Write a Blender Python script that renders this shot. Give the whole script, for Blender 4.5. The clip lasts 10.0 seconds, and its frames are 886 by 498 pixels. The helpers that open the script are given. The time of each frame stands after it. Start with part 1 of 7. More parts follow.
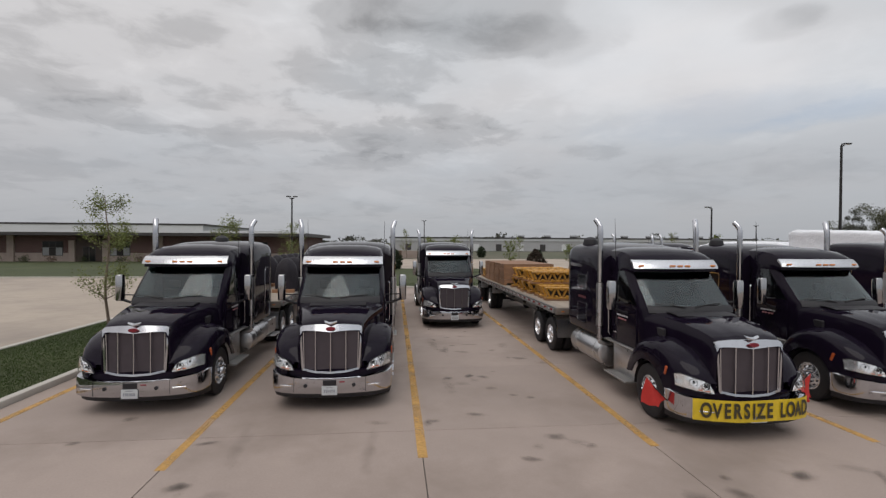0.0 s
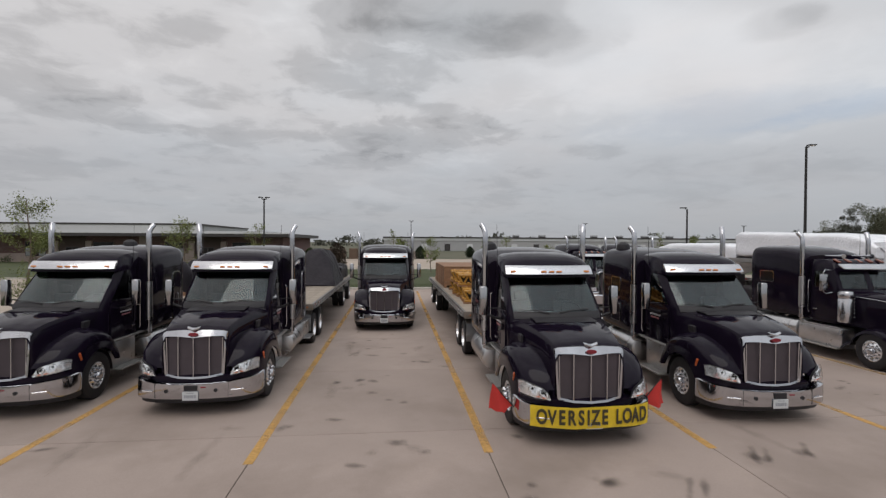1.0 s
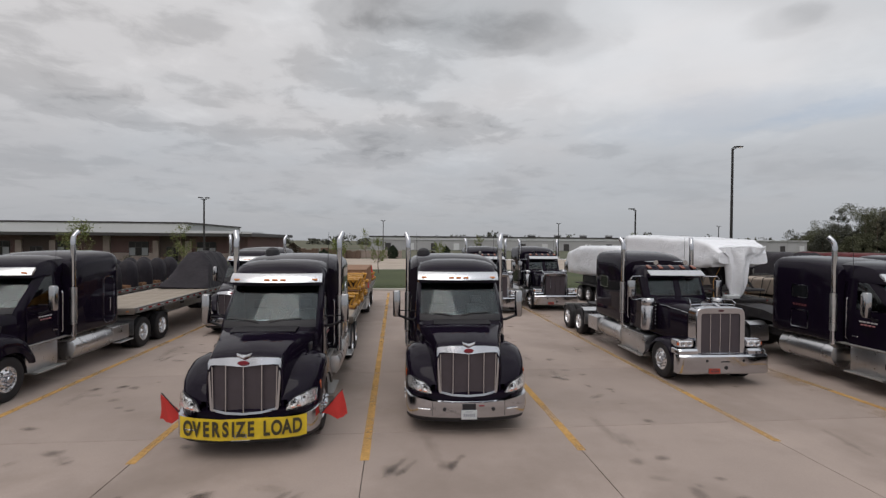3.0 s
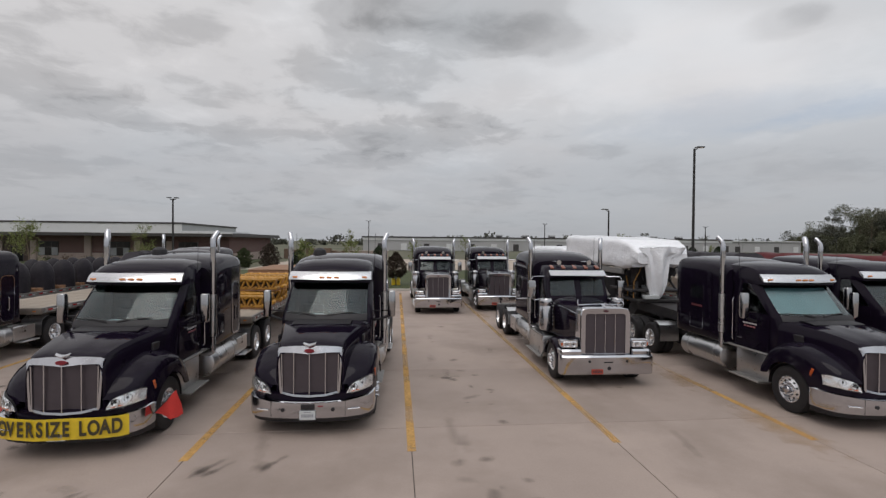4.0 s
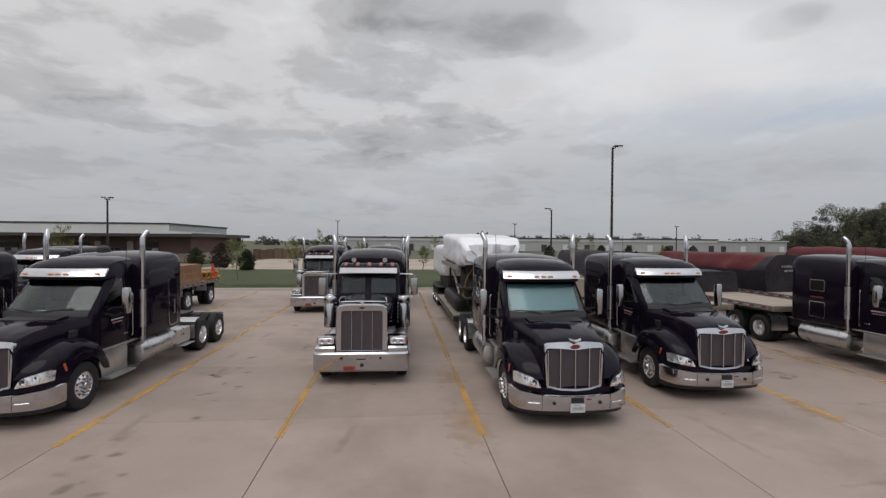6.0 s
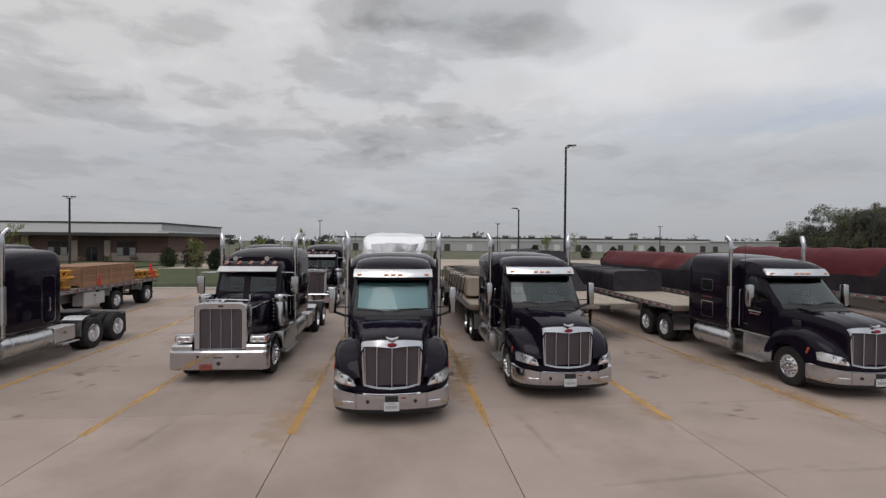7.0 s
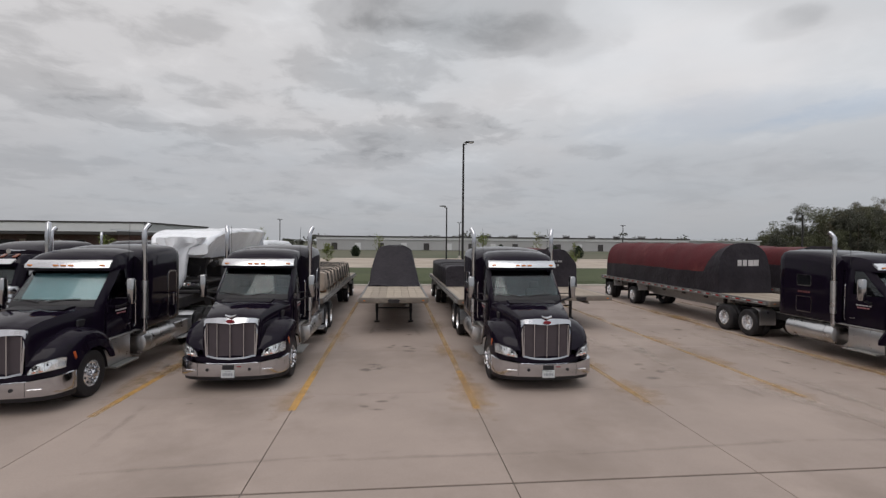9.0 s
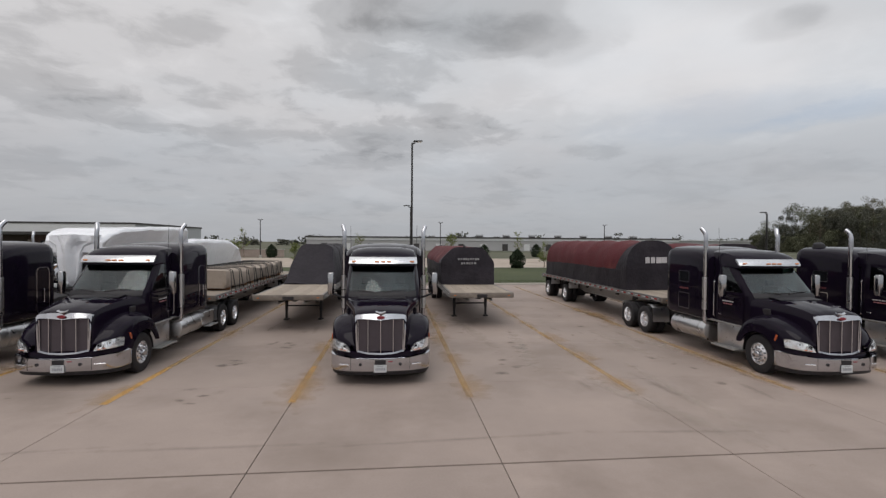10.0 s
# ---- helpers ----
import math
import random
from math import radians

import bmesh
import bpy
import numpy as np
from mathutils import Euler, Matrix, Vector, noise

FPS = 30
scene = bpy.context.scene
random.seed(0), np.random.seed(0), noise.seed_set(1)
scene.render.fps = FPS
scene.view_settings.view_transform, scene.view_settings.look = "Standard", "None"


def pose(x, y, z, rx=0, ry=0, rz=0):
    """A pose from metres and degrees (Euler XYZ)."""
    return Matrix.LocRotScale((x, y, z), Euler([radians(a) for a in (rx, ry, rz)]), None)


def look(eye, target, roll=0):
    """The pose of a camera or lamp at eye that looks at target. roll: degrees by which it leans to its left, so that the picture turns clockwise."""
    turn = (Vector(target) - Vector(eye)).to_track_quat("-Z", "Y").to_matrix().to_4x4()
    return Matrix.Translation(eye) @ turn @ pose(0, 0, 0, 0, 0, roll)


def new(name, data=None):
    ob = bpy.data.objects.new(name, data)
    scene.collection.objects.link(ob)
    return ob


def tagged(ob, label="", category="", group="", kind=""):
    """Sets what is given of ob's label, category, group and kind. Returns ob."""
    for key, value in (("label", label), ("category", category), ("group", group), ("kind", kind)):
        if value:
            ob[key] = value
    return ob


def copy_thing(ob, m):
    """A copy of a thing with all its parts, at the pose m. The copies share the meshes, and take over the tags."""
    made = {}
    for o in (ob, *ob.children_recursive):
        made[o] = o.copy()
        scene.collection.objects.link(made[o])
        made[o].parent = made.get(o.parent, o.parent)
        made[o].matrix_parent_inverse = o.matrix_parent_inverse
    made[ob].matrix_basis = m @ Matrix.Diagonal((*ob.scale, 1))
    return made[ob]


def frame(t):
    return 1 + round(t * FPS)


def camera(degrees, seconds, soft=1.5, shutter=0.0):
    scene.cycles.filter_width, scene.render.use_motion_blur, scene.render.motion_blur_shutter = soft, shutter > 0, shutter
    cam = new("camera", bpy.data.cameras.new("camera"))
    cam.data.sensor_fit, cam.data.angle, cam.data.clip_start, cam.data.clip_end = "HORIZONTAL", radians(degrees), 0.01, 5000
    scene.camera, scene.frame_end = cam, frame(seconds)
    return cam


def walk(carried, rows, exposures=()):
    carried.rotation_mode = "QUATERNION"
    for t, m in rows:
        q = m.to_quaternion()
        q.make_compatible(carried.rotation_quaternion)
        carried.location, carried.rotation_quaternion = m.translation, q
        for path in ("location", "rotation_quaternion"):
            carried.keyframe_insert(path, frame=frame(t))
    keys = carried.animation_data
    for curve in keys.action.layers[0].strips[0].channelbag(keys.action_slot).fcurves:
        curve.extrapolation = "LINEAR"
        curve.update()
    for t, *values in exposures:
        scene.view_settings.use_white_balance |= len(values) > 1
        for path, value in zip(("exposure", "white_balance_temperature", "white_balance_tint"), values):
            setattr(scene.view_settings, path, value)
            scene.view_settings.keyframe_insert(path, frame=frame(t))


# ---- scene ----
cam = camera(85.4, 10.0, soft=1.35)
PATH = [
    (0, (-0.452, -7.467, 3.371), (-0.252, -5.477, 3.345), 0.3),
    (0.5, (0.903, -7.633, 3.442), (1.103, -5.643, 3.415), 0.3),
    (1, (2.301, -7.786, 3.519), (2.5, -5.796, 3.491), 0.3),
    (1.5, (3.747, -7.923, 3.602), (3.945, -5.933, 3.573), 0.4),
    (2, (5.221, -8.043, 3.693), (5.419, -6.053, 3.661), 0.4),
    (2.5, (6.747, -8.178, 3.753), (6.943, -6.188, 3.719), 0.4),
    (4, (11.341, -8.55, 3.764), (11.534, -6.559, 3.733), 0.5),
    (4.5, (12.896, -8.656, 3.756), (13.09, -6.666, 3.725), 0.5),
    (5, (14.445, -8.822, 3.747), (14.639, -6.832, 3.717), 0.5),
    (5.5, (16.04, -9.004, 3.737), (16.233, -7.013, 3.707), 0.4),
    (7, (21.393, -9.476, 3.712), (21.586, -7.485, 3.682), 0.5),
    (7.5, (23.378, -9.636, 3.705), (23.571, -7.646, 3.676), 0.4),
    (8, (25.382, -9.755, 3.701), (25.577, -7.765, 3.671), 0.5),
    (8.5, (27.368, -9.882, 3.658), (27.565, -7.892, 3.629), 0.5),
    (9, (29.278, -10.128, 3.544), (29.477, -8.139, 3.514), 0.5),
    (9.5, (31.207, -10.363, 3.472), (31.404, -8.373, 3.443), 0.4),
    (10, (33.22, -10.585, 3.454), (33.421, -8.595, 3.426), 0.4),
]
walk(cam, [(t, look(eye, target, roll)) for t, eye, target, roll in PATH], [(0.0, 0.0, 6500, 11.5), (10.0, 0.0, 6500, 11.5)])

# ---- world, sun and exposure ----
world = bpy.data.worlds.new("overcast_sky")
scene.world = world
world.use_nodes = True
wt = world.node_tree
wt.nodes.clear()


def wmath(op, a, b=None, clamp=False):
    n = wt.nodes.new("ShaderNodeMath")
    n.operation, n.use_clamp = op, clamp
    for i, v in enumerate((a, b)):
        if v is None:
            continue
        if hasattr(v, "default_value"):
            wt.links.new(v, n.inputs[i])
        else:
            n.inputs[i].default_value = v
    return n.outputs[0]


def wmix(fac, a, b):
    n = wt.nodes.new("ShaderNodeMix")
    n.data_type = "RGBA"
    for sock, v in ((n.inputs[0], fac), (n.inputs[6], a), (n.inputs[7], b)):
        if hasattr(v, "default_value"):
            wt.links.new(v, sock)
        else:
            sock.default_value = v
    return n.outputs[2]


def wramp(fac, stops):
    n = wt.nodes.new("ShaderNodeValToRGB")
    n.color_ramp.interpolation = "EASE"
    while len(n.color_ramp.elements) < len(stops):
        n.color_ramp.elements.new(0.5)
    for e, (p, v) in zip(n.color_ramp.elements, stops):
        e.position, e.color = p, (v, v, v, 1)
    wt.links.new(fac, n.inputs[0])
    return n.outputs[0]


def wnoise(vec, scale, detail, rough, distort=0.0):
    n = wt.nodes.new("ShaderNodeTexNoise")
    wt.links.new(vec, n.inputs["Vector"])
    n.inputs["Scale"].default_value, n.inputs["Detail"].default_value = scale, detail
    n.inputs["Roughness"].default_value, n.inputs["Distortion"].default_value = rough, distort
    return n.outputs[0]


tex = wt.nodes.new("ShaderNodeTexCoord")
sep = wt.nodes.new("ShaderNodeSeparateXYZ")
wt.links.new(tex.outputs["Generated"], sep.inputs[0])
sx, sy, sz = sep.outputs
# the cloud deck is a plane overhead: its features flatten towards the horizon
low = wmath("ADD", wmath("MAXIMUM", sz, 0.0), 0.16)
deck_vec = wt.nodes.new("ShaderNodeCombineXYZ")
wt.links.new(wmath("DIVIDE", sx, low), deck_vec.inputs[0])
wt.links.new(wmath("DIVIDE", sy, low), deck_vec.inputs[1])
deck_vec = deck_vec.outputs[0]
# how far right of and above the point ahead a ray goes
ahead = wmath("MAXIMUM", wmath("ADD", wmath("MULTIPLY", sx, 0.0998), wmath("MULTIPLY", sy, 0.995)), 0.05)
across = wmath("DIVIDE", wmath("SUBTRACT", wmath("MULTIPLY", sx, 0.995), wmath("MULTIPLY", sy, 0.0998)), ahead)
above = wmath("DIVIDE", sz, ahead)
big = wnoise(deck_vec, 0.50, 4.0, 0.45)
small = wnoise(deck_vec, 1.9, 8.0, 0.56, 0.25)
fine = wnoise(deck_vec, 5.5, 6.0, 0.60, 0.5)
# the deck is smoother where it thins to the east
lumpy = wramp(wmath("ADD", wmath("MULTIPLY", across, 0.5), 0.5), [(0.0, 1.0), (0.55, 1.0), (0.72, 0.45), (1.0, 0.5)])
# lumpier overhead: unseen cloud contrast added to vary the windscreen reflections
lumpy = wmath("ADD", lumpy, wramp(wmath("MAXIMUM", sz, 0.0), [(0.0, 0.0), (0.46, 0.0), (0.62, 0.9), (1.0, 0.9)]))
# the clouds' outlines are stirred by the same turbulence
stir_u = wmath("ADD", across, wmath("MULTIPLY", wmath("SUBTRACT", wnoise(deck_vec, 2.7, 5.0, 0.6), 0.5), 0.09))
stir_v = wmath("ADD", above, wmath("MULTIPLY", wmath("SUBTRACT", wnoise(deck_vec, 3.4, 5.0, 0.6), 0.5), 0.04))


def cloud(dx, dz, rx, rz, strength, slope=0, ragged=0.6):
    """A soft cloud centred dx across and dz above the point ahead, tilted by slope degrees."""
    u, v = wmath("SUBTRACT", stir_u, dx), wmath("SUBTRACT", stir_v, dz)
    c, d = math.cos(radians(slope)), math.sin(radians(slope))
    p = wmath("DIVIDE", wmath("ADD", wmath("MULTIPLY", u, c), wmath("MULTIPLY", v, d)), rx)
    q = wmath("DIVIDE", wmath("SUBTRACT", wmath("MULTIPLY", v, c), wmath("MULTIPLY", u, d)), rz)
    r = wmath("ADD", wmath("MULTIPLY", p, p), wmath("MULTIPLY", q, q))
    r = wmath("ADD", wmath("MULTIPLY", r, 0.62), wmath("MULTIPLY", wmath("SUBTRACT", fine, 0.5), ragged * 1.6))
    g = wmath("SUBTRACT", 1.0, wmath("MAXIMUM", r, 0.0), True)
    g = wmath("MULTIPLY", wmath("MULTIPLY", g, g), wmath("SUBTRACT", 3.0, wmath("MULTIPLY", g, 2.0)))
    return wmath("MULTIPLY", g, strength)


grain = wmath("ADD", wmath("MULTIPLY", wmath("SUBTRACT", small, 0.5), 0.34), wmath("MULTIPLY", wmath("SUBTRACT", fine, 0.5), 0.20))
cover = wmath("ADD", wmath("MULTIPLY", wmath("SUBTRACT", big, 0.5), wmath("SUBTRACT", 0.34, cloud(0.08, 0.45, 0.40, 0.13, 0.26, -4, 0.2))), wmath("MULTIPLY", grain, wmath("SUBTRACT", lumpy, cloud(0.08, 0.45, 0.36, 0.12, 0.55, -4, 0.2))))
cover = wmath("ADD", cover, 0.50)
shade = cover
for spot in (
        (0.048, 0.47, 0.311, 0.087, 0.098, -4, 0.35), (0.172, 0.425, 0.188, 0.052, 0.085, -6, 0.3), (-0.122, 0.479, 0.153, 0.065, 0.06, 5, 0.3),
        (-0.851, 0.327, 0.259, 0.054, 0.1, -14, 0.35), (-0.669, 0.268, 0.176, 0.035, 0.075, -10, 0.35), (-0.528, 0.309, 0.112, 0.026, 0.06, -22, 0.35),
        (-0.193, 0.415, 0.141, 0.042, 0.06, 10, 0.5), (-0.157, 0.338, 0.194, 0.061, 0.09, 5, 0.5)):
    shade = wmath("SUBTRACT", shade, cloud(*spot))
for spot in (
        (-0.075, 0.217, 0.2, 0.042, 0.12, 2, 0.4), (-0.169, 0.166, 0.129, 0.021, 0.07, 0, 0.45), (-0.416, 0.223, 0.176, 0.031, 0.065, 0, 0.4),
        (0.318, 0.192, 0.076, 0.016, 0.075, 0, 0.2), (0.706, 0.458, 0.106, 0.035, 0.085, 12, 0.2), (0.031, 0.262, 0.153, 0.024, 0.055, 0, 0.4),
        (-0.722, 0.432, 0.282, 0.061, 0.05, 0, 0.4), (0.254, 0.25, 0.165, 0.021, 0.03, 3, 0.4)):
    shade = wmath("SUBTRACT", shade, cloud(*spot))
for spot in (
        (0.465, 0.391, 0.27, 0.129, 0.085, 0, 0.3), (0.771, 0.374, 0.235, 0.129, 0.05, 0, 0.3), (-0.533, 0.259, 0.259, 0.019, 0.06, -4, 0.3),
        (-0.369, 0.432, 0.106, 0.059, 0.045, 0, 0.3), (-0.157, 0.098, 0.071, 0.015, 0.07, -6, 0.2), (0.659, 0.217, 0.082, 0.013, 0.05, 4, 0.2),
        (0.618, 0.103, 0.076, 0.013, 0.03, 0, 0.2), (-0.263, 0.28, 0.176, 0.026, 0.04, 0, 0.4), (0.136, 0.338, 0.141, 0.047, 0.035, 0, 0.3)):
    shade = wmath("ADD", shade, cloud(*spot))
tone = wramp(shade, [(0.08, 0.16), (0.28, 0.31), (0.41, 0.515), (0.49, 0.66), (0.62, 0.79)])
# overcast sky is brightest overhead
lift = wmath("ADD", 1.0, wmath("MULTIPLY", wmath("MAXIMUM", wmath("SUBTRACT", sz, 0.48), 0.0), 1.0))
tone = wmath("MULTIPLY", tone, lift)
# a long haze dulls the lowest sky
haze = wramp(wmath("MAXIMUM", sz, 0.0), [(0.0, 0.85), (0.10, 0.62), (0.28, 0.12), (0.45, 0.0)])
tint = wt.nodes.new("ShaderNodeMix")
tint.data_type, tint.blend_type = "RGBA", "MULTIPLY"
tint.inputs[0].default_value = 1.0
wt.links.new(tone, tint.inputs[6])
drift = wramp(wmath("ADD", wnoise(deck_vec, 0.9, 3.0, 0.5), wmath("MULTIPLY", across, 0.14)), [(0.30, 0.0), (0.68, 1.0)])
wt.links.new(wmix(drift, (1.008, 0.995, 0.992, 1), (0.962, 1.0, 1.030, 1)), tint.inputs[7])
hazed = wmix(haze, tint.outputs[2], (0.356, 0.374, 0.400, 1))
sky = wt.nodes.new("ShaderNodeTexSky")
sky.sky_type, sky.sun_disc = "NISHITA", False
sky.sun_elevation, sky.sun_rotation = radians(52), radians(200)
skyb = wt.nodes.new("ShaderNodeMix")
skyb.data_type, skyb.blend_type = "RGBA", "MULTIPLY"
skyb.inputs[0].default_value = 1.0
wt.links.new(sky.outputs[0], skyb.inputs[6])
skyb.inputs[7].default_value = (0.1, 0.1, 0.1, 1)
gap = wmath("ADD", 0.03, wmath("ADD", cloud(0.62, 0.27, 0.30, 0.05, 0.15, 8), cloud(0.86, 0.285, 0.24, 0.025, 0.20, 10)))
final = wmix(gap, hazed, skyb.outputs[2])
bg = wt.nodes.new("ShaderNodeBackground")
bg.inputs[1].default_value = 1.0
wt.links.new(final, bg.inputs[0])
out = wt.nodes.new("ShaderNodeOutputWorld")
wt.links.new(bg.outputs[0], out.inputs[0])

sun_data = bpy.data.lights.new("sun", "SUN")
sun_data.energy, sun_data.angle, sun_data.color = 0.80, radians(44), (1.0, 0.96, 0.9)
sun = new("sun", sun_data)
sun.matrix_world = look((0, 0, 40), (8, 22, 0))

# ---- materials ----


def mat(name, base, rough=0.5, metal=0.0, vary=0.15, scale=3.0, fine=40.0, bump=0.0, coat=0.0, rvary=0.1,
        random_shift=0.0, dirt=None, dirt_scale=1.2, dirt_at=0.62, spec=0.5, world_size=False):
    """A procedural surface with variation at two scales."""
    m = bpy.data.materials.new(name)
    m.use_nodes = True
    t = m.node_tree
    b = t.nodes["Principled BSDF"]
    b.inputs["Metallic"].default_value = metal
    b.inputs["Coat Weight"].default_value = coat
    b.inputs["Coat Roughness"].default_value = 0.04
    b.inputs["Specular IOR Level"].default_value = spec
    co = t.nodes.new("ShaderNodeNewGeometry" if world_size else "ShaderNodeTexCoord").outputs["Position" if world_size else "Object"]

    def noise_tex(s, d):
        n = t.nodes.new("ShaderNodeTexNoise")
        n.inputs["Scale"].default_value, n.inputs["Detail"].default_value = s, d
        n.inputs["Roughness"].default_value = 0.6
        t.links.new(co, n.inputs["Vector"])
        return n.outputs[0]

    def math_node(op, a, c):
        n = t.nodes.new("ShaderNodeMath")
        n.operation = op
        for i, v in enumerate((a, c)):
            if hasattr(v, "default_value"):
                t.links.new(v, n.inputs[i])
            else:
                n.inputs[i].default_value = v
        return n.outputs[0]

    n1, n2 = noise_tex(scale, 4), noise_tex(fine, 3)
    mix = math_node("ADD", math_node("MULTIPLY", n1, 0.65), math_node("MULTIPLY", n2, 0.35))
    f = math_node("ADD", math_node("MULTIPLY", math_node("SUBTRACT", mix, 0.5), 2 * vary * 2), 1.0)
    if random_shift:
        info = t.nodes.new("ShaderNodeObjectInfo")
        f = math_node("ADD", f, math_node("MULTIPLY", math_node("SUBTRACT", info.outputs["Random"], 0.5), random_shift))
    sc = t.nodes.new("ShaderNodeVectorMath")
    sc.operation = "SCALE"
    sc.inputs[0].default_value = base
    t.links.new(f, sc.inputs["Scale"])
    colour = sc.outputs[0]
    if dirt:
        n3 = noise_tex(dirt_scale, 6)
        ramp = t.nodes.new("ShaderNodeMapRange")
        ramp.inputs[1].default_value, ramp.inputs[2].default_value = dirt_at - 0.1, dirt_at + 0.12
        t.links.new(n3, ramp.inputs[0])
        mx = t.nodes.new("ShaderNodeMix")
        mx.data_type = "RGBA"
        t.links.new(ramp.outputs[0], mx.inputs[0])
        t.links.new(colour, mx.inputs[6])
        mx.inputs[7].default_value = (*dirt, 1)
        colour = mx.outputs[2]
    t.links.new(colour, b.inputs["Base Color"])
    r = math_node("ADD", rough - rvary / 2, math_node("MULTIPLY", n1, rvary))
    t.links.new(r, b.inputs["Roughness"])
    if bump:
        bp = t.nodes.new("ShaderNodeBump")
        bp.inputs["Strength"].default_value, bp.inputs["Distance"].default_value = 1.0, bump
        t.links.new(mix, bp.inputs["Height"])
        t.links.new(bp.outputs[0], b.inputs["Normal"])
    return m


M = {}
M["paint"] = mat("black_paint", (0.0088, 0.0058, 0.0130), 0.055, 0, 0.25, 1.5, 60, 0, rvary=0.05, spec=0.16, dirt=(0.0085, 0.008, 0.009), dirt_scale=1.6, dirt_at=0.66)
M["chrome"] = mat("chrome", (0.53, 0.535, 0.565), 0.10, 1.0, 0.05, 2.5, 50, 0.0004, rvary=0.10)
M["alu"] = mat("aluminium", (0.58, 0.58, 0.59), 0.30, 1.0, 0.12, 4, 70, 0.0006, rvary=0.2)
M["dull_alu"] = mat("dull_aluminium", (0.36, 0.35, 0.34), 0.5, 0.7, 0.2, 3, 50, 0.001, dirt=(0.22, 0.20, 0.18), dirt_scale=3)
M["pale_alu"] = mat("pale_aluminium_sheet", (0.52, 0.52, 0.53), 0.42, 0.3, 0.12, 3, 50, 0.0008)
M["rail"] = mat("grimy_side_rail", (0.20, 0.19, 0.185), 0.55, 0.5, 0.25, 3, 50, 0.001, dirt=(0.11, 0.10, 0.09), dirt_scale=2.5)
M["air_can"] = mat("brushed_canister_chrome", (0.52, 0.52, 0.54), 0.22, 1.0, 0.08, 3, 40, rvary=0.1)
M["rim"] = mat("polished_rim", (0.82, 0.82, 0.84), 0.14, 0.75, 0.08, 4, 70, 0.0004, rvary=0.15)
M["nose"] = mat("weathered_nose_board", (0.20, 0.17, 0.145), 0.75, 0.1, 0.25, 2.5, 30, 0.004, dirt=(0.30, 0.27, 0.23), dirt_scale=2.5)
M["faded_word"] = mat("greyed_lettering", (0.26, 0.25, 0.26), 0.7, 0, 0.3, 3, 40)
M["word"] = mat("faded_white_lettering", (0.52, 0.50, 0.51), 0.7, 0, 0.2, 3, 40)
M["mesh"] = mat("grille_mesh", (0.076, 0.062, 0.071), 0.5, 0.4, 0.15, 6, 400, 0.002)
M["rubber"] = mat("tyre_rubber", (0.0125, 0.011, 0.013), 0.7, 0, 0.3, 6, 80, 0.002, dirt=(0.026, 0.024, 0.022), dirt_scale=4, dirt_at=0.66)
M["black"] = mat("black_plastic", (0.013, 0.0115, 0.0145), 0.55, 0, 0.3, 6, 80, 0.001)
M["frame"] = mat("chassis_black", (0.015, 0.0125, 0.015), 0.6, 0, 0.4, 4, 40, 0.002, dirt=(0.05, 0.045, 0.04), dirt_scale=3)
M["visor"] = mat("satin_chrome_visor", (0.62, 0.62, 0.64), 0.24, 1.0, 0.06, 2.5, 40, 0.0004, rvary=0.1)
M["marker"] = mat("orange_marker_lens", (0.46, 0.085, 0.02), 0.25, 0, 0.1, 6, 60, coat=0.4)
M["banner_ink"] = mat("brown_black_banner_ink", (0.045, 0.036, 0.016), 0.6, 0, 0.3, 5, 40)
M["interior"] = mat("cab_interior", (0.055, 0.057, 0.06), 0.8, 0, 0.2, 5, 60, 0.001)
M["seat"] = mat("seat_cloth", (0.022, 0.022, 0.025), 0.9, 0, 0.2, 5, 60, 0.001)
M["shade"] = mat("folded_sunshade", (0.34, 0.46, 0.47), 0.45, 0.1, 0.12, 3, 30, 0.002)
M["paper"] = mat("white_papers", (0.7, 0.72, 0.72), 0.6, 0, 0.08, 5, 50)
M["amber"] = mat("amber_lens", (0.55, 0.19, 0.05), 0.2, 0, 0.1, 6, 60, coat=0.5)
M["roof_amber"] = mat("brown_amber_lens", (0.20, 0.055, 0.03), 0.2, 0, 0.1, 6, 60, coat=0.5)
M["red"] = mat("red_lens", (0.45, 0.02, 0.02), 0.2, 0, 0.1, 6, 60, coat=0.5)
M["badge"] = mat("red_badge", (0.20, 0.014, 0.025), 0.3, 0, 0.1, 6, 60)
M["dark_badge"] = mat("dark_red_badge", (0.06, 0.012, 0.018), 0.3, 0, 0.1, 6, 60)
M["plate"] = mat("licence_plate_white", (0.52, 0.54, 0.55), 0.4, 0, 0.08, 9, 90)
M["ink"] = mat("dark_ink", (0.03, 0.035, 0.05), 0.6, 0, 0.1, 9, 90)
M["grey_ink"] = mat("grey_marks", (0.24, 0.25, 0.28), 0.6, 0, 0.1, 9, 90)
M["pale_red"] = mat("pale_red_lettering", (0.42, 0.17, 0.18), 0.5, 0, 0.1, 9, 90)
M["red_plate"] = mat("orange_red_plate", (0.34, 0.05, 0.03), 0.45, 0, 0.1, 9, 90)
M["yellow"] = mat("yellow_banner_vinyl", (0.68, 0.48, 0.022), 0.45, 0, 0.2, 3, 14, 0.012, dirt=(0.50, 0.33, 0.03), dirt_scale=2.5)
M["flag"] = mat("red_flag_cloth", (0.50, 0.032, 0.026), 0.8, 0, 0.15, 5, 80, 0.003)
M["sticker"] = mat("red_lettering", (0.13, 0.03, 0.035), 0.5, 0, 0.1, 9, 90)
M["reflector"] = mat("headlight_reflector", (0.86, 0.86, 0.88), 0.13, 0.8, 0.1, 9, 45, 0.003)
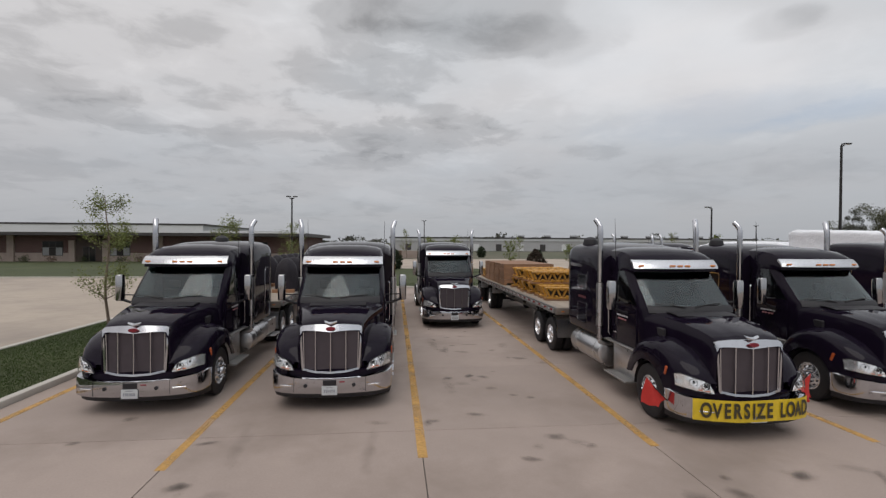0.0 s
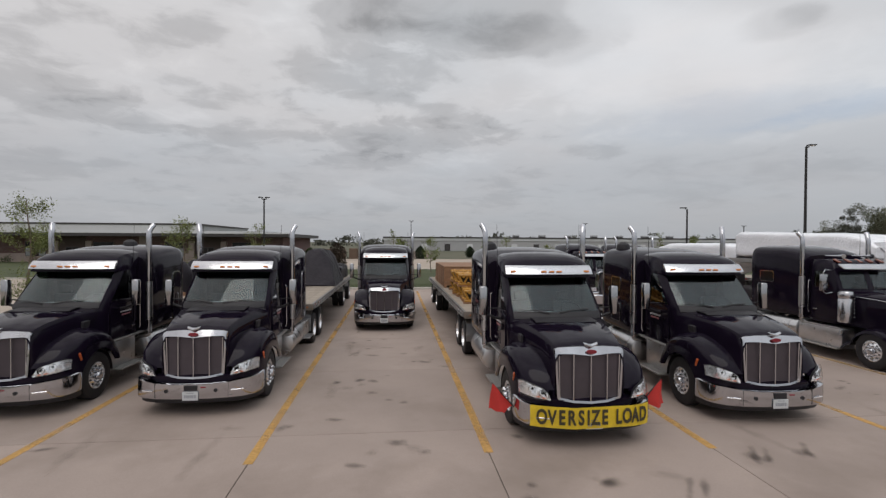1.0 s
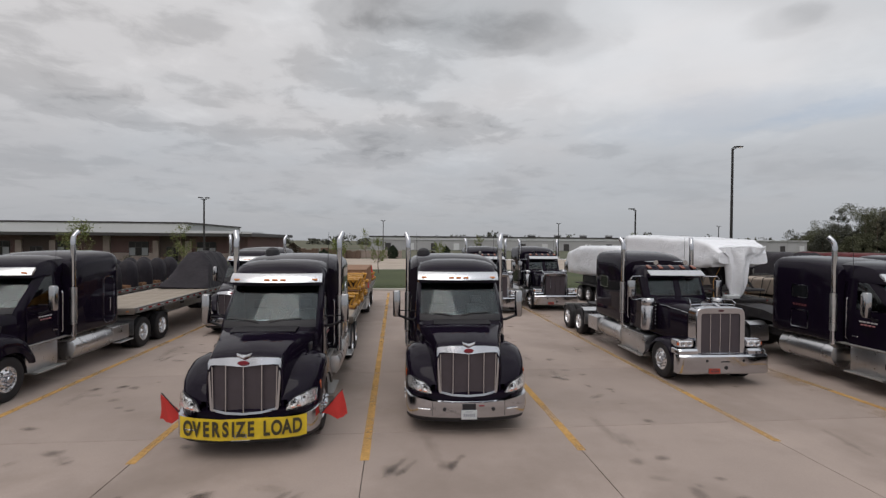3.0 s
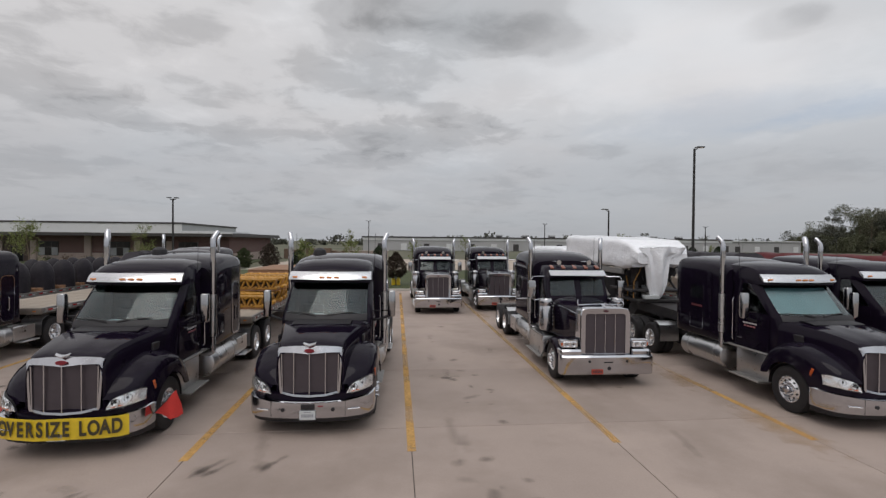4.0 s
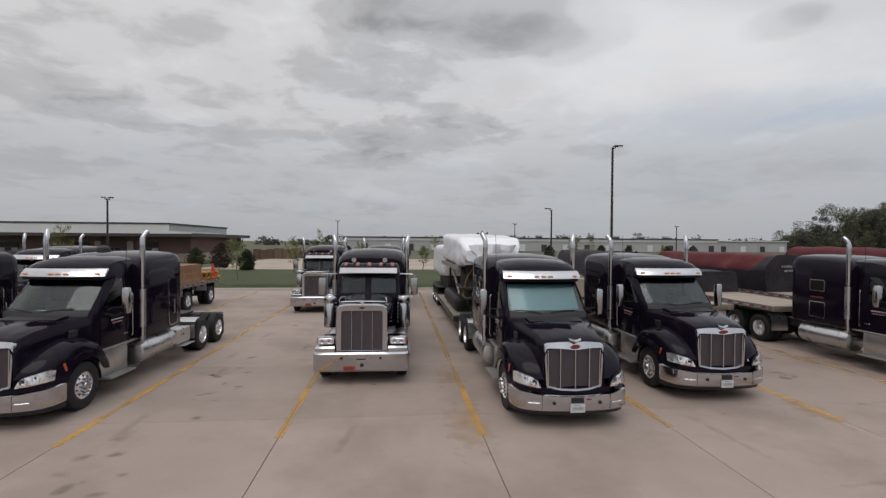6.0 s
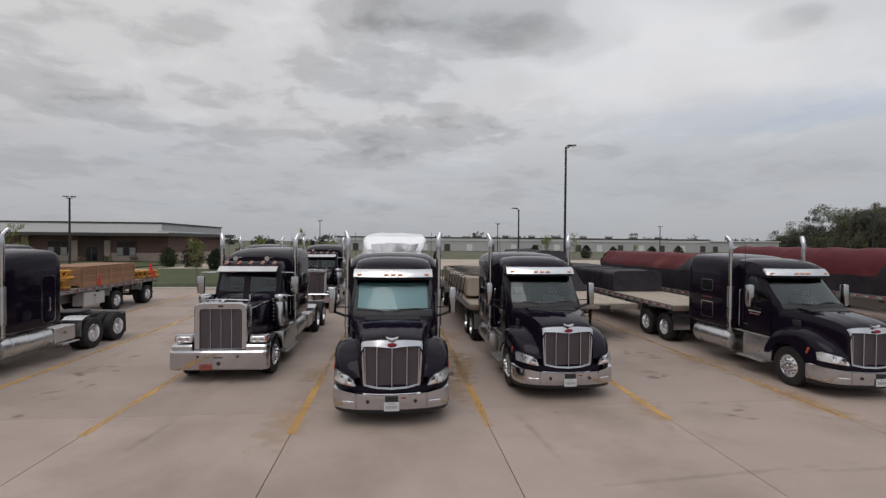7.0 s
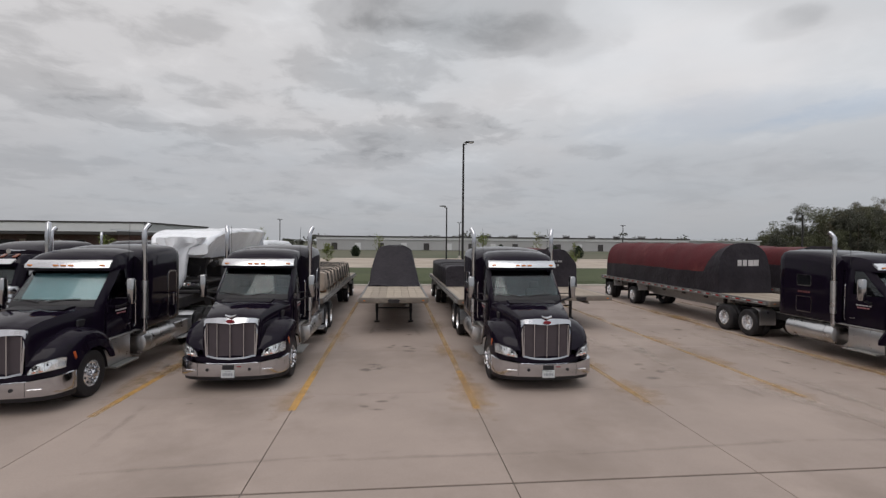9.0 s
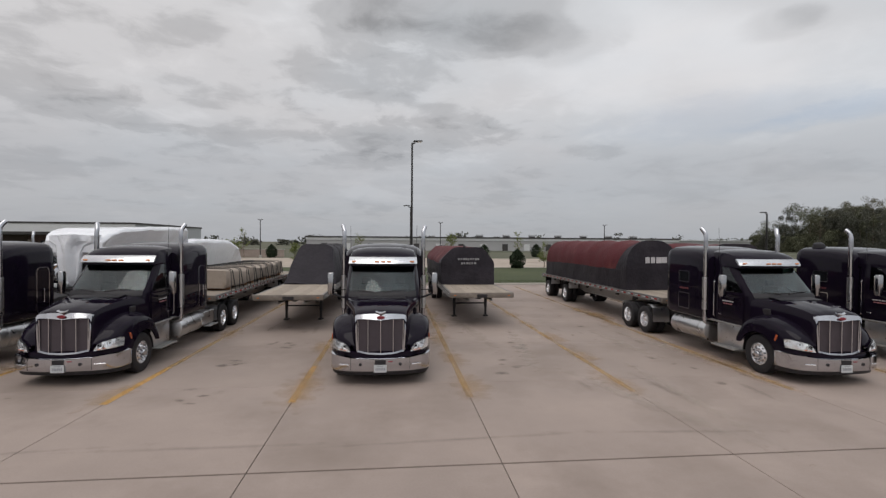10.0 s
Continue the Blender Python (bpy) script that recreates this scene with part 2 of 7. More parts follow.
M["tarp_black"] = mat("black_tarp", (0.024, 0.0205, 0.026), 0.55, 0, 0.45, 1.2, 7, 0.06, dirt=(0.042, 0.036, 0.043), dirt_scale=0.9, spec=0.18)
M["tarp_red"] = mat("faded_red_tarp", (0.092, 0.016, 0.020), 0.65, 0, 0.3, 1.0, 12, 0.03, dirt=(0.15, 0.038, 0.037), dirt_scale=0.8, spec=0.2)
M["white_wrap"] = mat("white_shrink_wrap", (0.88, 0.89, 0.93), 0.22, 0, 0.03, 2.2, 7, 0.06)
M["tan"] = mat("tan_paper_wrap", (0.36, 0.30, 0.25), 0.8, 0, 0.2, 1.3, 12, 0.01, dirt=(0.24, 0.19, 0.155), dirt_scale=1.5)
M["strap"] = mat("black_strap", (0.02, 0.02, 0.02), 0.7, 0, 0.2, 5, 60)
M["wood"] = mat("crate_wood", (0.29, 0.155, 0.085), 0.75, 0, 0.25, 2, 30, 0.004, random_shift=0.35)
M["deckwood"] = mat("weathered_deck_wood", (0.34, 0.285, 0.23), 0.8, 0, 0.22, 2.0, 30, 0.004, random_shift=0.3, dirt=(0.20, 0.17, 0.14), dirt_scale=0.8)
M["casting"] = mat("yellow_castings", (0.46, 0.225, 0.028), 0.55, 0, 0.35, 4, 50, 0.003, random_shift=0.6, dirt=(0.17, 0.085, 0.035), dirt_scale=4.0, dirt_at=0.60)
M["kerb"] = mat("kerb_concrete", (0.46, 0.43, 0.39), 0.85, 0, 0.14, 1.0, 25, 0.004)
M["slab"] = mat("lot_concrete", (0.338, 0.271, 0.237), 0.78, 0, 0.17, 0.55, 30, 0.003, random_shift=0.09,
                dirt=(0.250, 0.198, 0.169), dirt_scale=0.33, dirt_at=0.58, rvary=0.15, world_size=True)
M["joint"] = mat("joint_sealant", (0.115, 0.10, 0.088), 0.8, 0, 0.2, 2, 30)
M["far_concrete"] = mat("far_concrete", (0.40, 0.335, 0.275), 0.85, 0, 0.2, 0.12, 2.0, 0, dirt=(0.28, 0.235, 0.20), dirt_scale=0.16, dirt_at=0.58)
M["grass"] = mat("lawn_grass", (0.044, 0.056, 0.016), 0.9, 0, 0.35, 0.25, 6.0, 0.05, dirt=(0.068, 0.076, 0.028), dirt_scale=0.12, dirt_at=0.6)
M["field"] = mat("dry_field", (0.10, 0.095, 0.060), 0.9, 0, 0.3, 0.05, 2.0, 0.02, dirt=(0.055, 0.07, 0.032), dirt_scale=0.03, dirt_at=0.55)
M["blade"] = mat("grass_blades", (0.047, 0.072, 0.022), 0.8, 0, 0.3, 0.6, 9, spec=0.12)
M["bark"] = mat("young_bark", (0.16, 0.12, 0.09), 0.9, 0, 0.3, 4, 40, 0.01)
M["leaf"] = mat("spring_leaves", (0.165, 0.190, 0.065), 0.6, 0, 0.35, 1.5, 8, spec=0.12)
M["leaf_dark"] = mat("dark_leaves", (0.048, 0.060, 0.028), 0.7, 0, 0.4, 0.05, 0.7, spec=0.12)
# aerial haze is put into the next two leaf colours, paled for far trees
M["leaf_wood"] = mat("haze_paled_spring_leaves", (0.100, 0.102, 0.082), 0.8, 0, 0.35, 0.05, 0.6, spec=0.12)
M["leaf_olive"] = mat("haze_paled_olive_leaves", (0.118, 0.122, 0.078), 0.8, 0, 0.35, 0.05, 0.6, spec=0.12)
M["leaf_plum"] = mat("plum_leaves", (0.045, 0.034, 0.026), 0.7, 0, 0.4, 1.5, 8, spec=0.12)
M["leaf_grey"] = mat("budding_twigs", (0.15, 0.14, 0.10), 0.8, 0, 0.3, 0.05, 0.7, spec=0.12)
M["needle"] = mat("evergreen_needles", (0.028, 0.040, 0.022), 0.75, 0, 0.4, 1.0, 6, spec=0.12)
M["pole"] = mat("dark_bronze_pole", (0.022, 0.020, 0.020), 0.5, 0.2, 0.15, 2, 30)
M["metal_wall"] = mat("grey_metal_panels", (0.44, 0.45, 0.46), 0.5, 0.1, 0.08, 0.05, 0.8)
M["roof_light"] = mat("pale_metal_roof", (0.64, 0.645, 0.65), 0.5, 0.1, 0.08, 0.05, 0.7)
M["trim"] = mat("dark_fascia", (0.05, 0.045, 0.045), 0.5, 0.1, 0.12, 0.5, 6)
M["ware"] = mat("white_warehouse_panel", (0.40, 0.395, 0.40), 0.6, 0.0, 0.1, 0.03, 0.5)
M["stone"] = mat("stone_base", (0.40, 0.32, 0.28), 0.85, 0, 0.2, 0.8, 6, 0.01)
M["skin"] = mat("brown_wall_panel", (0.075, 0.05, 0.042), 0.7, 0, 0.15, 0.4, 5)
M["rust"] = mat("rusty_brown_crates", (0.13, 0.085, 0.06), 0.8, 0, 0.25, 0.6, 6)


def glass_mat(name, colour, rough=0.02, mixed=0.85, ior=1.5):
    m = bpy.data.materials.new(name)
    m.use_nodes = True
    t = m.node_tree
    b = t.nodes["Principled BSDF"]
    b.inputs["Base Color"].default_value = (*colour, 1)
    b.inputs["Roughness"].default_value = rough
    b.inputs["IOR"].default_value = ior
    b.inputs["Transmission Weight"].default_value = mixed
    return m


M["glass"] = glass_mat("tinted_glass", (0.42, 0.54, 0.57), 0.012, 1.0, 1.47)
M["side_glass"] = glass_mat("dark_side_glass", (0.10, 0.14, 0.15), 0.02, 1.0, 1.55)
M["lens"] = glass_mat("clear_lens", (0.97, 0.98, 0.98), 0.02, 1.0, 1.32)
M["window"] = mat("dark_window_glass", (0.010, 0.011, 0.013), 0.06, 0, 0.1, 0.3, 3, spec=0.35)
# pale base colour paints the bright reflection in some office panes
M["pale_pane"] = mat("painted_reflection_glass", (0.32, 0.33, 0.34), 0.15, 0, 0.15, 0.6, 5)
M["mirror"] = mat("mirror_glass", (0.75, 0.76, 0.77), 0.02, 1.0, 0.02, 3, 20, rvary=0.02)


def paint_worn(name, base, most, least, scale=0.8):
    """Road paint, thinned by wheels in soft patches and by grain."""
    m = mat(name, base, 0.75, 0, 0.12, 1.5, 40, world_size=True)
    t = m.node_tree
    b = t.nodes["Principled BSDF"]
    geo = t.nodes.new("ShaderNodeNewGeometry")
    total = None
    for s, lo, hi in ((scale, 0.40, 0.66), (14.0, 0.30, 0.75)):
        n = t.nodes.new("ShaderNodeTexNoise")
        n.inputs["Scale"].default_value, n.inputs["Detail"].default_value = s, 3
        t.links.new(geo.outputs["Position"], n.inputs["Vector"])
        r = t.nodes.new("ShaderNodeMapRange")
        r.inputs[1].default_value, r.inputs[2].default_value = lo, hi
        r.inputs[3].default_value, r.inputs[4].default_value = (most, least) if total is None else (1.0, 0.55)
        t.links.new(n.outputs[0], r.inputs[0])
        if total is None:
            total = r.outputs[0]
        else:
            mul = t.nodes.new("ShaderNodeMath")
            mul.operation = "MULTIPLY"
            t.links.new(total, mul.inputs[0])
            t.links.new(r.outputs[0], mul.inputs[1])
            t.links.new(mul.outputs[0], b.inputs["Alpha"])
    return m


M["stripe_faint"] = paint_worn("faded_road_paint", (0.56, 0.36, 0.15), 0.50, 0.05)
M["stripe"] = paint_worn("yellow_road_paint", (0.63, 0.37, 0.115), 0.86, 0.22)


def stain_mat(name, base, strength):
    """An oil stain that fades out to an uneven rim."""
    m = mat(name, base, 0.55, 0, 0.2, 3, 40)
    t = m.node_tree
    b = t.nodes["Principled BSDF"]
    co = t.nodes.new("ShaderNodeTexCoord")
    ln = t.nodes.new("ShaderNodeVectorMath")
    ln.operation = "LENGTH"
    t.links.new(co.outputs["Object"], ln.inputs[0])
    n = t.nodes.new("ShaderNodeTexNoise")
    n.inputs["Scale"].default_value, n.inputs["Detail"].default_value = 3.0, 6
    geo = t.nodes.new("ShaderNodeNewGeometry")
    t.links.new(geo.outputs["Position"], n.inputs["Vector"])
    add = t.nodes.new("ShaderNodeMath")
    add.operation = "MULTIPLY_ADD"
    t.links.new(n.outputs[0], add.inputs[0])
    add.inputs[1].default_value = 1.6
    t.links.new(ln.outputs["Value"], add.inputs[2])
    r = t.nodes.new("ShaderNodeMapRange")
    r.inputs[1].default_value, r.inputs[2].default_value = 0.75, 1.55
    r.inputs[3].default_value, r.inputs[4].default_value = strength, 0.0
    t.links.new(add.outputs[0], r.inputs[0])
    t.links.new(r.outputs[0], b.inputs["Alpha"])
    return m


M["oil"] = stain_mat("oil_stain", (0.062, 0.050, 0.042), 0.40)
M["tread"] = stain_mat("tyre_scuff", (0.13, 0.115, 0.105), 0.18)


M["pale_track"] = stain_mat("pale_tyre_track", (0.50, 0.43, 0.37), 0.30)
M["rust_stain"] = stain_mat("rust_stain", (0.47, 0.30, 0.15), 0.42)
M["mirror_shell"] = mat("mirror_shell_chrome", (0.40, 0.40, 0.41), 0.16, 1.0, 0.08, 3, 40, rvary=0.1)


def brick_mat():
    m = bpy.data.materials.new("brown_brick")
    m.use_nodes = True
    t = m.node_tree
    b = t.nodes["Principled BSDF"]
    b.inputs["Roughness"].default_value = 0.85
    co = t.nodes.new("ShaderNodeTexCoord")
    sp = t.nodes.new("ShaderNodeSeparateXYZ")
    cb = t.nodes.new("ShaderNodeCombineXYZ")
    ad = t.nodes.new("ShaderNodeMath")
    t.links.new(co.outputs["Object"], sp.inputs[0])
    t.links.new(sp.outputs[0], ad.inputs[0])
    t.links.new(sp.outputs[1], ad.inputs[1])
    t.links.new(ad.outputs[0], cb.inputs[0])
    t.links.new(sp.outputs[2], cb.inputs[1])
    br = t.nodes.new("ShaderNodeTexBrick")
    t.links.new(cb.outputs[0], br.inputs["Vector"])
    br.inputs["Color1"].default_value, br.inputs["Color2"].default_value = (0.165, 0.082, 0.080, 1), (0.115, 0.058, 0.057, 1)
    br.inputs["Mortar"].default_value = (0.22, 0.19, 0.16, 1)
    br.inputs["Scale"].default_value = 1.0
    br.inputs["Brick Width"].default_value, br.inputs["Row Height"].default_value = 0.3, 0.1
    br.inputs["Mortar Size"].default_value = 0.008
    t.links.new(br.outputs[0], b.inputs["Base Color"])
    return m


M["brick"] = brick_mat()

# ---- mesh helpers ----


def merge(bm, other):
    me = bpy.data.meshes.new("tmp")
    other.to_mesh(me)
    other.free()
    bm.from_mesh(me)
    bpy.data.meshes.remove(me)
    return bm


def box(x0, x1, y0, y1, z0, z1, b=0.0, seg=2):
    bm = bmesh.new()
    bmesh.ops.create_cube(bm, size=1, matrix=Matrix.Translation(((x0 + x1) / 2, (y0 + y1) / 2, (z0 + z1) / 2)) @ Matrix.Diagonal((x1 - x0, y1 - y0, z1 - z0, 1)))
    if b:
        bmesh.ops.bevel(bm, geom=bm.edges[:], offset=b, segments=seg, affect="EDGES", profile=0.5)
    return bm


def boxes(*rows, b=0.0):
    bm = bmesh.new()
    for r in rows:
        merge(bm, box(*r, b=b, seg=1))
    return bm


def loft(rings, closed=True, caps=True, skip=None):
    """Skins rings of equally many points. skip(i, j): leaves that face out."""
    bm = bmesh.new()
    vs = [[bm.verts.new(p) for p in r] for r in rings]
    n = len(rings[0])
    for i in range(len(rings) - 1):
        for j in range(n if closed else n - 1):
            if skip and skip(i, j):
                continue
            k = (j + 1) % n
            bm.faces.new((vs[i][j], vs[i][k], vs[i + 1][k], vs[i + 1][j]))
    if caps and closed:
        bm.faces.new(vs[0][::-1])
        bm.faces.new(vs[-1])
    bmesh.ops.recalc_face_normals(bm, faces=bm.faces[:])
    return bm


def solid(bm, thick):
    bmesh.ops.recalc_face_normals(bm, faces=bm.faces[:])
    bmesh.ops.solidify(bm, geom=bm.faces[:], thickness=thick)
    return bm


def tube(points, r, n=10, r1=None, caps=True):
    """A round bar along a polyline, tapering to r1."""
    pts = [Vector(p) for p in points]
    rings = []
    up = Vector((0, 0, 1))
    for i, p in enumerate(pts):
        d = (pts[min(i + 1, len(pts) - 1)] - pts[max(i - 1, 0)]).normalized()
        a = d.cross(up if abs(d.dot(up)) < 0.95 else Vector((0, 1, 0))).normalized()
        if rings and a.dot(last) < 0:
            a = -a
        last = a
        c = d.cross(a)
        rr = r if r1 is None else r + (r1 - r) * i / (len(pts) - 1)
        rings.append([p + rr * (math.cos(q) * a + math.sin(q) * c) for q in (2 * math.pi * j / n for j in range(n))])
    return loft(rings, True, caps)


def lathe(profile, n=24, axis="x", caps=True):
    """Turns (radius, height) points round an axis."""
    rings = []
    for r, h in profile:
        ring = []
        for j in range(n):
            q = 2 * math.pi * j / n
            u, v = r * math.cos(q), r * math.sin(q)
            ring.append({"x": (h, u, v), "y": (u, h, v), "z": (u, v, h)}[axis])
        rings.append(ring)
    return loft(rings, True, caps)


def rrect(x0, x1, z0, z1, r, n=4):
    """A rounded rectangle as (u, v) points."""
    pts = []
    for cx, cz, a in ((x1 - r, z1 - r, 0), (x0 + r, z1 - r, 90), (x0 + r, z0 + r, 180), (x1 - r, z0 + r, 270)):
        for i in range(n + 1):
            q = radians(a + 90 * i / n)
            pts.append((cx + r * math.cos(q), cz + r * math.sin(q)))
    return pts


def moved(bm, m):
    bm.transform(m)
    return bm


def mesh_of(name, bm, material, smooth=35):
    me = bpy.data.meshes.new(name)
    bm.to_mesh(me)
    bm.free()
    me.materials.append(material)
    if smooth:
        me.polygons.foreach_set("use_smooth", [True] * len(me.polygons))
        me.set_sharp_from_angle(angle=radians(smooth))
    return me


def part(name, bm, material, parent, label="", at=None, smooth=35):
    """One mesh under a thing or under a part. bm may be a ready mesh, to share it."""
    me = bm if isinstance(bm, bpy.types.Mesh) else mesh_of(name, bm, material, smooth)
    ob = new(name, me)
    ob.parent = parent
    if at is not None:
        ob.matrix_basis = at
    if label:
        ob["label"] = label
    return ob


def thing(name, label, category, m=None, group="", kind=""):
    """An Empty at the base of a thing with parts."""
    ob = new(name)
    ob.empty_display_size = 0.3
    if m is not None:
        ob.matrix_basis = m
    return tagged(ob, label, category, group, kind)


def single(name, bm, material, label, category, group="", kind="", at=None, smooth=35):
    """A thing that is one mesh."""
    ob = part(name, bm, material, None, "", at, smooth)
    return tagged(ob, label, category, group, kind)


def text_mesh(body, size, m, material, depth=0.002, bold=0.005):
    cu = bpy.data.curves.new("lettering", "FONT")
    cu.body, cu.size, cu.extrude, cu.align_x, cu.align_y, cu.offset = body, size, depth, "CENTER", "CENTER", bold
    tmp = bpy.data.objects.new("lettering", cu)
    scene.collection.objects.link(tmp)
    bpy.context.view_layer.update()
    me = bpy.data.meshes.new_from_object(tmp.evaluated_get(bpy.context.evaluated_depsgraph_get()))
    bpy.data.objects.remove(tmp)
    bpy.data.curves.remove(cu)
    me.transform(m)
    me.materials.clear()
    me.materials.append(material)
    return me

# ---- wheels ----


def ring_of_bolts(n, radius, x, r, length):
    bm = bmesh.new()
    for i in range(n):
        q = 2 * math.pi * i / n
        merge(bm, moved(lathe([(r, 0), (r, length * 0.7), (r * 0.5, length)], 6), Matrix.Translation((x, radius * math.cos(q), radius * math.sin(q)))))
    return bm


def tyre_profile(r, w, grooves=4):
    h = w / 2
    pts = [(r * 0.56, -h * 0.86), (r * 0.70, -h * 1.0), (r * 0.88, -h * 0.99), (r * 0.965, -h * 0.90), (r, -h * 0.74)]
    for i in range(grooves):
        c = -h * 0.6 + h * 1.2 * i / (grooves - 1)
        pts += [(r, c - 0.012), (r - 0.012, c - 0.007), (r - 0.012, c + 0.007), (r, c + 0.012)]
    pts += [(r, h * 0.74), (r * 0.965, h * 0.90), (r * 0.88, h * 0.99), (r * 0.70, h * 1.0), (r * 0.56, h * 0.86)]
    return pts


R = 0.515
TYRE = mesh_of("tyre", lathe(tyre_profile(R, 0.29), 36, "x", False), M["rubber"])
dual = lathe(tyre_profile(R, 0.27), 32, "x", False)
merge(dual, moved(lathe(tyre_profile(R, 0.27), 32, "x", False), Matrix.Translation((-0.33, 0, 0))))
DUAL = mesh_of("tyre", dual, M["rubber"])
FRONT_RIM = mesh_of("wheel", lathe([(0.10, -0.10), (0.29, -0.12), (0.292, 0.125), (0.275, 0.13), (0.262, 0.09), (0.235, 0.085), (0.165, 0.135), (0.14, 0.14), (0.10, 0.14)], 32), M["rim"])
HUB = mesh_of("hub", lathe([(0.095, 0.13), (0.095, 0.18), (0.075, 0.215), (0.03, 0.23), (0.001, 0.232)], 20), M["chrome"])
LUGS = mesh_of("lug_nuts", ring_of_bolts(10, 0.150, 0.130, 0.019, 0.085), M["chrome"])
REAR_RIM = mesh_of("wheel", lathe([(0.08, -0.40), (0.288, -0.40), (0.292, 0.13), (0.272, 0.135), (0.258, 0.09), (0.240, -0.01), (0.215, -0.03), (0.15, 0.0), (0.09, 0.0)], 32), M["rim"])
REAR_HUB = mesh_of("hub", lathe([(0.095, -0.01), (0.095, 0.07), (0.07, 0.10), (0.001, 0.105)], 20), M["rim"])
REAR_LUGS = mesh_of("lug_ring", ring_of_bolts(10, 0.130, -0.005, 0.017, 0.04), M["chrome"])
holes = bmesh.new()
for i in range(10):
    q = 2 * math.pi * (i + 0.5) / 10
    merge(holes, moved(lathe([(0.024, 0.10), (0.024, 0.118), (0.001, 0.119)], 10), Matrix.Translation((0.0, 0.205 * math.cos(q), 0.205 * math.sin(q)))))
HOLES = mesh_of("hand_holes", holes, M["black"])


def wheel(parent, x, y, z=R, rear=False):
    """A wheel whose outer face points away from the truck's middle."""
    at = Matrix.Translation((x, y, z)) @ (Matrix.Rotation(math.pi, 4, "Z") if x < 0 else Matrix())
    w = part("wheel", REAR_RIM if rear else FRONT_RIM, None, parent, "polished aluminium wheel", at)
    part("tyre", DUAL if rear else TYRE, None, w)
    part("hub", REAR_HUB if rear else HUB, None, w)
    if rear:
        tagged(part("lug_ring", REAR_LUGS, None, w), kind="stuff")
        tagged(part("hole_ring", HOLES, None, w, "", Matrix.Translation((-0.122, 0, 0))), kind="stuff")
    else:
        tagged(part("lug_ring", LUGS, None, w), kind="stuff")
        tagged(part("hole_ring", HOLES, None, w), kind="stuff")
    return w


def mirrored(points):
    """Half a section, from the middle line outwards, made whole: from -x to +x."""
    return [(-x, y, z) for x, y, z in reversed(points[1:])] + list(points) if abs(points[0][0]) < 1e-6 else [(-x, y, z) for x, y, z in reversed(points)] + list(points)


def interp(x, table):
    for (a, u), (b, v) in zip(table, table[1:]):
        if x <= b:
            k = max(0.0, (x - a) / (b - a))
            return u + (v - u) * k
    return table[-1][1]


def mirror_unit(t, side, x, y, z0, z1):
    """A door mirror on two arms."""
    s = side
    w, d = 0.088, 0.10
    rings = []
    for z, k in ((z0, 0.80), (z0 + 0.03, 0.97), (z0 + 0.3, 1.0), (z1 - 0.03, 0.97), (z1, 0.80)):
        rings.append([(s * x + u * k, y + v * k, z) for u, v in rrect(-w, w, -d, d * 0.6, 0.05, 4)])
    m = part("mirror", loft(rings), M["mirror_shell"], t, "chrome door mirror")
    part("glass", box(s * x - w * 0.82, s * x + w * 0.82, y + d * 0.58, y + d * 0.68, z0 + 0.05, z1 - 0.05, 0.004, 1), M["mirror"], m)
    part("arm", tube([(s * 1.0, y + 0.10, z0 - 0.10), (s * 1.18, y + 0.06, z0 - 0.08), (s * (x - 0.04), y, z0 + 0.03)], 0.032, 8), M["black"], m)
    part("arm", tube([(s * 1.02, y + 0.12, z0 + 0.12), (s * (x - 0.03), y + 0.02, z0 + 0.14)], 0.014, 8), M["black"], m)


def stack(t, side, x, y, z0, z1, r=0.065):
    """An upright exhaust with a bent tip."""
    s = side
    pts = [(s * x, y, z0), (s * x, y, z1 - 0.38), (s * x, y + 0.0, z1 - 0.26), (s * x, y + 0.025, z1 - 0.17), (s * x + s * 0.03, y + 0.07, z1 - 0.08), (s * x + s * 0.06, y + 0.14, z1)]
    o = part("exhaust_pipe", tube(pts, r, 16), M["chrome"], t, "tall upright chrome exhaust pipe")
    shield = [[(s * x + (r + 0.022) * math.cos(q) , y - 0.0 + (r + 0.022) * math.sin(q), z) for q in (2 * math.pi * j / 18 for j in range(18))] for z in (z0 + 0.35, z0 + 0.36, z0 + 1.35, z0 + 1.36)]
    part("heat_shield", loft(shield), M["alu"], o)
    el = tube([(s * x, y, z0 + 0.02), (s * (x - 0.01), y, z0 - 0.03), (s * (x - 0.08), y, z0 - 0.07), (s * (x - 0.45), y, z0 - 0.09)], r * 1.05, 12)
    part("elbow", el, M["alu"], o)


def framed_window(t, name, side, x, y0, y1, z0, z1, r, label, fill="window"):
    """A pane with a bright rim in a side wall."""
    s = side
    out_pts, in_pts = rrect(y0, y1, z0, z1, r, 4), rrect(y0 + 0.028, y1 - 0.028, z0 + 0.028, z1 - 0.028, max(r - 0.02, 0.01), 4)
    rings = [[(s * x, u, v) for u, v in out_pts], [(s * (x + 0.018), u, v) for u, v in out_pts],
             [(s * (x + 0.018), u, v) for u, v in in_pts], [(s * x, u, v) for u, v in in_pts]]
    f = part(name, loft(rings, True, False), M["chrome"], t, label)
    part("pane", loft([[(s * (x - 0.01), u, v) for u, v in in_pts], [(s * (x + 0.007), u, v) for u, v in in_pts]]), M[fill], f)
    return f


